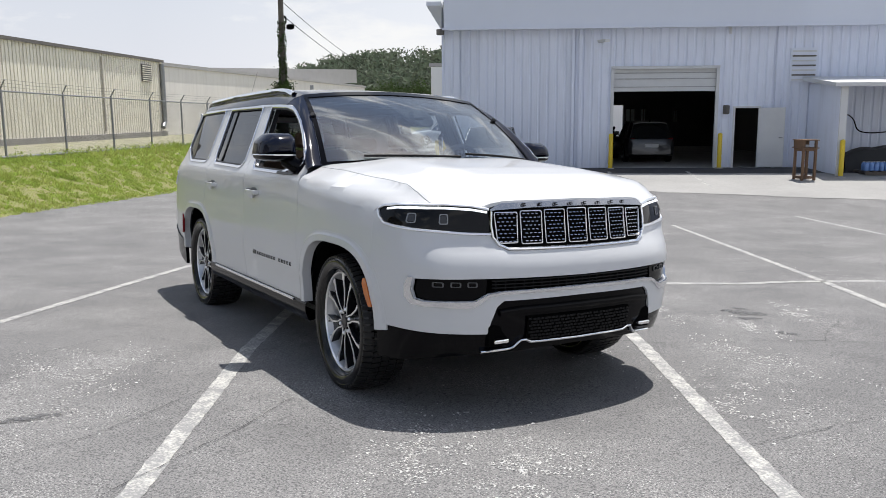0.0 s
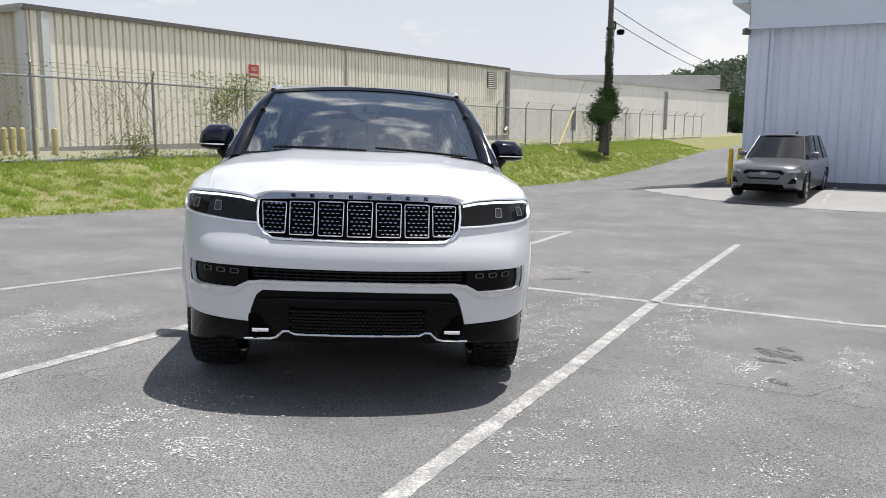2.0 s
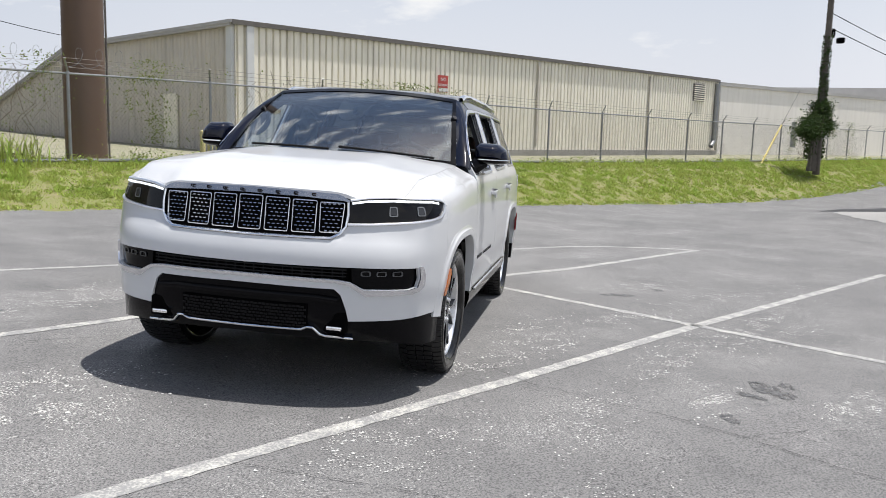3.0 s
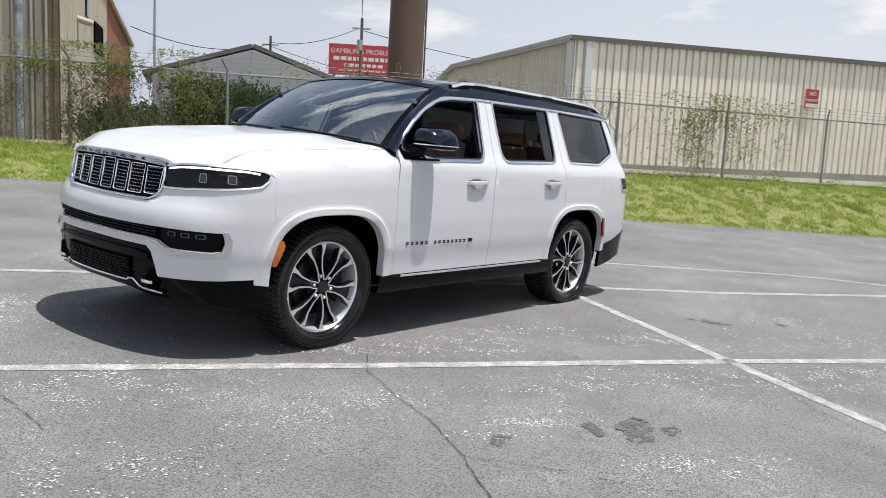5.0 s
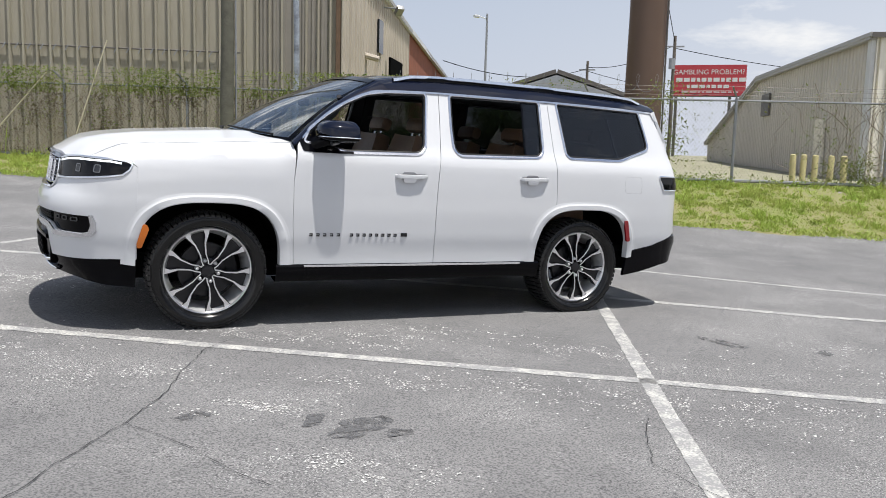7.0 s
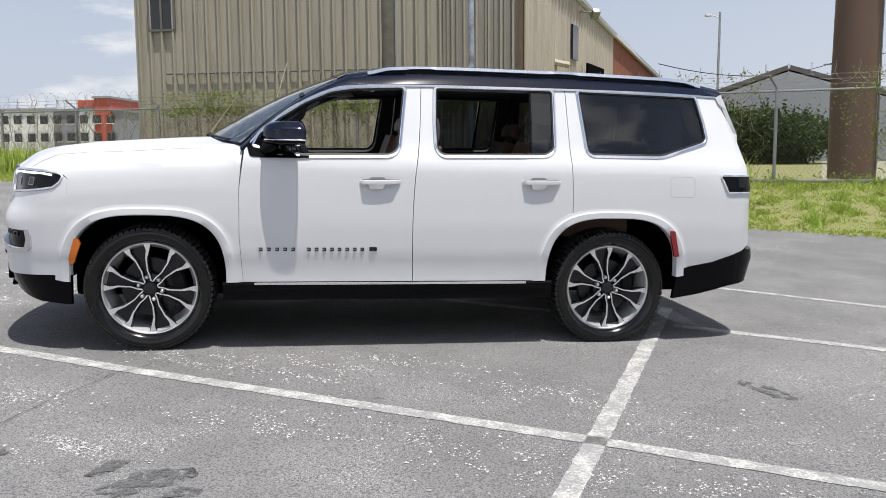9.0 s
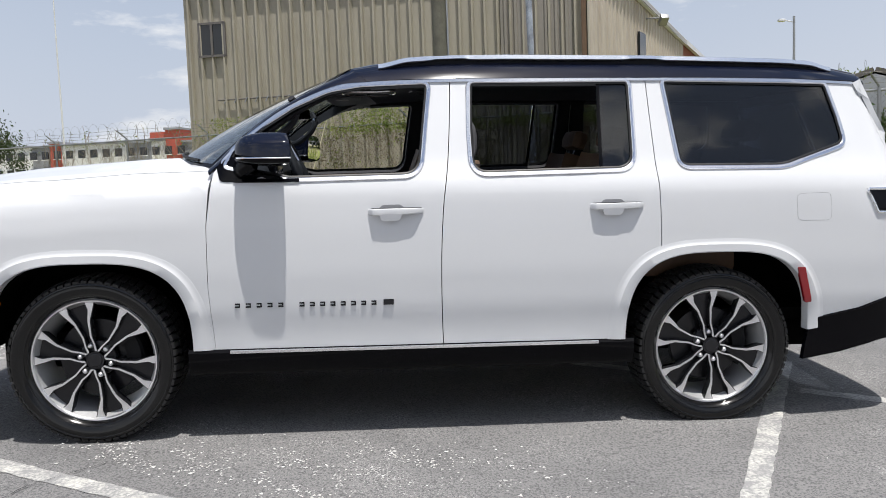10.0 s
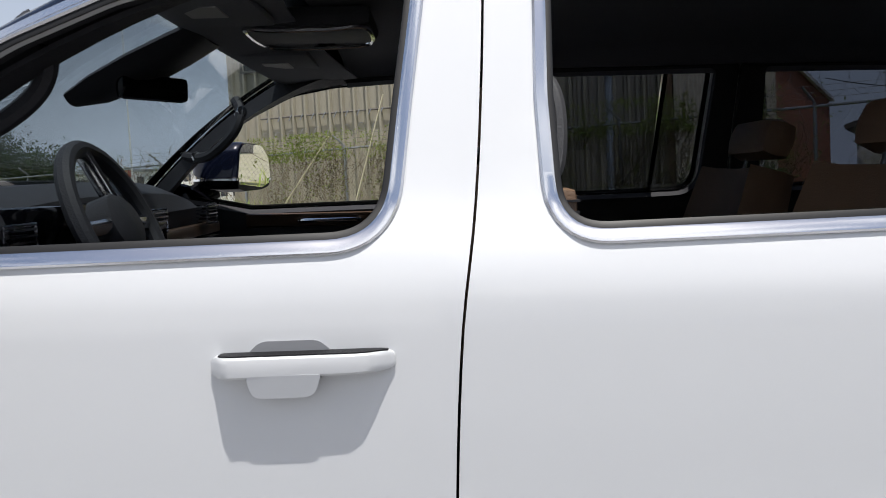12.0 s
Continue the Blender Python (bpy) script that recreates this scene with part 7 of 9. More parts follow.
for k in (0, 1, 2):
    for u0, u1 in zip(posts, posts[1:]):
        a, c = (0.12 + 0.09 * k), (0.09 + 0.065 * k)
        tube(b, [fence_pt(u0 - 0.05 - 0.045 * k, fence_base(u0) + FH + a, c), fence_pt((u0 + u1) / 2 - 0.05 - 0.045 * k, (fence_base(u0) + fence_base(u1)) / 2 + FH + a - 0.02, c), fence_pt(u1 - 0.05 - 0.045 * k, fence_base(u1) + FH + a, c)], 0.004, 3)
tagged(fadd("barbed_wire", b, WIRE), kind="stuff")
# woven wire: two families of slanting strands
b = bmesh.new()
u = FENCE_U0
while u < 50:
    z = fence_base(u)
    for sg in (1, -1):
        p, q = fence_pt(u, z + 0.04, 0.004 * sg), fence_pt(u + sg * FH * 0.75, fence_base(u + sg * FH * 0.75) + FH, 0.004 * sg)
        tube(b, [p, q], 0.0018, 3)
    u += 0.085
tagged(fadd("wire_mesh", b, WIRE), kind="stuff")
# razor coil over the stretch before the tan building
b = bmesh.new()
pts = []
k = 0
uu = -27.0
while uu < 4.0:
    a = k * 2 * math.pi / 14
    pts.append(fence_pt(uu + 0.10 * math.cos(a), fence_base(uu) + FH + 0.33 + 0.20 * math.sin(a) + 0.03 * noise.noise(Vector((uu, 0, 0))), 0.10 + 0.17 * math.cos(a)))
    k += 1
    uu += 0.030
for i in range(0, len(pts) - 1):
    tube(b, [pts[i], pts[i + 1]], 0.0035, 3)
tagged(fadd("razor_coil", b, CONDUIT), kind="stuff")


# ---------------------------------------------------------------- leaves, vines and grass
def leaf_mat(name, col, col2):
    m = mat(name, col, 0.6, var=0.7, scale=1.2, color2=col2, island=0.35, spec=0.3)
    n, l = m.node_tree.nodes, m.node_tree.links
    b = n["Principled BSDF"]
    tr, mx = n.new("ShaderNodeBsdfTranslucent"), n.new("ShaderNodeMixShader")
    l.new(b.inputs["Base Color"].links[0].from_socket, tr.inputs["Color"])
    mx.inputs["Fac"].default_value = 0.42
    l.new(b.outputs[0], mx.inputs[1])
    l.new(tr.outputs[0], mx.inputs[2])
    l.new(mx.outputs[0], n["Material Output"].inputs["Surface"])
    return m


LEAF = leaf_mat("vine_leaf", (0.15, 0.20, 0.045), (0.30, 0.32, 0.11))
DRY = leaf_mat("dry_vine", (0.20, 0.17, 0.12), (0.12, 0.095, 0.06))
TREELEAF = leaf_mat("tree_leaf", (0.030, 0.055, 0.016), (0.06, 0.085, 0.025))
# paler and greyer than the near trees: distance haze mixed into the leaf colour
HAZED_LEAF = leaf_mat("hazed_hill_leaf", (0.10, 0.13, 0.085), (0.14, 0.16, 0.11))
BUSHLEAF = leaf_mat("bush_leaf", (0.035, 0.065, 0.016), (0.065, 0.095, 0.028))
BLADE = leaf_mat("grass_blade", (0.31, 0.42, 0.075), (0.46, 0.47, 0.16))
WEED = leaf_mat("weed_leaf", (0.24, 0.34, 0.06), (0.33, 0.36, 0.10))
VINEWOOD = mat("vine_wood", (0.22, 0.18, 0.13), 0.9, var=0.4, scale=6)


def leaves(V, Fc, p, size, r):
    """Adds one folded leaf at p to vertex and face lists."""
    a = Vector((r.gauss(0, 1), r.gauss(0, 1), r.gauss(0, 1))).normalized()
    c = a.cross(Vector((r.gauss(0, 1), r.gauss(0, 1), r.gauss(0, 1)))).normalized()
    n = a.cross(c) * 0.25
    s = size * r.uniform(0.6, 1.3)
    o = len(V)
    V += [p - a * s, p + c * s * 0.45 - n * s, p + a * s, p - c * s * 0.45 - n * s]
    Fc += [(o, o + 1, o + 2), (o, o + 2, o + 3)]


def from_lists(name, V, Fc, m, label, category, kind="stuff", parent=None, inv=None):
    me = bpy.data.meshes.new(name)
    me.from_pydata([tuple(v) for v in V] if inv is None else [tuple(inv @ v) for v in V], [], Fc)
    me.materials.append(m)
    ob = new(name, me)
    if parent:
        ob.parent = parent
        return ob
    return tagged(ob, label, category, kind=kind)


r_v = random.Random(11)


def vine_density(u, h):
    """How thick the climbers grow at a place of the fence; h: 0 at its foot, 1 at its top rail."""
    d = 0.0
    d += step01(-0.6, -2.6, u) * step01(-15.0, -12.0, u) * (1.1 * (0.55 + 0.9 * noise.noise(Vector((u * 0.55, 0, 6)))) if h > 0.92 else 0.40)
    d += 0.03 * step01(-12, -15, u)
    d += 0.62 * math.exp(-((u - 11.4) / 0.95) ** 2) * (0.25 + 0.75 * h)
    d += 0.22 * math.exp(-((u - 13.4) / 0.8) ** 2) * (0.5 + 0.5 * h)
    d += 1.0 * math.exp(-((u - 8.35) / 0.42) ** 2) * max(0.0, 1.0 - 1.9 * h)
    d += 0.10 * math.exp(-((u - 7.5) / 0.5) ** 2) * (1.0 - 0.5 * h)
    d += 0.12 * math.exp(-((u - 1.2) / 0.9) ** 2) * (0.1 + h ** 3)
    d += 0.3 * math.exp(-((u - 4.0) / 0.4) ** 2) * (1.0 if h > 0.95 else 0.3)
    d += 0.04 * math.exp(-((u - 4.5) / 1.2) ** 2)
    d += 0.5 * math.exp(-((u + 3.5) / 1.5) ** 2)
    for c in (39.5, 41.5, 45, 48):
        d += 0.6 * math.exp(-((u - c) / 0.5) ** 2) * h
    if h < 0.15:
        d += 0.16
    return d


V, Fc, V2, F2 = [], [], [], []
tries = 0
while len(Fc) < 90000 and tries < 420000:
    tries += 1
    u = r_v.uniform(FENCE_U0, 50) if r_v.random() < 0.35 else r_v.uniform(-20, 14)
    h = min(1.22, r_v.random() ** 0.8 * 1.22)
    patch = 0.5 + 0.9 * noise.noise(Vector((u * 1.3, h * 2.4, 5))) + 0.5 * noise.noise(Vector((u * 5, h * 7, 1))) + 0.7 * noise.noise(Vector((u * 6.5, h * 1.1, 8)))
    if r_v.random() > vine_density(u, h) * patch * (0.5 if h > 1.02 else 1.0):
        continue
    z = fence_base(u) + h * FH
    p = fence_pt(u, z, r_v.gauss(0.03, 0.05 + (0.09 if h > 0.9 else 0)))
    if u < -2.0 and h < 0.88 and r_v.random() < 0.84:
        leaves(V2, F2, p, 0.026, r_v)
    else:
        leaves(V, Fc, p, 0.034, r_v)
from_lists("climbing_vines", V, Fc, LEAF, "green climbing vines growing through a chain-link fence", "vine")
from_lists("dry_vines", V2, F2, DRY, "dry brown vine leaves tangled in a chain-link fence", "vine")
b = bmesh.new()
for i in range(330):
    u = r_v.uniform(-21, -1) if i < 270 else r_v.choice((1.2, 7.5, 8.4, 11.5, 41)) + r_v.gauss(0, 0.35)
    z = fence_base(u)
    pts = [fence_pt(u, z, 0.02)]
    for k in range(9):
        u += r_v.gauss(0, 0.16)
        z += r_v.uniform(0.12, 0.32)
        pts.append(fence_pt(u, z, r_v.gauss(0.02, 0.05)))
    tube(b, pts, r_v.uniform(0.003, 0.008), 3)
tagged(part("vine_stems", b, VINEWOOD), "thin woody vine stems climbing a fence", "vine", kind="stuff")

# grass over the verge: tufts of blades, thin over bare earth, longer at the fence
r_g = random.Random(3)
V, Fc = [], []
n_blades = 0
while n_blades < 460000:
    far = r_g.random() < 0.28
    u = r_g.uniform(20, 56) if far else r_g.uniform(-23, 20)
    v = GRASS_V - r_g.random() ** 0.9 * (GRASS_V - FENCE_V + 0.6) + 0.08 * r_g.gauss(0, 1)
    p2 = E_DIR * u + V_DIR * v
    tuft = noise.noise(Vector((p2.x * 2.6, p2.y * 2.6, 2))) + 0.6 * noise.noise(Vector((p2.x * 6.5, p2.y * 6.5, 4)))
    bare = noise.noise(Vector((p2.x * 0.45, p2.y * 0.45, 7))) + 0.35 * noise.noise(Vector((p2.x * 1.8, p2.y * 1.8, 1)))
    if bare > 0.42 and r_g.random() < 0.85:
        continue
    if u > -1.5 and v < FENCE_V + 0.42 + 0.35 * tuft and r_g.random() < 0.8:
        continue
    edge = min(1.0, max(0.0, (GRASS_V - v) / 0.6))
    lush = min(1.0, max(0.42, 0.65 + 0.8 * tuft)) * (0.55 + 0.45 * edge)
    long = 1.0 + 1.4 * max(0.0, tuft) + (0.9 if v < FENCE_V + 0.55 else 0.0)
    p = on_ground(p2.x, p2.y, 0.02)
    for k in range(3):
        h = r_g.uniform(0.035, 0.10) * long * lush * (1.25 if far else 1.0)
        a = r_g.uniform(0, 6.283)
        w = r_g.uniform(0.008, 0.017) * (1.7 if far else 1.0)
        lean = r_g.uniform(0.2, 1.1) * h
        b_ = r_g.uniform(0, 6.283)
        q = p + Vector((r_g.uniform(-0.03, 0.03), r_g.uniform(-0.03, 0.03), 0))
        o = len(V)
        V += [q + Vector((math.cos(a) * w, math.sin(a) * w, 0)), q - Vector((math.cos(a) * w, math.sin(a) * w, 0)), q + Vector((math.cos(b_) * lean, math.sin(b_) * lean, h))]
        Fc.append((o, o + 1, o + 2))
        n_blades += 1
from_lists("grass", V, Fc, BLADE, "sunlit green grass on a sloping verge", "grass")
V, Fc = [], []
for i in range(5200):
    c = r_g.choice((-17.5, -18.5, -19.5, -20.8, -22, -2.2, 0.6, -14))
    u, v = c + r_g.gauss(0, 0.6), FENCE_V + r_g.gauss(-0.5 if c > -5 else 0.9, 0.5)
    p2 = E_DIR * u + V_DIR * v
    p = on_ground(p2.x, p2.y)
    h = r_g.uniform(0.3, 0.95) * (1.0 if c < -5 else 0.8)
    a = r_g.uniform(0, 6.283)
    d = Vector((math.cos(a), math.sin(a), 0))
    s = Vector((-d.y, d.x, 0)) * 0.011
    bend = r_g.uniform(0.05, 0.35)
    o = len(V)
    V += [p + s, p - s, p + d * bend * 0.4 + Vector((0, 0, h * 0.65)) + s, p + d * bend * 0.4 + Vector((0, 0, h * 0.65)) - s, p + d * bend + Vector((0, 0, h))]
    Fc += [(o, o + 1, o + 3), (o, o + 3, o + 2), (o + 2, o + 3, o + 4)]
from_lists("tall_grass", V, Fc, BLADE, "tall pale green grass clumps beside a fence", "grass")


# broad-leaved weeds in low mounds on the verge and along the fence's foot
V, Fc = [], []
for i in range(260):
    foot = i < 150
    u = r_g.uniform(-22, 34)
    v = FENCE_V + (abs(r_g.gauss(0, 0.25)) if foot else r_g.uniform(0.3, 3.0))
    size = r_g.uniform(0.10, 0.34) * (1.0 if foot else 0.6)
    c = uv_ground(u, v)
    for k in range(int(240 * size + 30)):
        g = Vector((r_g.gauss(0, 1), r_g.gauss(0, 1), abs(r_g.gauss(0, 0.7)))) * size * 0.55
        leaves(V, Fc, c + g + Vector((0, 0, 0.03)), 0.035, r_g)
from_lists("weeds", V, Fc, WEED, "low broad-leaved weeds along a fence", "weeds")
# stones and scraps of bare rubble near the fence
V, Fc = [], []
for i in range(420):
    u, v = r_g.uniform(-4, 26), FENCE_V + abs(r_g.gauss(0.15, 0.45))
    c, q = uv_ground(u, v, 0.03), r_g.uniform(0.015, 0.06)
    o = len(V)
    V += [c + Vector((q * r_g.uniform(0.6, 1.3) * dx, q * r_g.uniform(0.6, 1.3) * dy, q * r_g.uniform(0.4, 0.8) * dz)) for dx, dy, dz in ((1, 0, 0), (0, 1, 0), (-1, 0, 0), (0, -1, 0), (0, 0, 1))]
    Fc += [(o, o + 1, o + 4), (o + 1, o + 2, o + 4), (o + 2, o + 3, o + 4), (o + 3, o, o + 4)]
from_lists("rubble", V, Fc, CONCRETE, "small pale stones on bare earth by a fence", "stones")


# ---------------------------------------------------------------- trees and bushes
def tree(name, x, y, z, h, crown_r, m, seed, label, category="tree", trunk_r=0.16, n=2600, leaf=0.16, low=0.35):
    r = random.Random(seed)
    root = thing(name, pose(x, y, z), label, category)
    b = bmesh.new()
    top = Vector((r.gauss(0, 0.25), r.gauss(0, 0.25), h * 0.75))
    tube(b, [Vector((0, 0, -0.2)), top * 0.35 + Vector((r.gauss(0, 0.1), 0, 0)), top * 0.7, top], trunk_r, 7, radii=[trunk_r * 1.25, trunk_r, trunk_r * 0.6, trunk_r * 0.25])
    tips = []
    for i in range(11):
        s = top * r.uniform(low, 0.95)
        a = r.uniform(0, 6.283)
        L = crown_r * r.uniform(0.5, 0.95)
        e = s + Vector((math.cos(a) * L, math.sin(a) * L, r.uniform(0.1, 0.5) * L))
        tube(b, [s, s.lerp(e, 0.5) + Vector((0, 0, 0.12 * L)), e], 0.05, 5, radii=[trunk_r * 0.4, trunk_r * 0.22, trunk_r * 0.08])
        tips += [e, s.lerp(e, 0.6)]
    part("trunk", clean(b), BARK, root)
    V, Fc = [], []
    tips.append(top + Vector((0, 0, h * 0.12)))
    for i in range(n):
        c = r.choice(tips)
        p = c + Vector((r.gauss(0, 1), r.gauss(0, 1), r.gauss(0, 0.75))) * crown_r * 0.21
        leaves(V, Fc, p, leaf, r)
    from_lists("crown", V, Fc, m, "", "", parent=root)
    return root


def polar(cx, cy, heading, dist):
    return cx + dist * math.cos(radians(heading)), cy + dist * math.sin(radians(heading))


# trees beyond the fence on the left of the tan building
for i, (hd, dist, h) in enumerate(((-65.0, 62, 6.6), (-63.0, 60, 8.2), (-60.5, 63, 8.6), (-58, 66, 8.0), (-67.2, 72, 4.6))):
    x, y = polar(0, 3.5, hd, dist)
    tree("tree", x, y, -0.2, h, h * 0.42, TREELEAF, 40 + i, "dark green broadleaf tree standing beyond the fence", n=7000, leaf=0.115, low=0.15)
# dark bushes well behind the fence beside the steel pole, and one at the fence
for i, (hd, dist, h, rr) in enumerate(((-119.2, 45, 2.3, 2.3), (-121.0, 46, 2.5, 2.4), (-122.7, 45, 2.2, 2.2))):
    x, y = polar(0.88, 6.88, hd, dist)
    tree("bush", x, y, ground_z(x, y), h, rr, BUSHLEAF, 70 + i, "dense dark green bush on open land", "bush", 0.05, 9000, 0.12, 0.05)
p = uv_ground(-3.4, -16.6)
tree("bush", p.x, p.y, p.z, 1.3, 1.1, BUSHLEAF, 74, "low dark green bush behind the fence", "bush", 0.05, 5000, 0.07, 0.05)

# wooded hill in the distance
def wooded_hill():
    r = random.Random(9)
    V, Fc = [], []
    for i in range(420):
        hd = r.uniform(138, 164)
        dist = r.uniform(150, 235)
        ridge = table(hd, (138, 148, 150.8, 155, 157.2, 159.4, 160.6, 162, 164), (21, 21.5, 21, 19.3, 17.4, 14.4, 13, 10, 6))
        x, y = polar(6, -2, hd, dist)
        zc = ridge * (dist - 120) / 115 * 0.86
        for k in range(150):
            g = Vector((r.gauss(0, 1), r.gauss(0, 1), r.gauss(0, 0.9)))
            if g.length > 0.1:
                g = g.normalized() * r.uniform(0.6, 1.0)
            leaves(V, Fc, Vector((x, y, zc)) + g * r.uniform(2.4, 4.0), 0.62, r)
    return from_lists("wooded_hill", V, Fc, HAZED_LEAF, "dark green wooded hill in the far distance", "woods")


wooded_hill()
b = bmesh.new()
loft(b, [[Vector((*polar(6, -2, hd, dist), table(hd, (132, 148, 152.5, 158, 166), (17, 17, 15.5, 9, 1)) * (dist - 120) / 115 * 0.86 - 1)) for hd in np.linspace(132, 166, 30)] for dist in (120, 150, 190, 240, 300)])
tagged(part("hill_ground", clean(b), TREELEAF, smooth=60), "dark hillside under the far woods", "hill", kind="structure")
for i, (hd, dist, h) in enumerate(((153.6, 118, 7.0), (152.6, 116, 6.2), (151.0, 121, 7.4), (154.6, 126, 6.4))):
    x, y = polar(6, -2, hd, dist)
    tree("tree", x, y, -0.3, h, h * 0.4, BUSHLEAF, 90 + i, "green tree before a wooded hill", n=2600, leaf=0.2, low=0.15)


# ---------------------------------------------------------------- poles, lamps and wires
def pole_thing(name, x, y, z0, z1, r0, r1, m, label, category="pole", sides=14):
    root = thing(name, pose(x, y, z0), label, category)
    b = bmesh.new()
    n = 7
    tube(b, [Vector((0.02 * math.sin(k * 2), 0, (z1 - z0) * k / (n - 1) - (0.3 if k == 0 else 0))) for k in range(n)], r0, sides, radii=[r0 + (r1 - r0) * k / (n - 1) for k in range(n)])
    part("shaft", clean(b), m, root)
    return root


RUSTPOLE = mat("brown_steel", (0.125, 0.078, 0.055), 0.5, 0.2, var=0.4, scale=0.7, fine=0.15, color2=(0.09, 0.055, 0.035))
bp = pole_thing("steel_column", -11.7, -10.4, 0.45, 13.5, 0.485, 0.455, RUSTPOLE, "thick brown painted steel sign column", "column", 32)
b = bmesh.new()
tube(b, [Vector((-0.31, 0.41, 0)), Vector((-0.31, 0.41, 12.5))], 0.025, 6)
part("conduit", b, EAVE, bp)
for z in (6.05, 7.6, 9.2):
    b = bmesh.new()
    tube(b, [Vector((-0.2, 0.5, z)), Vector((-0.35, 0.85, z)), Vector((-0.35, 0.85, z - 0.55))], 0.035, 6)
    tube(b, [Vector((-0.2, 0.5, z - 0.12)), Vector((-0.35, 0.85, z - 0.12))], 0.025, 6)
    part("ladder_bracket", b, EAVE, bp)
ip = pole_thing("utility_pole", -36.6, 12.7, 0.2, 13.0, 0.17, 0.12, BARK, "wooden utility pole overgrown with ivy", "utility pole")
r_i = random.Random(21)
V, Fc = [], []
LUMPS = ((-1.75, 1.95, 0.5), (-1.3, 2.2, 0.5), (-0.75, 2.4, 0.5), (0.0, 2.7, 0.45), (0.62, 2.15, 0.5), (-0.1, 3.1, 0.36), (0.25, 2.3, 0.45), (-1.0, 1.8, 0.45))
for i in range(8600):
    if i < 6400:
        along, cz_, rad = r_i.choice(LUMPS)
        q = E_DIR * (along + r_i.gauss(0, 0.55) * rad) + V_DIR * r_i.gauss(0, 0.25) + Vector((0, 0, cz_ + r_i.gauss(0, 0.40) * rad - abs(r_i.gauss(0, 0.12))))
    elif i < 7600:
        h = 3.0 + 3.4 * r_i.random() ** 1.8
        a = r_i.uniform(0, 6.283)
        q = Vector((math.cos(a) * 0.2 + 0.06 * math.sin(h * 5), math.sin(a) * 0.2, h))
    else:
        along = r_i.choice((-1.5, -1.25, -0.95, -0.6, 0.3, 0.55))
        q = E_DIR * (along + r_i.gauss(0, 0.05)) + V_DIR * r_i.gauss(0, 0.06) + Vector((0, 0, r_i.uniform(0.5, 2.2)))
    leaves(V, Fc, q, 0.07, r_i)
from_lists("ivy", V, Fc, BUSHLEAF, "", "", parent=ip)
for along, rad in ((-0.92, 0.10), (-0.68, 0.15), (-0.40, 0.11), (-0.20, 0.07)):
    b = bmesh.new()
    tube(b, [E_DIR * (along + 0.05 * math.sin(3 * k + along * 9)) + Vector((0, 0, 0.5 * k - 0.1)) for k in range(6)], rad, 7, radii=[rad * 1.3, rad, rad * 0.85, rad * 0.9, rad * 0.8, rad * 0.4])
    part("ivy_stem", clean(b), BARK, ip)
guard = thing("guy_guard", pose(-36.3, 9.99, 0.25), "pale yellow plastic guard round a slanting guy wire", "guy wire")
b = bmesh.new()
tube(b, [Vector((0, 0, 0)), Vector((-1.79, 1.23, 2.05))], 0.045, 8)
part("sleeve", clean(b), mat("pale_yellow_plastic", (0.62, 0.50, 0.14), 0.5, var=0.2, scale=4), guard)
b = bmesh.new()
tube(b, [Vector((0.09, -0.06, -0.1)), Vector((-3.4, 2.34, 3.89))], 0.008, 4)
part("wire", b, WIRE, guard)
b = bmesh.new()
tube(b, [Vector((0.0, 0, 6.85)), Vector((-0.3, 0.25, 6.62))], 0.03, 5)
spin(b, [(0.18, -0.04), (0.23, -0.04), (0.23, 0.04), (0.18, 0.04)], 14, centre=(-0.42, 0.34, 6.55))
part("cable_loop", clean(b), DARK, ip)
b = bmesh.new()
box(b, -0.98, -0.55, 0.62, 0.95, 6.12, 6.38, bevel=0.06)
part("splice_case", clean(b), DARK, ip)
gp = pole_thing("utility_pole", -1.43, -12.54, 0.7, 10.0, 0.16, 0.13, mat("green_grey_wood", (0.13, 0.125, 0.095), 0.85, var=0.7, scale=4, fine=0.4, fine_scale=40, bump=0.5, bump_scale=50), "weathered grey-green wooden utility pole", "utility pole")
b = bmesh.new()
tube(b, [Vector((-0.18, 0.06, 0.9)), Vector((-0.17, 0.05, 9))], 0.022, 6)
part("conduit", b, CONDUIT, gp)
b = bmesh.new()
tube(b, [Vector((-0.30, 0.12, -0.1)), Vector((-0.30, 0.12, 0.85))], 0.12, 10)
part("junction_pedestal", clean(b), mat("pale_green_plastic", (0.36, 0.42, 0.37), 0.6, var=0.2, scale=6), gp, "pale green cable pedestal")
pole_thing("conduit_mast", -4.17, -16.41, 0.6, 9.0, 0.085, 0.085, mat("blue_white_pipe", (0.45, 0.5, 0.58), 0.5, 0.2, var=0.8, scale=2.5, fine=0.4, color2=(0.12, 0.13, 0.15)), "pale blue-white steel conduit mast", "pole", 10)
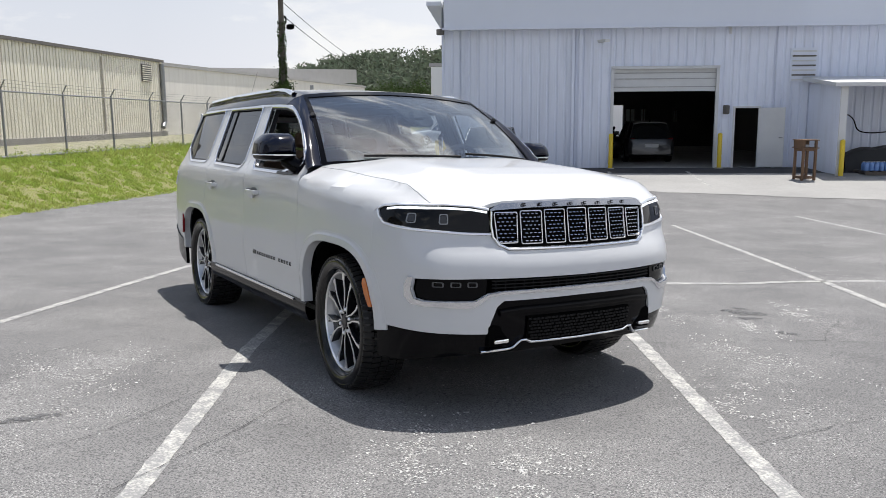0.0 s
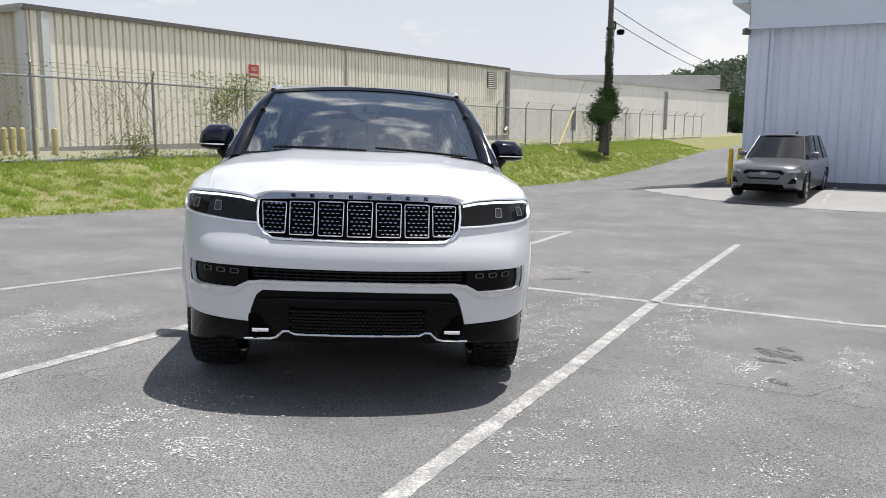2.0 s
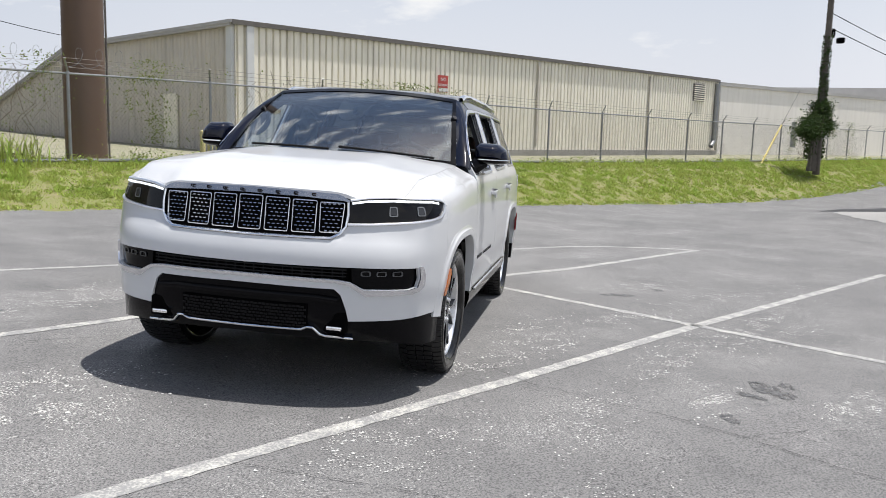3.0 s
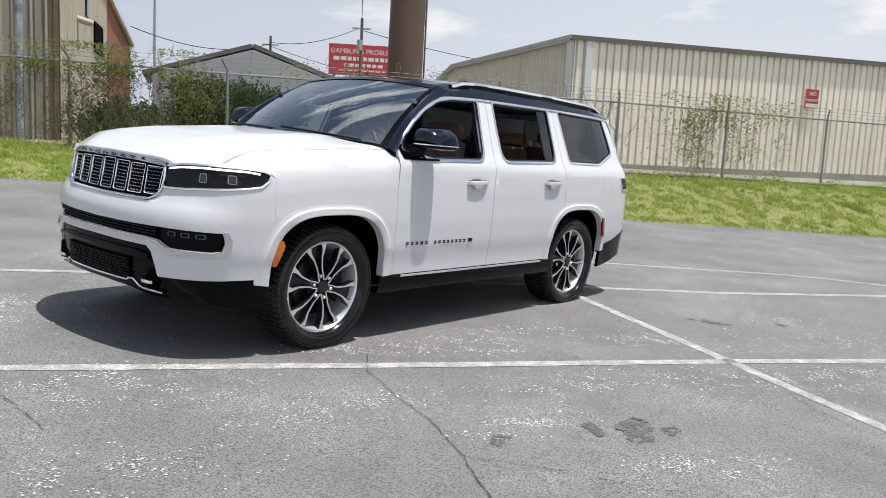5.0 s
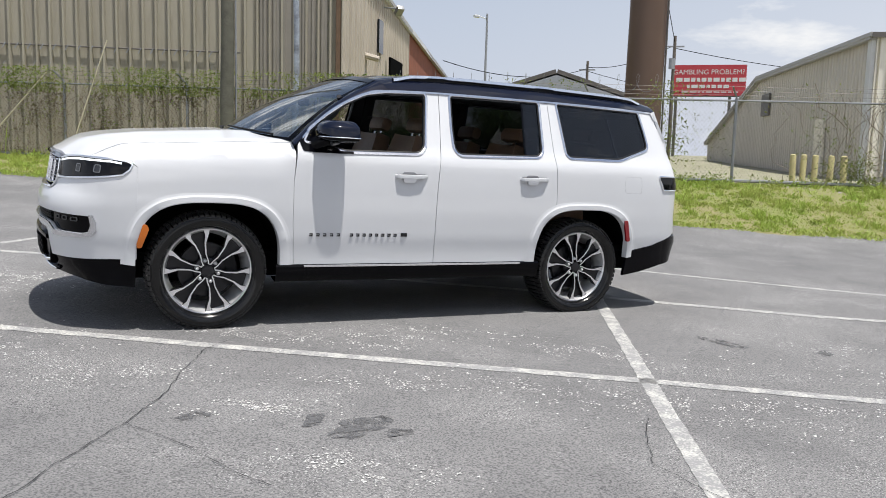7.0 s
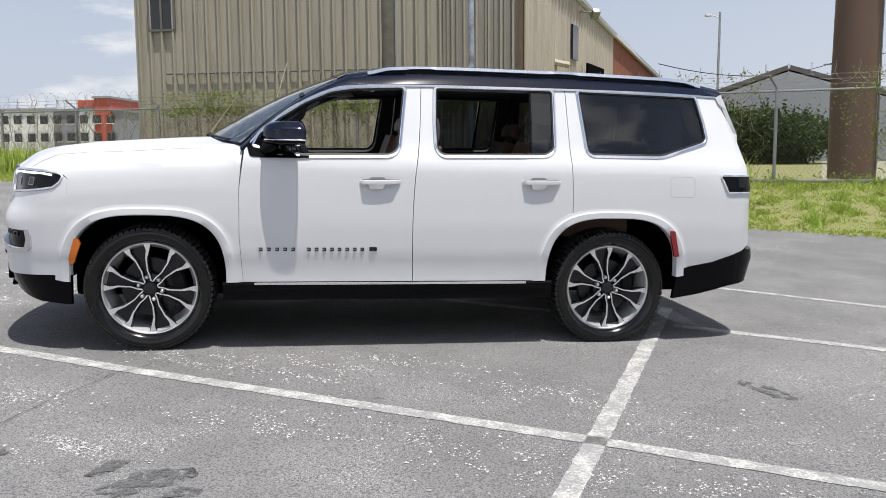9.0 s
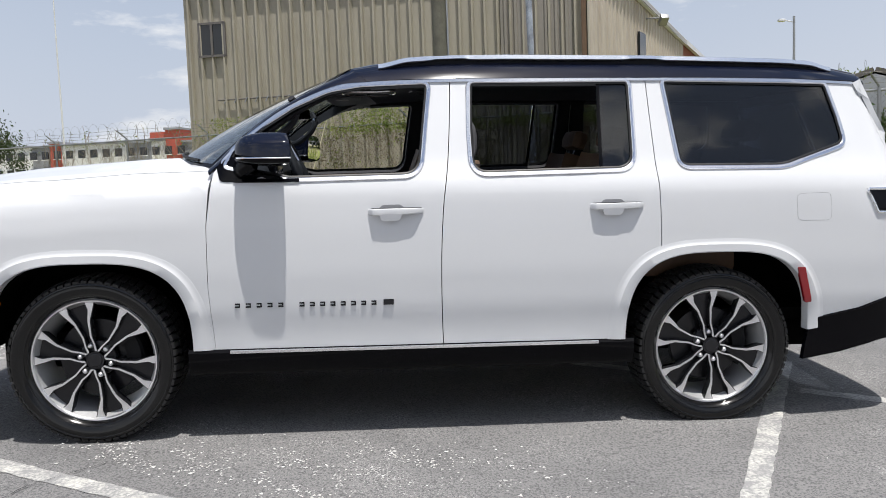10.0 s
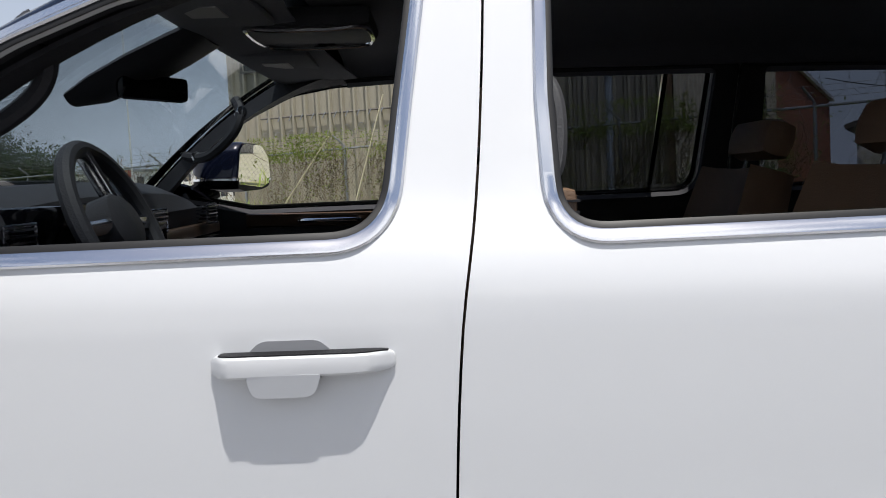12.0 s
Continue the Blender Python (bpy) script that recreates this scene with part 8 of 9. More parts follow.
for x, y, z1, lab in ((-37.0, -64.1, 14.3, True), (-37.6, -48.4, 8.6, False), (-36.2, -36.8, 9.2, False)):
    q = pole_thing("utility_pole" if not lab else "street_lamp", x, y, -0.3, z1, 0.15, 0.10, BARK if not lab else CONDUIT, "wooden utility pole with cross hardware" if not lab else "tall steel street lamp on a pole", "utility pole" if not lab else "street lamp", 8)
    b = bmesh.new()
    if lab:
        tube(b, [Vector((0, 0, z1 - 0.2)), Vector((0.7, -0.5, z1 + 0.1))], 0.05, 6)
        box(b, 0.5, 1.1, -0.8, -0.4, z1 - 0.05, z1 + 0.2, bevel=0.08)
        part("lamp_head", clean(b), WHITEMETAL, q)
    else:
        beam(b, (-0.5, 0.4, z1 - 0.4), (0.5, -0.4, z1 - 0.4), 0.1, 0.1)
        part("cross_arm", clean(b), CONDUIT, q)
        b = bmesh.new()
        tube(b, [Vector((0.25, 0.1, z1 - 1.9)), Vector((0.25, 0.1, z1 - 1.2))], 0.2, 8)
        part("transformer", clean(b), CONDUIT, q)
x, y = polar(0.4, 5.7, -70.8, 110)
pole_thing("flagpole", x, y, -0.3, 27, 0.14, 0.06, WHITEMETAL, "tall slim white flagpole", "flagpole", 8)


def wire(p, q, sag, name="overhead_wire"):
    p, q = Vector(p), Vector(q)
    b = bmesh.new()
    tube(b, [p.lerp(q, t) - Vector((0, 0, sag * 4 * t * (1 - t))) for t in np.linspace(0, 1, 17)], 0.022, 4)
    return tagged(part(name, b, DARK), "thin black overhead cable between utility poles", "cable", "overhead wires")


wire((-36.6, 12.7, 7.0), (-75, 36, 6.0), 0.25)
wire((-36.6, 12.7, 7.7), (-75, 36, 7.0), 0.3)
wire((-36.6, 12.7, 9.3), (-30, -38, 14.5), 0.5)
wire((-37.6, -48.4, 8.1), (-36.2, -36.8, 8.6), 0.5)
wire((-37.6, -48.4, 8.0), (-19, -37, 6.4), 0.8)
wire((-36.2, -36.8, 8.8), (-11.9, -12.5, 13.5), 0.2)
wire((-36.2, -36.8, 8.4), (-70, -38, 9.0), 0.8)
wire((-37.6, -48.4, 7.8), (-80, -70, 9.0), 0.8)


# ---------------------------------------------------------------- far buildings
def block(name, pts, z0, z1, m, label, category="building", roof=None):
    """A plain building over a ground outline with a roof slab."""
    c = sum((Vector((*p, 0)) for p in pts), Vector()) / len(pts)
    root = thing(name, pose(c.x, c.y, z0), label, category)
    b = bmesh.new()
    A = [b.verts.new(Vector((p[0] - c.x, p[1] - c.y, 0))) for p in pts]
    B = [b.verts.new(Vector((p[0] - c.x, p[1] - c.y, z1 - z0))) for p in pts]
    for k in range(len(pts)):
        b.faces.new((A[k], A[(k + 1) % len(pts)], B[(k + 1) % len(pts)], B[k]))
    b.faces.new(B)
    part("wall", clean(b), m, root)
    b = bmesh.new()
    v = [b.verts.new(Vector(((p[0] - c.x) * 1.01, (p[1] - c.y) * 1.01, z1 - z0 + 0.02))) for p in pts]
    b.faces.new(v)
    solidify(b, -0.25)
    part("roof", clean(b), roof or ROOFMETAL, root)
    return root, c


OFFWHITE = ribbed_dirt(mat("offwhite_wall", (0.80, 0.77, 0.73), 0.7, var=0.2, scale=0.15, fine=0.05), (0.45, 0.41, 0.37), 0.3, 0, 6)
wb, wc = block("white_warehouse", ((-54.6, 10.45), (-91, 43.5), (-105, 27), (-72, -8)), 0.0, 5.45, OFFWHITE, "long plain off-white warehouse beyond the fence")
b = bmesh.new()
prof = [(-62, 14.5, 5.6), (-88, 41, 7.3), (-100, 30, 7.3), (-74, 3, 5.8)]
v = [b.verts.new(Vector((x - wc.x, y - wc.y, z))) for x, y, z in prof]
b.faces.new(v)
solidify(b, 1.6)
part("upper_roof", clean(b), ROOFMETAL, wb)
for k in (0.2, 0.6):
    b = bmesh.new()
    p = Vector((-54.6, 10.45, 0)).lerp(Vector((-91, 43.5, 0)), k) - wc
    box(b, p.x - 0.05, p.x + 0.15, p.y - 0.25, p.y + 0.25, 1.0, 4.8 * k + 2.0)
    part("wall_ladder", clean(b), CONDUIT, wb)
# added block, no known building: gives the garage's rear opening its brightness
yb = [E_DIR * u + V_DIR * v for u, v in ((60, -4), (60, 26), (70, 26), (70, -4))]
block("white_backdrop_block", [(p.x, p.y) for p in yb], -0.4, 5.5, mat("backdrop_white", (0.82, 0.82, 0.82), 0.8, var=0.1, scale=0.3), "plain white block added behind the garage as a bright backdrop")
block("brown_fence_wall", ((-70, 60), (-118, 98), (-120, 100), (-72, 62)), -0.2, 2.4, mat("brown_wall", (0.16, 0.09, 0.07), 0.8, var=0.4, scale=0.3), "low brown wall far beyond the drive", "wall")

# apartment block on the left horizon
APT_W = mat("apartment_white", (0.8, 0.8, 0.8), 0.8, var=0.15, scale=0.3)
APT_R = mat("apartment_red", (0.44, 0.09, 0.062), 0.8, var=0.2, scale=0.3)
APT_G = mat("apartment_grey", (0.28, 0.29, 0.32), 0.8, var=0.2, scale=0.3)


def apartment():
    ox, oy = polar(0.4, 5.7, -78.5, 150)
    ex, ey = polar(0.4, 5.7, -66.8, 170)
    o, e = Vector((ox, oy, 0)), Vector((ex, ey, 0))
    t = (e - o).normalized()
    n = Vector((t.y, -t.x, 0))
    if n.dot(Vector((0, 1, 0))) < 0:
        n = -n
    L = (e - o).length
    root = thing("apartment_block", pose(ox, oy, -0.5), "white, grey and red apartment block in the distance", "building")
    m = Matrix(((t.x, n.x, 0, ox), (t.y, n.y, 0, oy), (0, 0, 1, -0.5), (0, 0, 0, 1)))
    root.matrix_world = m
    segs = ((0.0, 0.05, 10.2, APT_G), (0.05, 0.12, 12.4, APT_R), (0.12, 0.20, 10.6, APT_W), (0.20, 0.32, 10.4, APT_G), (0.32, 0.65, 10.5, APT_W), (0.65, 0.70, 10.9, APT_R), (0.70, 0.80, 10.4, APT_G), (0.80, 1.0, 10.5, APT_W))
    for a, c, h, mm in segs:
        b = bmesh.new()
        box(b, a * L, c * L, -12, 0.6 if mm is APT_R else 0.0, 0, h)
        part("wall", b, mm, root, smooth=0)
        b = bmesh.new()
        box(b, a * L - 0.2, c * L + 0.2, -12.2, 0.9 if mm is APT_R else 0.3, h, h + 0.35)
        part("roof", b, APT_G, root, smooth=0)
    part("top_storey", (lambda bb: (box(bb, 0.121 * L, 0.199 * L, -11, 0.4, 10.99, 12.1), bb)[1])(bmesh.new()), APT_R, root, smooth=0)
    for i in range(16):
        x = 1.2 + i * L / 16.3
        for z in (1.2, 4.2, 7.2):
            w = part("window", (lambda bb: (box(bb, x, x + 1.25, 0.55, 0.75, z + 1.0, z + 2.4), bb)[1])(bmesh.new()), GLASSDARK, root, smooth=0)
            part("sill", (lambda bb: (box(bb, x - 0.1, x + 1.35, 0.6, 0.85, z + 0.88, z + 1.0), bb)[1])(bmesh.new()), APT_W, w, smooth=0)
    return root


apartment()


# gabled grey house behind the bushes
def gable_house():
    x, y = polar(0.9, 6.8, -122.4, 62)
    root = thing("gabled_house", pose(x, y, -0.2, 0, 0, -122.4 + 90), "grey gabled house with a dark roof edge", "house")
    b = bmesh.new()
    W, H, P, D = 5.6, 4.3, 6.1, 12
    A = [b.verts.new(p) for p in ((-W, 0, 0), (W, 0, 0), (W, 0, H), (0, 0, P), (-W, 0, H))]
    B = [b.verts.new(p) for p in ((-W, D, 0), (W, D, 0), (W, D, H), (0, D, P), (-W, D, H))]
    b.faces.new(A)
    b.faces.new(B[::-1])
    for k in range(5):
        b.faces.new((A[k], A[(k + 1) % 5], B[(k + 1) % 5], B[k]))
    part("wall", clean(b), mat("house_grey", (0.33, 0.35, 0.37), 0.8, var=0.2, scale=0.5), root)
    b = bmesh.new()
    for sg in (1, -1):
        v = [b.verts.new(p) for p in ((0, -0.4, P + 0.1), (sg * (W + 0.5), -0.4, H - 0.08), (sg * (W + 0.5), D, H - 0.08), (0, D, P + 0.1))]
        b.faces.new(v)
    solidify(b, 0.25)
    part("roof", clean(b), EAVE, root)
    b = bmesh.new()
    box(b, -0.25, 0.25, -0.06, 0.0, 5.2, 5.5)
    box(b, -0.6, 0.6, -0.06, 0.0, 4.0, 4.5)
    part("vent", b, EAVE, root)
    return root


gable_house()
lo, lc = block("low_building", ((-60, -36), (-84, -62), (-90, -56), (-66, -30)), -0.3, 2.6, mat("beige_stucco", (0.36, 0.31, 0.25), 0.8, var=0.3, scale=0.3), "low beige building with a brown tiled roof", roof=mat("brown_tiles", (0.15, 0.09, 0.065), 0.8, var=0.4, scale=1.0))
b = bmesh.new()
v = [b.verts.new(Vector((x - lc.x, y - lc.y, z))) for x, y, z in ((-59.5, -35.3, 2.8), (-84.5, -62.5, 2.8), (-87.5, -59, 4.4), (-63, -33, 4.4))]
b.faces.new(v)
solidify(b, 0.15)
part("tiled_roof", clean(b), bpy.data.materials["brown_tiles"], lo)

# billboard
def billboard():
    x0, y0 = polar(6.26, 2.94, -133.3, 180)
    x1, y1 = polar(6.26, 2.94, -138.0, 180)
    mid = Vector(((x0 + x1) / 2, (y0 + y1) / 2, 0))
    right = (Vector((x1, y1, 0)) - Vector((x0, y0, 0)))
    w = right.length
    t = right.normalized()
    n = Vector((-t.y, t.x, 0))
    if n.dot(Vector((6, 3, 0)) - mid) < 0:
        n = -n
    zb, zt = 13.55, 19.8
    rt = n.cross(Vector((0, 0, -1)))
    m = Matrix(((-n.cross(Vector((0, 0, 1))).x, 0, n.x, mid.x), (-n.cross(Vector((0, 0, 1))).y, 0, n.y, mid.y), (0, 1, 0, 0), (0, 0, 0, 1)))
    root = thing("billboard", m, "red billboard with white lettering on steel legs", "billboard")
    b = bmesh.new()
    box(b, -w / 2, w / 2, zb, zt, -0.3, 0.0)
    part("panel", b, mat("billboard_red", (0.42, 0.035, 0.05), 0.5, var=0.1, scale=0.2), root, "red panel", 0)
    lettering("text", "GAMBLING PROBLEM?", 1.42, Matrix.Translation((0, zt - 1.9, 0.03)), WHITEMETAL, root)
    for k, (z, ww) in enumerate(((zt - 3.4, 0.86), (zt - 4.7, 0.55), (zt - 5.6, 0.7))):
        b = bmesh.new()
        x = -w * ww / 2
        rr = random.Random(k)
        while x < w * ww / 2:
            l = rr.uniform(0.4, 1.4)
            b = bmesh.new()
            box(b, x, x + l, z, z + (0.8 if k == 0 else 0.68 if k == 1 else 0.22), 0.01, 0.05)
            part("text_bar", b, WHITEMETAL, root, smooth=0)
            x += l + 0.3
    for x in (-w * 0.42, w * 0.3):
        b = bmesh.new()
        box(b, x - 0.3, x + 0.3, -0.5, zb, -0.6, -0.2)
        part("leg", b, EAVE, root, smooth=0)
    b = bmesh.new()
    box(b, -w / 2, w / 2, zb - 0.25, zb - 0.05, -0.3, 0.8)
    part("catwalk", b, EAVE, root, smooth=0)
    return root


billboard()


# ---------------------------------------------------------------- other parked cars
CARGLASS = mat("car_window", (0.010, 0.012, 0.014), 0.04, spec=0.5)


def car_wheel(root, x, side, r, half):
    w = new("wheel")
    w.parent = root
    w.matrix_local = pose(x, side * half, r, 0, 0, 0 if side > 0 else 180)
    b = bmesh.new()
    spin(b, [(r * 0.66, -0.10), (r * 0.9, -0.11), (r, -0.08), (r, 0.08), (r * 0.9, 0.11), (r * 0.66, 0.095)], 28)
    part("tyre", clean(b), RUBBER, w)
    b = bmesh.new()
    spin(b, [(r * 0.67, 0.095), (r * 0.62, 0.10), (r * 0.58, 0.06), (r * 0.2, 0.03), (0.0, 0.03)], 28)
    rim = part("rim", clean(b), RIMGREY, w)
    for k in range(5):
        b = bmesh.new()
        c = 72 * k + 18
        prism(b, [pol(r * 0.12, c - 40), pol(r * 0.60, c - 9), pol(r * 0.60, c + 9), pol(r * 0.12, c + 40)], 0.092, 0.06)
        part("spoke", clean(b), MACHINED, rim, smooth=0)


def parked_car(name, m, label, size, paint, kind="suv", nose=0.36, group="parked cars"):
    """A car with lofted body, glasshouse, wheels, lamps, grille and mirrors; x forward, standing on z 0."""
    L, W, H = size
    h, hw = L / 2, W / 2
    root = thing(name, m, label, "car", group)
    belt = H * (0.60 if kind == "suv" else 0.63)
    clear, r = (0.24, 0.36) if kind == "suv" else (0.18, 0.32)
    wf, wr = h - 0.92, -h + 0.98
    # side profile: height of the upper edge and half width along the length
    if kind == "suv":
        tops = ((h, belt * 0.62), (h - 0.06, belt * 0.80), (h - 0.30, belt * 0.90), (h - 1.25, belt * 1.02), (0, belt), (-h + 0.35, belt * 1.02), (-h + 0.06, belt * 0.98), (-h, belt * 0.72))
    else:
        tops = ((h, belt * 0.58), (h - 0.06, belt * 0.74), (h - 0.35, belt * 0.84), (h - 1.35, belt * 0.98), (0, belt), (-h + 0.75, belt * 1.05), (-h + 0.10, belt * 1.02), (-h, belt * 0.72))
    wid = ((h, 0.70), (h - 0.10, 0.83), (h - 0.40, 0.95), (h - 1.0, 1.0), (0, 1.0), (-h + 0.7, 1.0), (-h + 0.2, 0.95), (-h + 0.04, 0.86), (-h, 0.78))

    def at(tab, x):
        t = sorted(tab)
        return table(x, [p[0] for p in t], [p[1] for p in t])
    b = bmesh.new()
    rows = []
    for x in [h - L * k / 44 for k in range(45)]:
        w, z = hw * at(wid, x), at(tops, x)
        lift = 0.10 * step01(h - 0.5, h, x) + 0.10 * step01(-h + 0.5, -h, x)
        for c in (wf, wr):
            if abs(x - c) < r + 0.07:
                lift = max(lift, math.sqrt(max(0.0, (r + 0.07) ** 2 - (x - c) ** 2)) + r - clear)
        zb = clear + lift
        ring = [(x, 0, zb), (x, w * 0.80, zb), (x, w * 0.97, zb + 0.01), (x, w, max(zb + 0.02, clear + 0.30)), (x, w * 0.995, clear + (z - clear) * 0.62), (x, w * 0.955, z - 0.07), (x, w * 0.90, z - 0.015), (x, w * 0.55, z + 0.02), (x, 0, z + 0.03)]
        ring = ring + [(x, -p[1], p[2]) for p in ring[::-1][1:-1]]
        rows.append(ring + ring[:1])
    loft(b, rows)
    bmesh.ops.remove_doubles(b, verts=b.verts[:], dist=1e-5)
    for x in (h, -h):
        ends = sorted((v for v in b.verts if abs(v.co.x - x) < 1e-5), key=lambda v: math.atan2(v.co.z - belt * 0.5, v.co.y))
        b.faces.new(ends)
    body = part("body", clean(b), paint, root, smooth=40)
    # glasshouse
    if kind == "suv":
        foot = ((h - 1.28, belt * 1.0), (-h + 0.12, belt * 1.0))
        crown = ((h - 2.02, H - 0.05), (-h + 0.42, H - 0.08))
    else:
        foot = ((h - 1.36, belt * 0.97), (-h + 0.72, belt * 1.02))
        crown = ((h - 2.12, H - 0.03), (-h + 1.35, H - 0.05))

    def glass_at(k, t):
        """k runs from the windscreen (0) to the rear window (1), t from belt to roof."""
        x = (foot[0][0] + (foot[1][0] - foot[0][0]) * k) * (1 - t) + (crown[0][0] + (crown[1][0] - crown[0][0]) * k) * t
        z = (foot[0][1] + (foot[1][1] - foot[0][1]) * k) * (1 - t) + (crown[0][1] + (crown[1][1] - crown[0][1]) * k) * t
        y = hw * ((0.90 * (1 - t) + 0.70 * t) - 0.10 * max(0.0, 0.18 - k) / 0.18 - 0.06 * max(0.0, k - 0.85) / 0.15)
        return Vector((x, y, z + 0.03 * t * math.sin(math.pi * k)))
    n_k = 16
    ts = (-0.06, 0.0, 0.35, 0.7, 1.0)
    side = [[glass_at(k / n_k, t) for t in ts] for k in range(n_k + 1)]
    for sg in (1, -1):
        for k0, k1 in ((0, 6), (6, 11), (11, 16)):
            b = bmesh.new()
            loft(b, [[Vector((p.x, sg * p.y, p.z)) for p in s] for s in side[k0:k1 + 1]])
            part("side_window", clean(b), CARGLASS, root, "dark car window", 40)
    for k, nm in ((0, "windscreen"), (1, "rear_window")):
        b = bmesh.new()
        loft(b, [[Vector((glass_at(k, t).x + (0.10 if k == 0 else -0.04) * (1 - q * q), glass_at(k, t).y * q, glass_at(k, t).z)) for q in np.linspace(-1, 1, 9)] for t in ts])
        part(nm, clean(b), CARGLASS, root, "dark car window", 40)
    b = bmesh.new()
    rows = []
    for k in np.linspace(0, 1, 17):
        p = glass_at(k, 1.0)
        xo = 0.03 if k < 0.01 else (-0.10 if k > 0.99 else 0.0)
        rows.append([Vector((p.x + xo + (0.10 if k == 0 else 0) * (1 - q * q), p.y * 1.015 * q, p.z - 0.02 + 0.055 * (1 - abs(q) ** 3.0))) for q in np.linspace(-1, 1, 13)])
    loft(b, rows)
    solidify(b, 0.03)
    part("roof", b, paint, root)
    # pillars
    for sg in (1, -1):
        for k0, k1, w0 in ((0.0, 0.0, 0.05), (0.40, 0.36, 0.045), (0.70, 0.70, 0.05), (0.985, 0.99, 0.11)):
            p, q = glass_at(k0, -0.05), glass_at(k1, 1.0)
            p, q = Vector((p.x, sg * (p.y + 0.004), p.z)), Vector((q.x, sg * (q.y + 0.004), q.z))
            b = bmesh.new()
            beam(b, p, q, w0, 0.02, up=(0, sg, 0.3))
            part("pillar", clean(b), paint if k0 in (0.0, 0.985) else PIANO, root)
        b = bmesh.new()
        g = glass_at(0.10, 0.08)
        spin(b, [(0.0, 0.10), (0.07, 0.085), (0.095, 0.0), (0.085, -0.10), (0.0, -0.11)], 12)
        b.transform(Matrix.Translation((g.x - 0.10, sg * (g.y + 0.14), g.z + 0.08)) @ Matrix.Diagonal((0.7, 1.0, 0.85, 1.0)))
        part("door_mirror", clean(b), paint, root)
        for xh in (0.35, -0.65):
            b = bmesh.new()
            box(b, xh - 0.09, xh + 0.09, hw * 0.985, hw * 1.005, belt * 0.80, belt * 0.80 + 0.025, bevel=0.006)
            if sg < 0:
                b.transform(Matrix.Scale(-1, 4, (0, 1, 0)))
            part("door_handle", clean(b), paint, root)
    for x in (wf, wr):
        for sg in (1, -1):
            car_wheel(root, x, sg, r, hw - 0.12)
        b = bmesh.new()
        spin(b, [(r + 0.06, -hw + 0.02), (r + 0.065, hw - 0.02)], 20, a0=0, a1=180, centre=(x, 0, r))
        part("wheel_well", clean(b), DARK, root)
    b = bmesh.new()
    box(b, -h + 0.35, h - 0.35, -hw * 0.78, hw * 0.78, clear - 0.04, clear + 0.12)
    part("underbody", b, DARK, root)
    # front
    zc = clear + (at(tops, h) - clear) * 0.95

    def front(name2, outl, m2, out=0.012, lab="", end=1):
        """A plate on the nose or tail: outline of (y, z) points."""
        bb = bmesh.new()
        A = []
        for y, z in dense([Vector(p) for p in outl], 0.06):
            k = abs(y) / hw
            xx = h
            for xi in np.linspace(h, h - 0.9, 60):
                if at(wid, xi) * 0.995 >= k and at(tops, xi) - 0.02 >= z:
                    xx = xi
                    break
            A.append(Vector((end * (xx + out), y, z)))
        bb.faces.new([bb.verts.new(p) for p in A])
        bmesh.ops.triangulate(bb, faces=bb.faces[:])
        solidify(bb, 0.03)
        return part(name2, bb, m2, root, lab)
    zt = at(tops, h - 0.06)
    front("grille", [(-0.52, zt - 0.10), (-0.42, zt - 0.03), (0.42, zt - 0.03), (0.52, zt - 0.10), (0.36, zt - 0.27), (-0.36, zt - 0.27)], PIANO, lab="black hexagonal grille")
    front("lower_intake", [(-0.55, clear + 0.06), (0.55, clear + 0.06), (0.48, clear + 0.17), (-0.48, clear + 0.17)], DARK)
    front("front_badge", [(0.10 * math.cos(a), zt - 0.115 + 0.045 * math.sin(a)) for a in np.linspace(0, 6.0, 12)], CONDUIT, 0.035)
    for sg in (1, -1):
        front("headlamp", [(sg * 0.56, zt - 0.10), (sg * 0.60, zt - 0.03), (sg * 0.84 * hw / 0.95, zt + 0.0), (sg * 0.86 * hw / 0.95, zt - 0.07)], LENSGREY, 0.01, "clear headlamp")
        front("fog_pocket", [(sg * 0.62, clear + 0.20), (sg * 0.80, clear + 0.20), (sg * 0.80, clear + 0.33), (sg * 0.70, clear + 0.33)], PIANO)
        front("tail_lamp", [(sg * 0.50, belt * 0.86), (sg * 0.80 * hw / 0.95, belt * 0.86), (sg * 0.80 * hw / 0.95, belt * 0.97), (sg * 0.52, belt * 0.95)], REDLENS, 0.0, end=-1)
    b = bmesh.new()
    box(b, -h - 0.015, -h + 0.04, -0.26, 0.26, belt * 0.62, belt * 0.62 + 0.13)
    part("number_plate", b, WHITEMETAL, root, smooth=0)
    b = bmesh.new()
    tube(b, [Vector((-h + 0.55, 0, H - 0.02)), Vector((-h + 0.45, 0, H + 0.07))], 0.03, 6, radii=[0.035, 0.012])
    part("roof_aerial", b, PIANO, root)
    return root


LENSGREY = mat("clear_lamp", (0.45, 0.46, 0.48), 0.15, 0.3, coat=0.6, var=0.5, scale=14)
GREYCAR = mat("grey_car_paint", (0.115, 0.117, 0.124), 0.32, 0.35, coat=0.6, var=0.1, scale=3)
SILVERCAR = mat("silver_car_paint", (0.42, 0.43, 0.45), 0.3, 0.5, coat=0.6, var=0.1, scale=3)
BLACKCAR = mat("black_car_paint", (0.01, 0.01, 0.012), 0.2, coat=0.6, var=0.2, scale=3)
WHITECAR = mat("white_car_paint", (0.68, 0.69, 0.7), 0.3, coat=0.6, var=0.05, scale=3)


def car_pose(u, v, heading, z=None):
    p = uv_ground(u, v)
    return pose(p.x, p.y, p.z if z is None else z, 0, 0, heading)


TO_LOT = math.degrees(math.atan2(-E_DIR.y, -E_DIR.x))
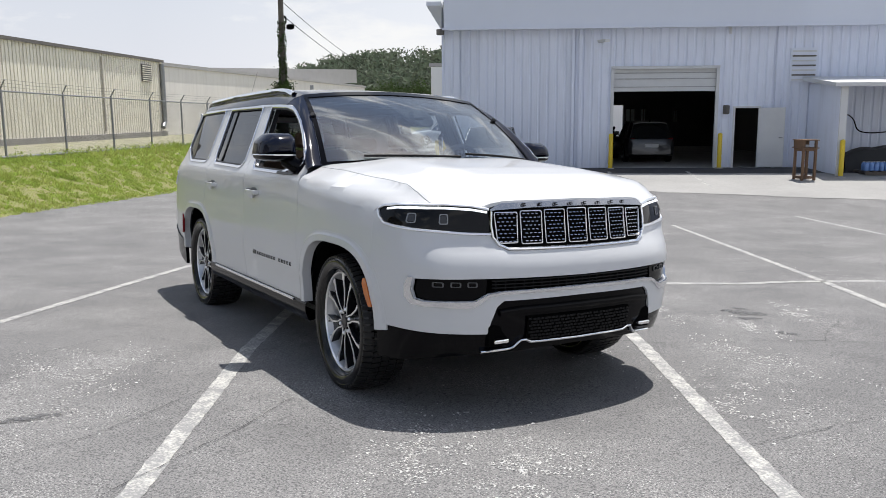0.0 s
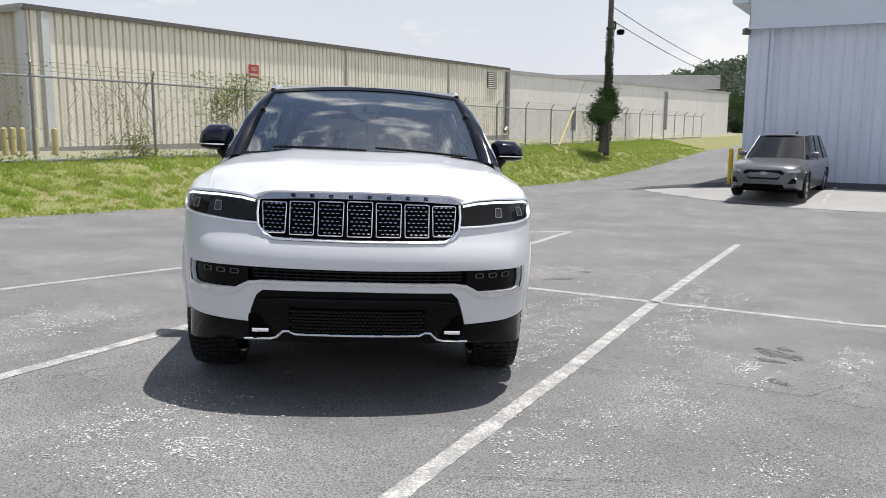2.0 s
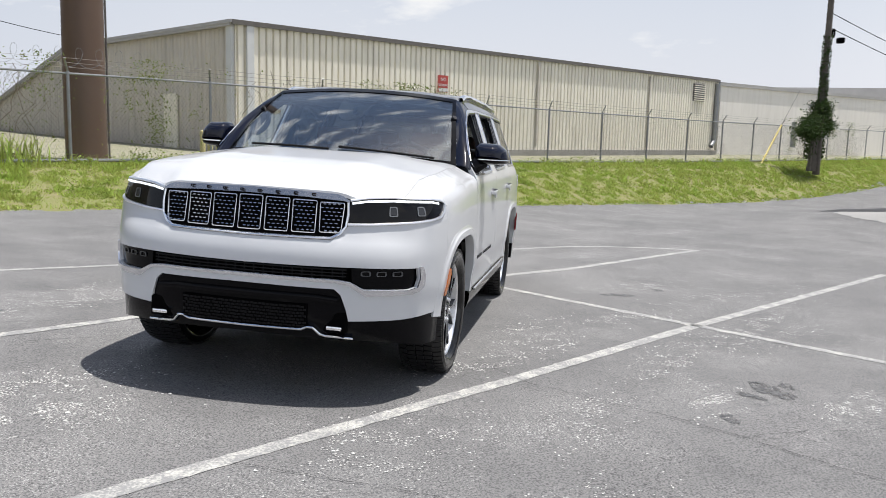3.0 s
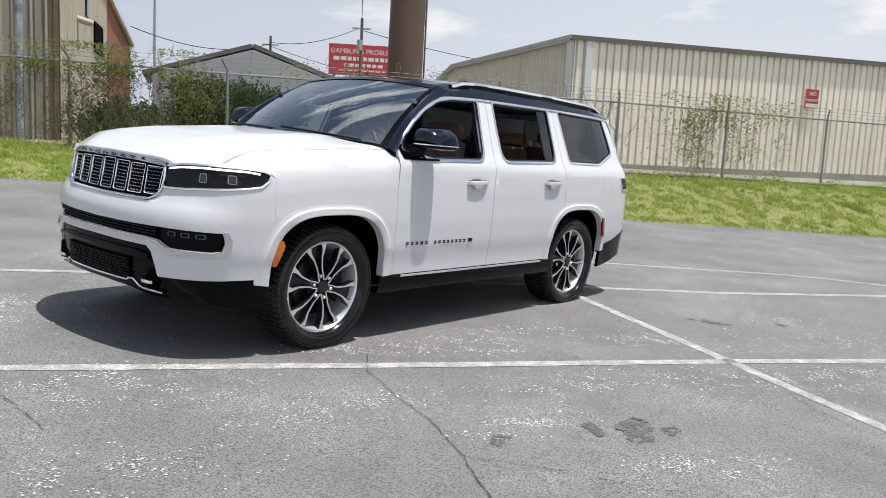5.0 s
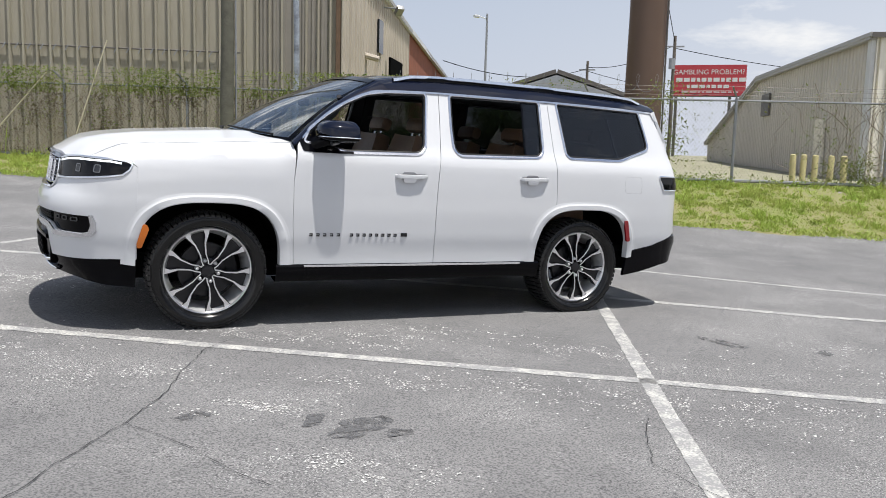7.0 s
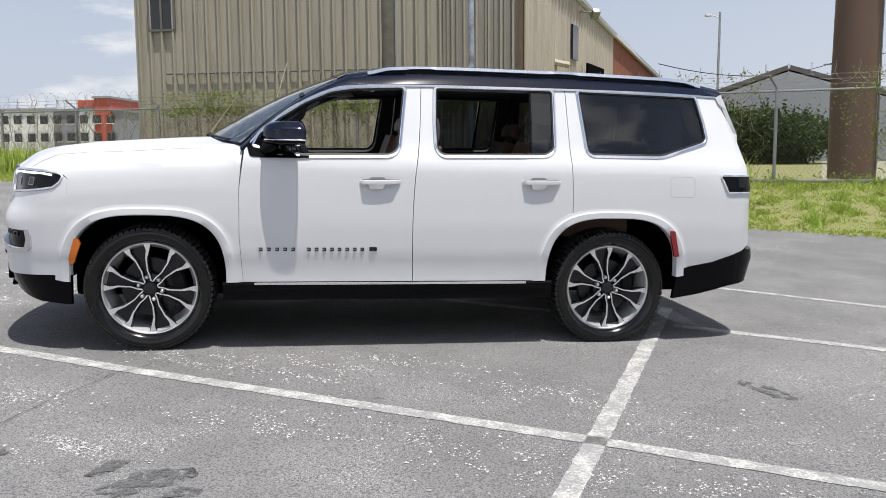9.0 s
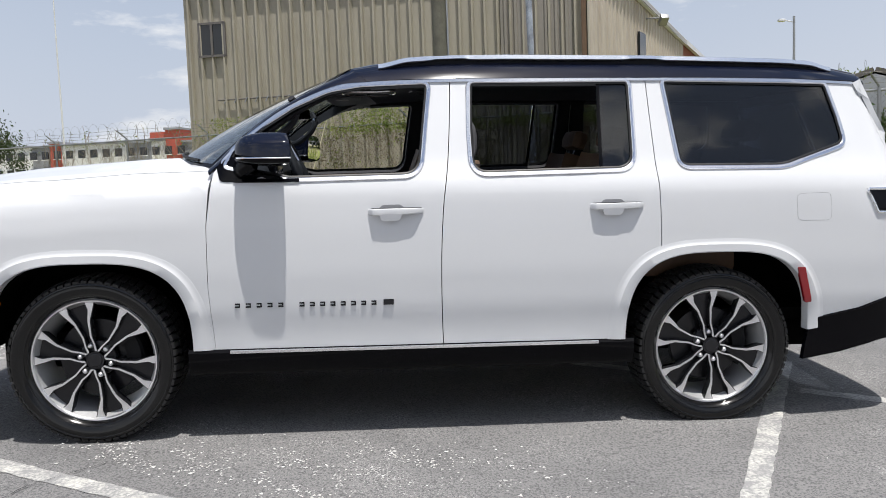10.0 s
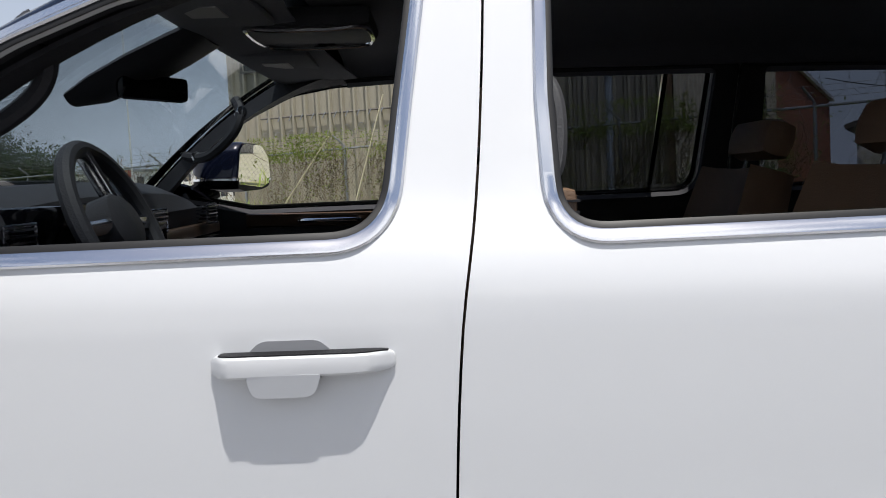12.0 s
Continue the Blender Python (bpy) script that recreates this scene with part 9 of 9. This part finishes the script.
parked_car("parked_car", car_pose(19.5, 0.86, TO_LOT - 4.0), "dark grey mid-size SUV parked nose-out by the wall", (4.7, 1.92, 1.68), GREYCAR)
# silver darkened to near black: the garage's shade is in the paint colour
parked_car("parked_car", car_pose(27.9, 7.05, TO_LOT + 180, -0.19), "silver SUV standing inside the dim garage", (4.6, 1.9, 1.62), mat("shaded_silver_paint", (0.06, 0.062, 0.066), 0.3, 0.5, coat=0.6, var=0.1, scale=3))
parked_car("parked_car", car_pose(33.4, 5.75, TO_LOT + 176, -0.19), "black SUV standing deep inside the garage", (4.8, 1.95, 1.80), BLACKCAR)
cx, cy = polar(6.5, -1.57, 150.35, 55)
parked_car("parked_car", pose(cx, cy, ground_z(cx, cy), 0, 0, 150.35 + 90), "white SUV parked far off beside the drive", (4.7, 1.9, 1.72), WHITECAR)
cx, cy = polar(0.88, 6.88, -128.15, 140)
parked_car("parked_car", pose(cx, cy, ground_z(cx, cy), 0, 0, -128.15 - 90), "silver sedan parked beyond the fence", (4.7, 1.8, 1.42), SILVERCAR, "sedan")


# ---------------------------------------------------------------- in front of and inside the service building
def bollard(u, v, h, label="yellow painted steel safety bollard", r=0.075, m=None, tilt=0.0, group="yellow bollards"):
    p = uv_ground(u, v)
    root = thing("bollard", pose(p.x, p.y, p.z, 0, tilt, 0), label, "bollard", group)
    b = bmesh.new()
    spin(b, [(r, -0.25), (r, h - 0.03), (r * 0.92, h), (r * 0.5, h + 0.025), (0.0, h + 0.03)], 20, "z")
    part("post", clean(b), m or YELLOW, root)
    b = bmesh.new()
    spin(b, [(r * 1.9, -0.02), (r * 1.8, 0.03), (r * 1.02, 0.035)], 16, "z")
    part("footing", clean(b), CONCRETE, root)
    return root


bollard(22.55, 5.07, 1.2)
bollard(22.65, 8.83, 1.2)
bollard(21.75, -0.95, 1.12)
bollard(21.75, -0.68, 1.12)
p = on_ground(-9.9, 21.3)
bollard(E_DIR.dot(p), V_DIR.dot(p), 1.15, "yellow painted bollard at the corner of the lean-to bay")
CREAMPOST = mat("cream_post", (0.50, 0.45, 0.22), 0.7, var=0.5, scale=4, color2=(0.3, 0.26, 0.14))
for u, v in ((8.3, -17.7), (8.6, -17.8), (8.95, -17.9), (9.4, -18.0), (9.55, -17.3)):
    bollard(u, v, 0.78, "weathered cream-yellow post behind the fence", 0.085, CREAMPOST, random.Random(int(u * 50)).uniform(-3, 3), "cream posts")


def kerb_u(v):
    """The curved outer edge of the paving before the building."""
    return table(v, (-3.6, -2.9, -2.2, -0.64, 1.46, 5.0, 12.0, 40.0), (21.0, 19.8, 18.8, 17.5, 16.8, 17.2, 15.6, 14.0))


def apron():
    """Sun-bleached paving along the building, with a wavering edge, and the dark strip at the wall's foot."""
    bm = bmesh.new()
    vs2 = np.linspace(-3.4, 40, 90)
    rows = []
    for v in vs2:
        lo = kerb_u(v) + 0.25 * noise.noise(Vector((v * 0.5, 4, 0)))
        rows.append([bm.verts.new(uv_ground(lo + (21.1 - lo) * k / 9, v, 0.004 if 0 < k < 9 else 0.0)) for k in range(10)])
    for A, B in zip(rows, rows[1:]):
        for k in range(9):
            bm.faces.new((A[k], A[k + 1], B[k + 1], B[k]))
    tagged(part("paving", clean(bm), PALE, smooth=60), "pale sun-bleached concrete paving before a building", "pavement", kind="structure")
    bm = bmesh.new()
    rows = [[bm.verts.new(uv_ground(u, v, 0.007)) for u in (21.05 + 0.06 * noise.noise(Vector((v, 0, 8))), 22.0, 23.05)] for v in np.linspace(-4.0, 30, 70)]
    for A, B in zip(rows, rows[1:]):
        for k in range(2):
            bm.faces.new((A[k], A[k + 1], B[k + 1], B[k]))
    tagged(part("asphalt_strip", clean(bm), mat("dark_asphalt", (0.05, 0.05, 0.055), 0.9, var=0.5, scale=1.5, fine=0.4, fine_scale=60), smooth=60), "dark asphalt strip along the foot of a wall", "pavement", kind="structure")
    for v0 in (-0.25, 2.08, 4.8, 7.4):
        bm = bmesh.new()
        rows = [[bm.verts.new(uv_ground(u, v0 + dv + 0.02 * (u - 18), 0.011)) for dv in (-0.055, 0.055)] for u in np.linspace(18.0, 21.5, 12)]
        for A, B in zip(rows, rows[1:]):
            bm.faces.new((A[0], A[1], B[1], B[0]))
        tagged(part("painted_line", clean(bm), LINE, smooth=0), "worn white parking bay line before a building", "road marking", "parking bay lines", "structure")
    bm = bmesh.new()
    rows = [[bm.verts.new(uv_ground(kerb_u(v) + 0.25 * noise.noise(Vector((v * 0.5, 4, 0))) + 0.06 * noise.noise(Vector((v * 1.9, 2, 0))) + d, v, 0.010)) for d in (-0.015 - 0.02 * noise.noise(Vector((v * 4, 0, 0))), 0.015)] for v in np.linspace(-3.3, 12, 140)]
    for A, B in zip(rows, rows[1:]):
        bm.faces.new((A[0], A[1], B[1], B[0]))
    tagged(part("crack", clean(bm), CRACK, smooth=0), "dark joint line across pale concrete paving", "crack", "cracks in the asphalt", "structure")


apron()


def work_stand():
    p = on_ground(-10.14, 19.8)
    ang = math.degrees(math.atan2(E_DIR.y, E_DIR.x)) + 12
    root = thing("wooden_stand", pose(p.x, p.y, p.z, 0, 0, ang), "tall weathered wooden stand with a boxed top shelf", "stand")
    wood = mat("brown_boards", (0.17, 0.10, 0.06), 0.8, var=0.6, scale=6, fine=0.4, fine_scale=50)
    for x in (-0.22, 0.22):
        for y in (-0.20, 0.20):
            b = bmesh.new()
            box(b, x - 0.035, x + 0.035, y - 0.035, y + 0.035, 0, 1.22, bevel=0.005)
            part("leg", clean(b), wood, root)
    for z in (0.05, 0.90):
        for y in (-0.20, 0.20):
            b = bmesh.new()
            box(b, -0.22, 0.22, y - 0.02, y + 0.02, z, z + 0.07)
            part("rail", b, wood, root)
        for x in (-0.22, 0.22):
            b = bmesh.new()
            box(b, x - 0.02, x + 0.02, -0.2, 0.2, z + 0.005, z + 0.075)
            part("rail", b, wood, root)
    for z in (0.98, 1.22):
        b = bmesh.new()
        box(b, -0.30, 0.30, -0.27, 0.27, z, z + 0.03, bevel=0.005)
        part("shelf", clean(b), wood, root)
    b = bmesh.new()
    box(b, 0.22, 0.25, -0.25, 0.25, 1.01, 1.22)
    part("back_board", b, wood, root)
    b = bmesh.new()
    box(b, -0.25, 0.25, 0.22, 0.25, 1.01, 1.22)
    part("side_board", b, wood, root)
    c = bmesh.new()
    box(c, -0.16, 0.05, -0.12, 0.10, 0, 0.08, bevel=0.01)
    c.transform(Matrix.Translation((p.x, p.y, p.z + 1.01)))
    tagged(part("paper_stack", clean(c), WHITEMETAL), "small pale packet on the shelf of a stand", "packet")


work_stand()


def bay_contents():
    """Bottled water on a pallet, covered goods and a hose in the lean-to bay."""
    base = lambda u, v, z=0.0: uv_ground(u, v, z)
    blue = mat("blue_bottle", (0.16, 0.30, 0.62), 0.2, var=0.4, scale=12, coat=0.4)
    dark = mat("black_cover", (0.012, 0.012, 0.013), 0.6, var=0.4, scale=6, bump=0.5, bump_scale=14)
    m = pose(*base(20.9, 13.4), 0, 0, TO_LOT)
    pallet = thing("pallet", m, "wooden pallet under packs of bottled water", "pallet")
    for y in (-0.5, -0.25, 0.0, 0.25, 0.5):
        b = bmesh.new()
        box(b, -0.5, 0.5, y - 0.05, y + 0.05, 0.09, 0.12)
        part("board", b, BARK, pallet)
    for x in (-0.4, 0.0, 0.4):
        b = bmesh.new()
        box(b, x - 0.05, x + 0.05, -0.55, 0.55, 0.0, 0.09)
        part("bearer", b, BARK, pallet)
    for i in range(7):
        for j in range(2):
            root = thing("water_bottle", m @ pose(0.32 - j * 0.2, -0.48 + i * 0.16, 0.12), "blue plastic water bottle standing on a pallet", "bottle", "water bottles")
            b = bmesh.new()
            spin(b, [(0.0, 0.0), (0.07, 0.005), (0.075, 0.03), (0.072, 0.10), (0.076, 0.11), (0.074, 0.20), (0.05, 0.25), (0.02, 0.27)], 14, "z")
            part("bottle", clean(b), blue, root)
            b = bmesh.new()
            spin(b, [(0.022, 0.265), (0.022, 0.295), (0.0, 0.297)], 10, "z")
            part("cap", clean(b), WHITEMETAL, root)
    b = bmesh.new()
    rows = []
    for i in range(16):
        x = -1.3 + 2.6 * i / 15
        k = 1.0 - 0.35 * (abs(x) / 1.3) ** 2 + 0.12 * noise.noise(Vector((x * 2, 0, 0)))
        rows.append([Vector((y, x, z * k + 0.04 * noise.noise(Vector((x * 4, y * 4, z))))) for y, z in ((0.55, 0.0), (0.52, 0.35), (0.35, 0.75), (0.0, 0.82), (-0.35, 0.75), (-0.5, 0.35), (-0.52, 0.0))])
    loft(b, rows)
    solidify(b, 0.02)
    b.transform(pose(*base(21.9, 13.9, 0.0), 0, 0, TO_LOT))
    tagged(part("ground_cover_sheet", b, dark), "black sheet draped over goods in the bay", "cover")
    b = bmesh.new()
    hose = [fac(13.0, 1.5, 0.06), fac(13.15, 1.62, 0.15), fac(13.35, 1.45, 0.2), fac(13.5, 1.1, 0.25), fac(13.9, 1.0, 0.3), fac(14.6, 1.05, 0.3)]
    tube(b, spline(hose, 6), 0.022, 7)
    tagged(part("hose", clean(b), DARK), "black rubber hose hanging on a wall", "hose")
    b = bmesh.new()
    box(b, -0.08, 0.08, -0.05, 0.05, -0.12, 0.12, Matrix.Translation(fac(13.0, 1.45, 0.07)) @ Matrix.Rotation(radians(TO_LOT + 90), 4, "Z"), 0.015)
    tagged(part("wall_outlet_box", clean(b), CONDUIT), "grey wall box above a hose", "outlet box")
    b = bmesh.new()
    box(b, -0.16, 0.16, -0.02, 0.02, -0.35, 0.35, Matrix.Translation(fac(12.3, 1.9, 0.05)) @ Matrix.Rotation(radians(TO_LOT + 90), 4, "Z"), 0.01)
    tagged(part("notice_board", clean(b), CONDUIT), "small grey notice board on the bay wall", "board")


bay_contents()


def backpack():
    """A dark backpack left lying on the asphalt."""
    p = lot_point(1.80, -6.66)
    root = thing("backpack", pose(p.x, p.y, p.z, 0, 0, -160), "black and dark brown backpack lying on the asphalt", "backpack")
    cloth = mat("black_nylon", (0.018, 0.017, 0.017), 0.7, var=0.5, scale=9, bump=0.5, bump_scale=35, color2=(0.05, 0.04, 0.035))
    brown = mat("brown_nylon", (0.07, 0.055, 0.048), 0.7, var=0.4, scale=9, bump=0.4, bump_scale=40)
    b = bmesh.new()
    rows = []
    for i in range(17):
        t = i / 16
        x = -0.30 + 0.60 * t
        k = max(0.02, math.sin(math.pi * min(max(t * 0.93 + 0.05, 0), 1))) ** 0.45
        hh = (0.24 + 0.18 * step01(0.1, 0.62, t)) * k
        ww = 0.17 * k
        rows.append([Vector((x + 0.01 * noise.noise(Vector((x * 9, a, 0))), ww * math.copysign(abs(math.cos(a)) ** 0.6, math.cos(a)), max(0.0, hh / 2 + hh / 2 * math.copysign(abs(math.sin(a)) ** 0.65, math.sin(a)))))  for a in np.linspace(0, 2 * math.pi, 19)[:-1]])
        rows[-1].append(rows[-1][0])
    loft(b, rows)
    bmesh.ops.remove_doubles(b, verts=b.verts[:], dist=1e-5)
    part("bag", clean(b), cloth, root, smooth=60)
    b = bmesh.new()
    box(b, -0.22, 0.10, -0.215, -0.15, 0.04, 0.25, bevel=0.03)
    part("front_pocket", clean(b), brown, root, "dark brown front pocket")
    for y in (-0.10, 0.10):
        b = bmesh.new()
        tube(b, spline([(-0.20, y, 0.24), (-0.05, y * 1.2, 0.36), (0.12, y * 1.2, 0.43), (0.26, y, 0.30), (0.31, y, 0.08)], 6), 0.022, 6, flat=0.4)
        part("shoulder_strap", clean(b), cloth, root)
    b = bmesh.new()
    tube(b, spline([(0.05, -0.03, 0.41), (0.08, -0.02, 0.46), (0.13, 0.02, 0.455), (0.15, 0.03, 0.40)], 6), 0.012, 6)
    part("grab_loop", clean(b), cloth, root)
    b = bmesh.new()
    tube(b, spline([(-0.30, -0.05, 0.02), (-0.40, -0.12, 0.012), (-0.46, -0.05, 0.012), (-0.38, 0.04, 0.012)], 6), 0.01, 5)
    part("loose_strap", clean(b), cloth, root)
    b = bmesh.new()
    tube(b, [(0.26, -0.16, 0.14), (0.27, -0.17, 0.25)], 0.03, 10)
    part("bottle", clean(b), LENSGREY, root, "pale bottle in a side pocket")


backpack()


def leaning_stick(u0, z0, u1, z1):
    b = bmesh.new()
    p, q = fence_pt(u0, z0, 0.35), fence_pt(u1, z1, 0.05)
    mid = p.lerp(q, 0.5) + Vector((0, 0, -0.015))
    tube(b, [p, mid, q], 0.02, 7, radii=[0.022, 0.02, 0.017])
    tagged(part("leaning_stick", clean(b), mat("pale_stick", (0.55, 0.50, 0.36), 0.7, var=0.3, scale=6)), "pale straight stick leaning on a fence", "stick", "leaning sticks")


leaning_stick(-13.05, fence_base(-13.0) + 0.0, -11.11, 2.98)
leaning_stick(-10.45, fence_base(-10.4) + 0.0, -9.49, 3.74)


# ---------------------------------------------------------------- stains and loose grit on the car park
STAIN = mat("oil_stain", (0.075, 0.075, 0.078), 0.75, var=0.5, scale=9, fine=0.5, fine_scale=90, color2=(0.13, 0.13, 0.132))
sn, sl = STAIN.node_tree.nodes, STAIN.node_tree.links
s_tc, s_nz, s_mr, s_tr, s_mx = sn.new("ShaderNodeTexCoord"), sn.new("ShaderNodeTexNoise"), sn.new("ShaderNodeMapRange"), sn.new("ShaderNodeBsdfTransparent"), sn.new("ShaderNodeMixShader")
s_nz.inputs["Scale"].default_value, s_nz.inputs["Detail"].default_value, s_nz.inputs["Roughness"].default_value = 16, 6, 0.7
s_mr.inputs["From Min"].default_value, s_mr.inputs["From Max"].default_value = 0.42, 0.58
sl.new(s_tc.outputs["Object"], s_nz.inputs["Vector"])
sl.new(s_nz.outputs["Fac"], s_mr.inputs["Value"])
sl.new(s_mr.outputs[0], s_mx.inputs["Fac"])
sl.new(s_tr.outputs[0], s_mx.inputs[1])
sl.new(sn["Principled BSDF"].outputs[0], s_mx.inputs[2])
sl.new(s_mx.outputs[0], sn["Material Output"].inputs["Surface"])
r_s = random.Random(31)


def oil_stain(x, y, a, b_, turn):
    bm = bmesh.new()
    n = 46
    ring = []
    for i in range(n):
        t = 6.2832 * i / n
        k = 1 + 0.55 * noise.noise(Vector((math.cos(t) * 1.7 + x * 3, math.sin(t) * 1.7, y))) + 0.30 * noise.noise(Vector((math.cos(t) * 6, math.sin(t) * 6 + x, 2)))
        px, py = a * k * math.cos(t), b_ * k * math.sin(t)
        c, s = math.cos(turn), math.sin(turn)
        ring.append(bm.verts.new(lot_point(x + px * c - py * s, y + px * s + py * c, 0.0045)))
    bm.faces.new(ring)
    bmesh.ops.triangulate(bm, faces=bm.faces[:])
    return tagged(part("oil_stain", clean(bm), STAIN, smooth=0), "dark dry oil stain on grey asphalt", "stain", "oil stains", "structure")


for x, y, a, b_, t in ((1.22, 3.08, 0.17, 0.10, 0.4), (1.40, 2.92, 0.09, 0.05, 0.9), (1.06, 3.2, 0.07, 0.045, 0.0), (1.94, 2.70, 0.085, 0.05, 0.3), (-2.08, 2.22, 0.12, 0.07, 1.9), (-2.0, 2.05, 0.06, 0.04, 1.2), (-2.64, 2.64, 0.09, 0.05, 0.5), (1.28, -2.62, 0.20, 0.045, 1.5)):
    oil_stain(x, y, a, b_, t)
V, Fc = [], []
GRIT_AT = ((-0.86, 3.47, 0.42), (-0.16, 3.01, 0.40), (0.77, 2.46, 0.26), (1.63, 2.66, 0.20), (0.1, 1.42, 0.35), (-1.33, 3.53, 0.30), (1.38, 3.54, 0.2), (-2.89, 2.48, 0.4), (-0.82, 2.17, 0.4),
           (2.72, -1.13, 0.35), (3.23, -0.72, 0.32), (0.43, -2.18, 0.5), (0.23, 5.7, 0.7), (0.94, -2.32, 0.4), (2.94, 1.15, 0.30), (3.0, 0.78, 0.3), (1.32, 1.13, 0.3), (0.59, 1.51, 0.3), (-2.4, 3.2, 0.5), (2.2, 1.9, 0.3), (3.1, -0.85, 0.22), (2.84, -1.16, 0.3), (0.2, -2.48, 0.3), (-3.2, 4.2, 0.7), (3.6, 1.9, 0.35))
for i in range(15000):
    gx, gy, rad = r_s.choice(GRIT_AT)
    turn = math.atan2(0.5, -0.866) + 0.3 * math.sin(gx * 9)
    a, c = r_s.gauss(0, rad), r_s.gauss(0, rad * 0.38)
    x, y = gx + a * math.cos(turn) - c * math.sin(turn), gy + a * math.sin(turn) + c * math.cos(turn)
    if noise.noise(Vector((x * 6, y * 6, 3))) < -0.05:
        continue
    p = lot_point(x, y, 0.002)
    s = r_s.uniform(0.003, 0.009) * (1.6 if r_s.random() < 0.1 else 1.0)
    t0 = r_s.uniform(0, 6.28)
    o = len(V)
    V += [p + Vector((math.cos(t0 + k * 2.0944) * s * r_s.uniform(0.6, 1.3), math.sin(t0 + k * 2.0944) * s * r_s.uniform(0.6, 1.3), r_s.uniform(0, 0.002))) for k in range(3)] + [p + Vector((0, 0, s * 0.4))]
    Fc += [(o, o + 1, o + 3), (o + 1, o + 2, o + 3), (o + 2, o, o + 3)]
from_lists("loose_grit", V, Fc, mat("pale_grit", (0.50, 0.495, 0.48), 0.9, island=0.3), "pale loose grit and worn aggregate on asphalt", "gravel")
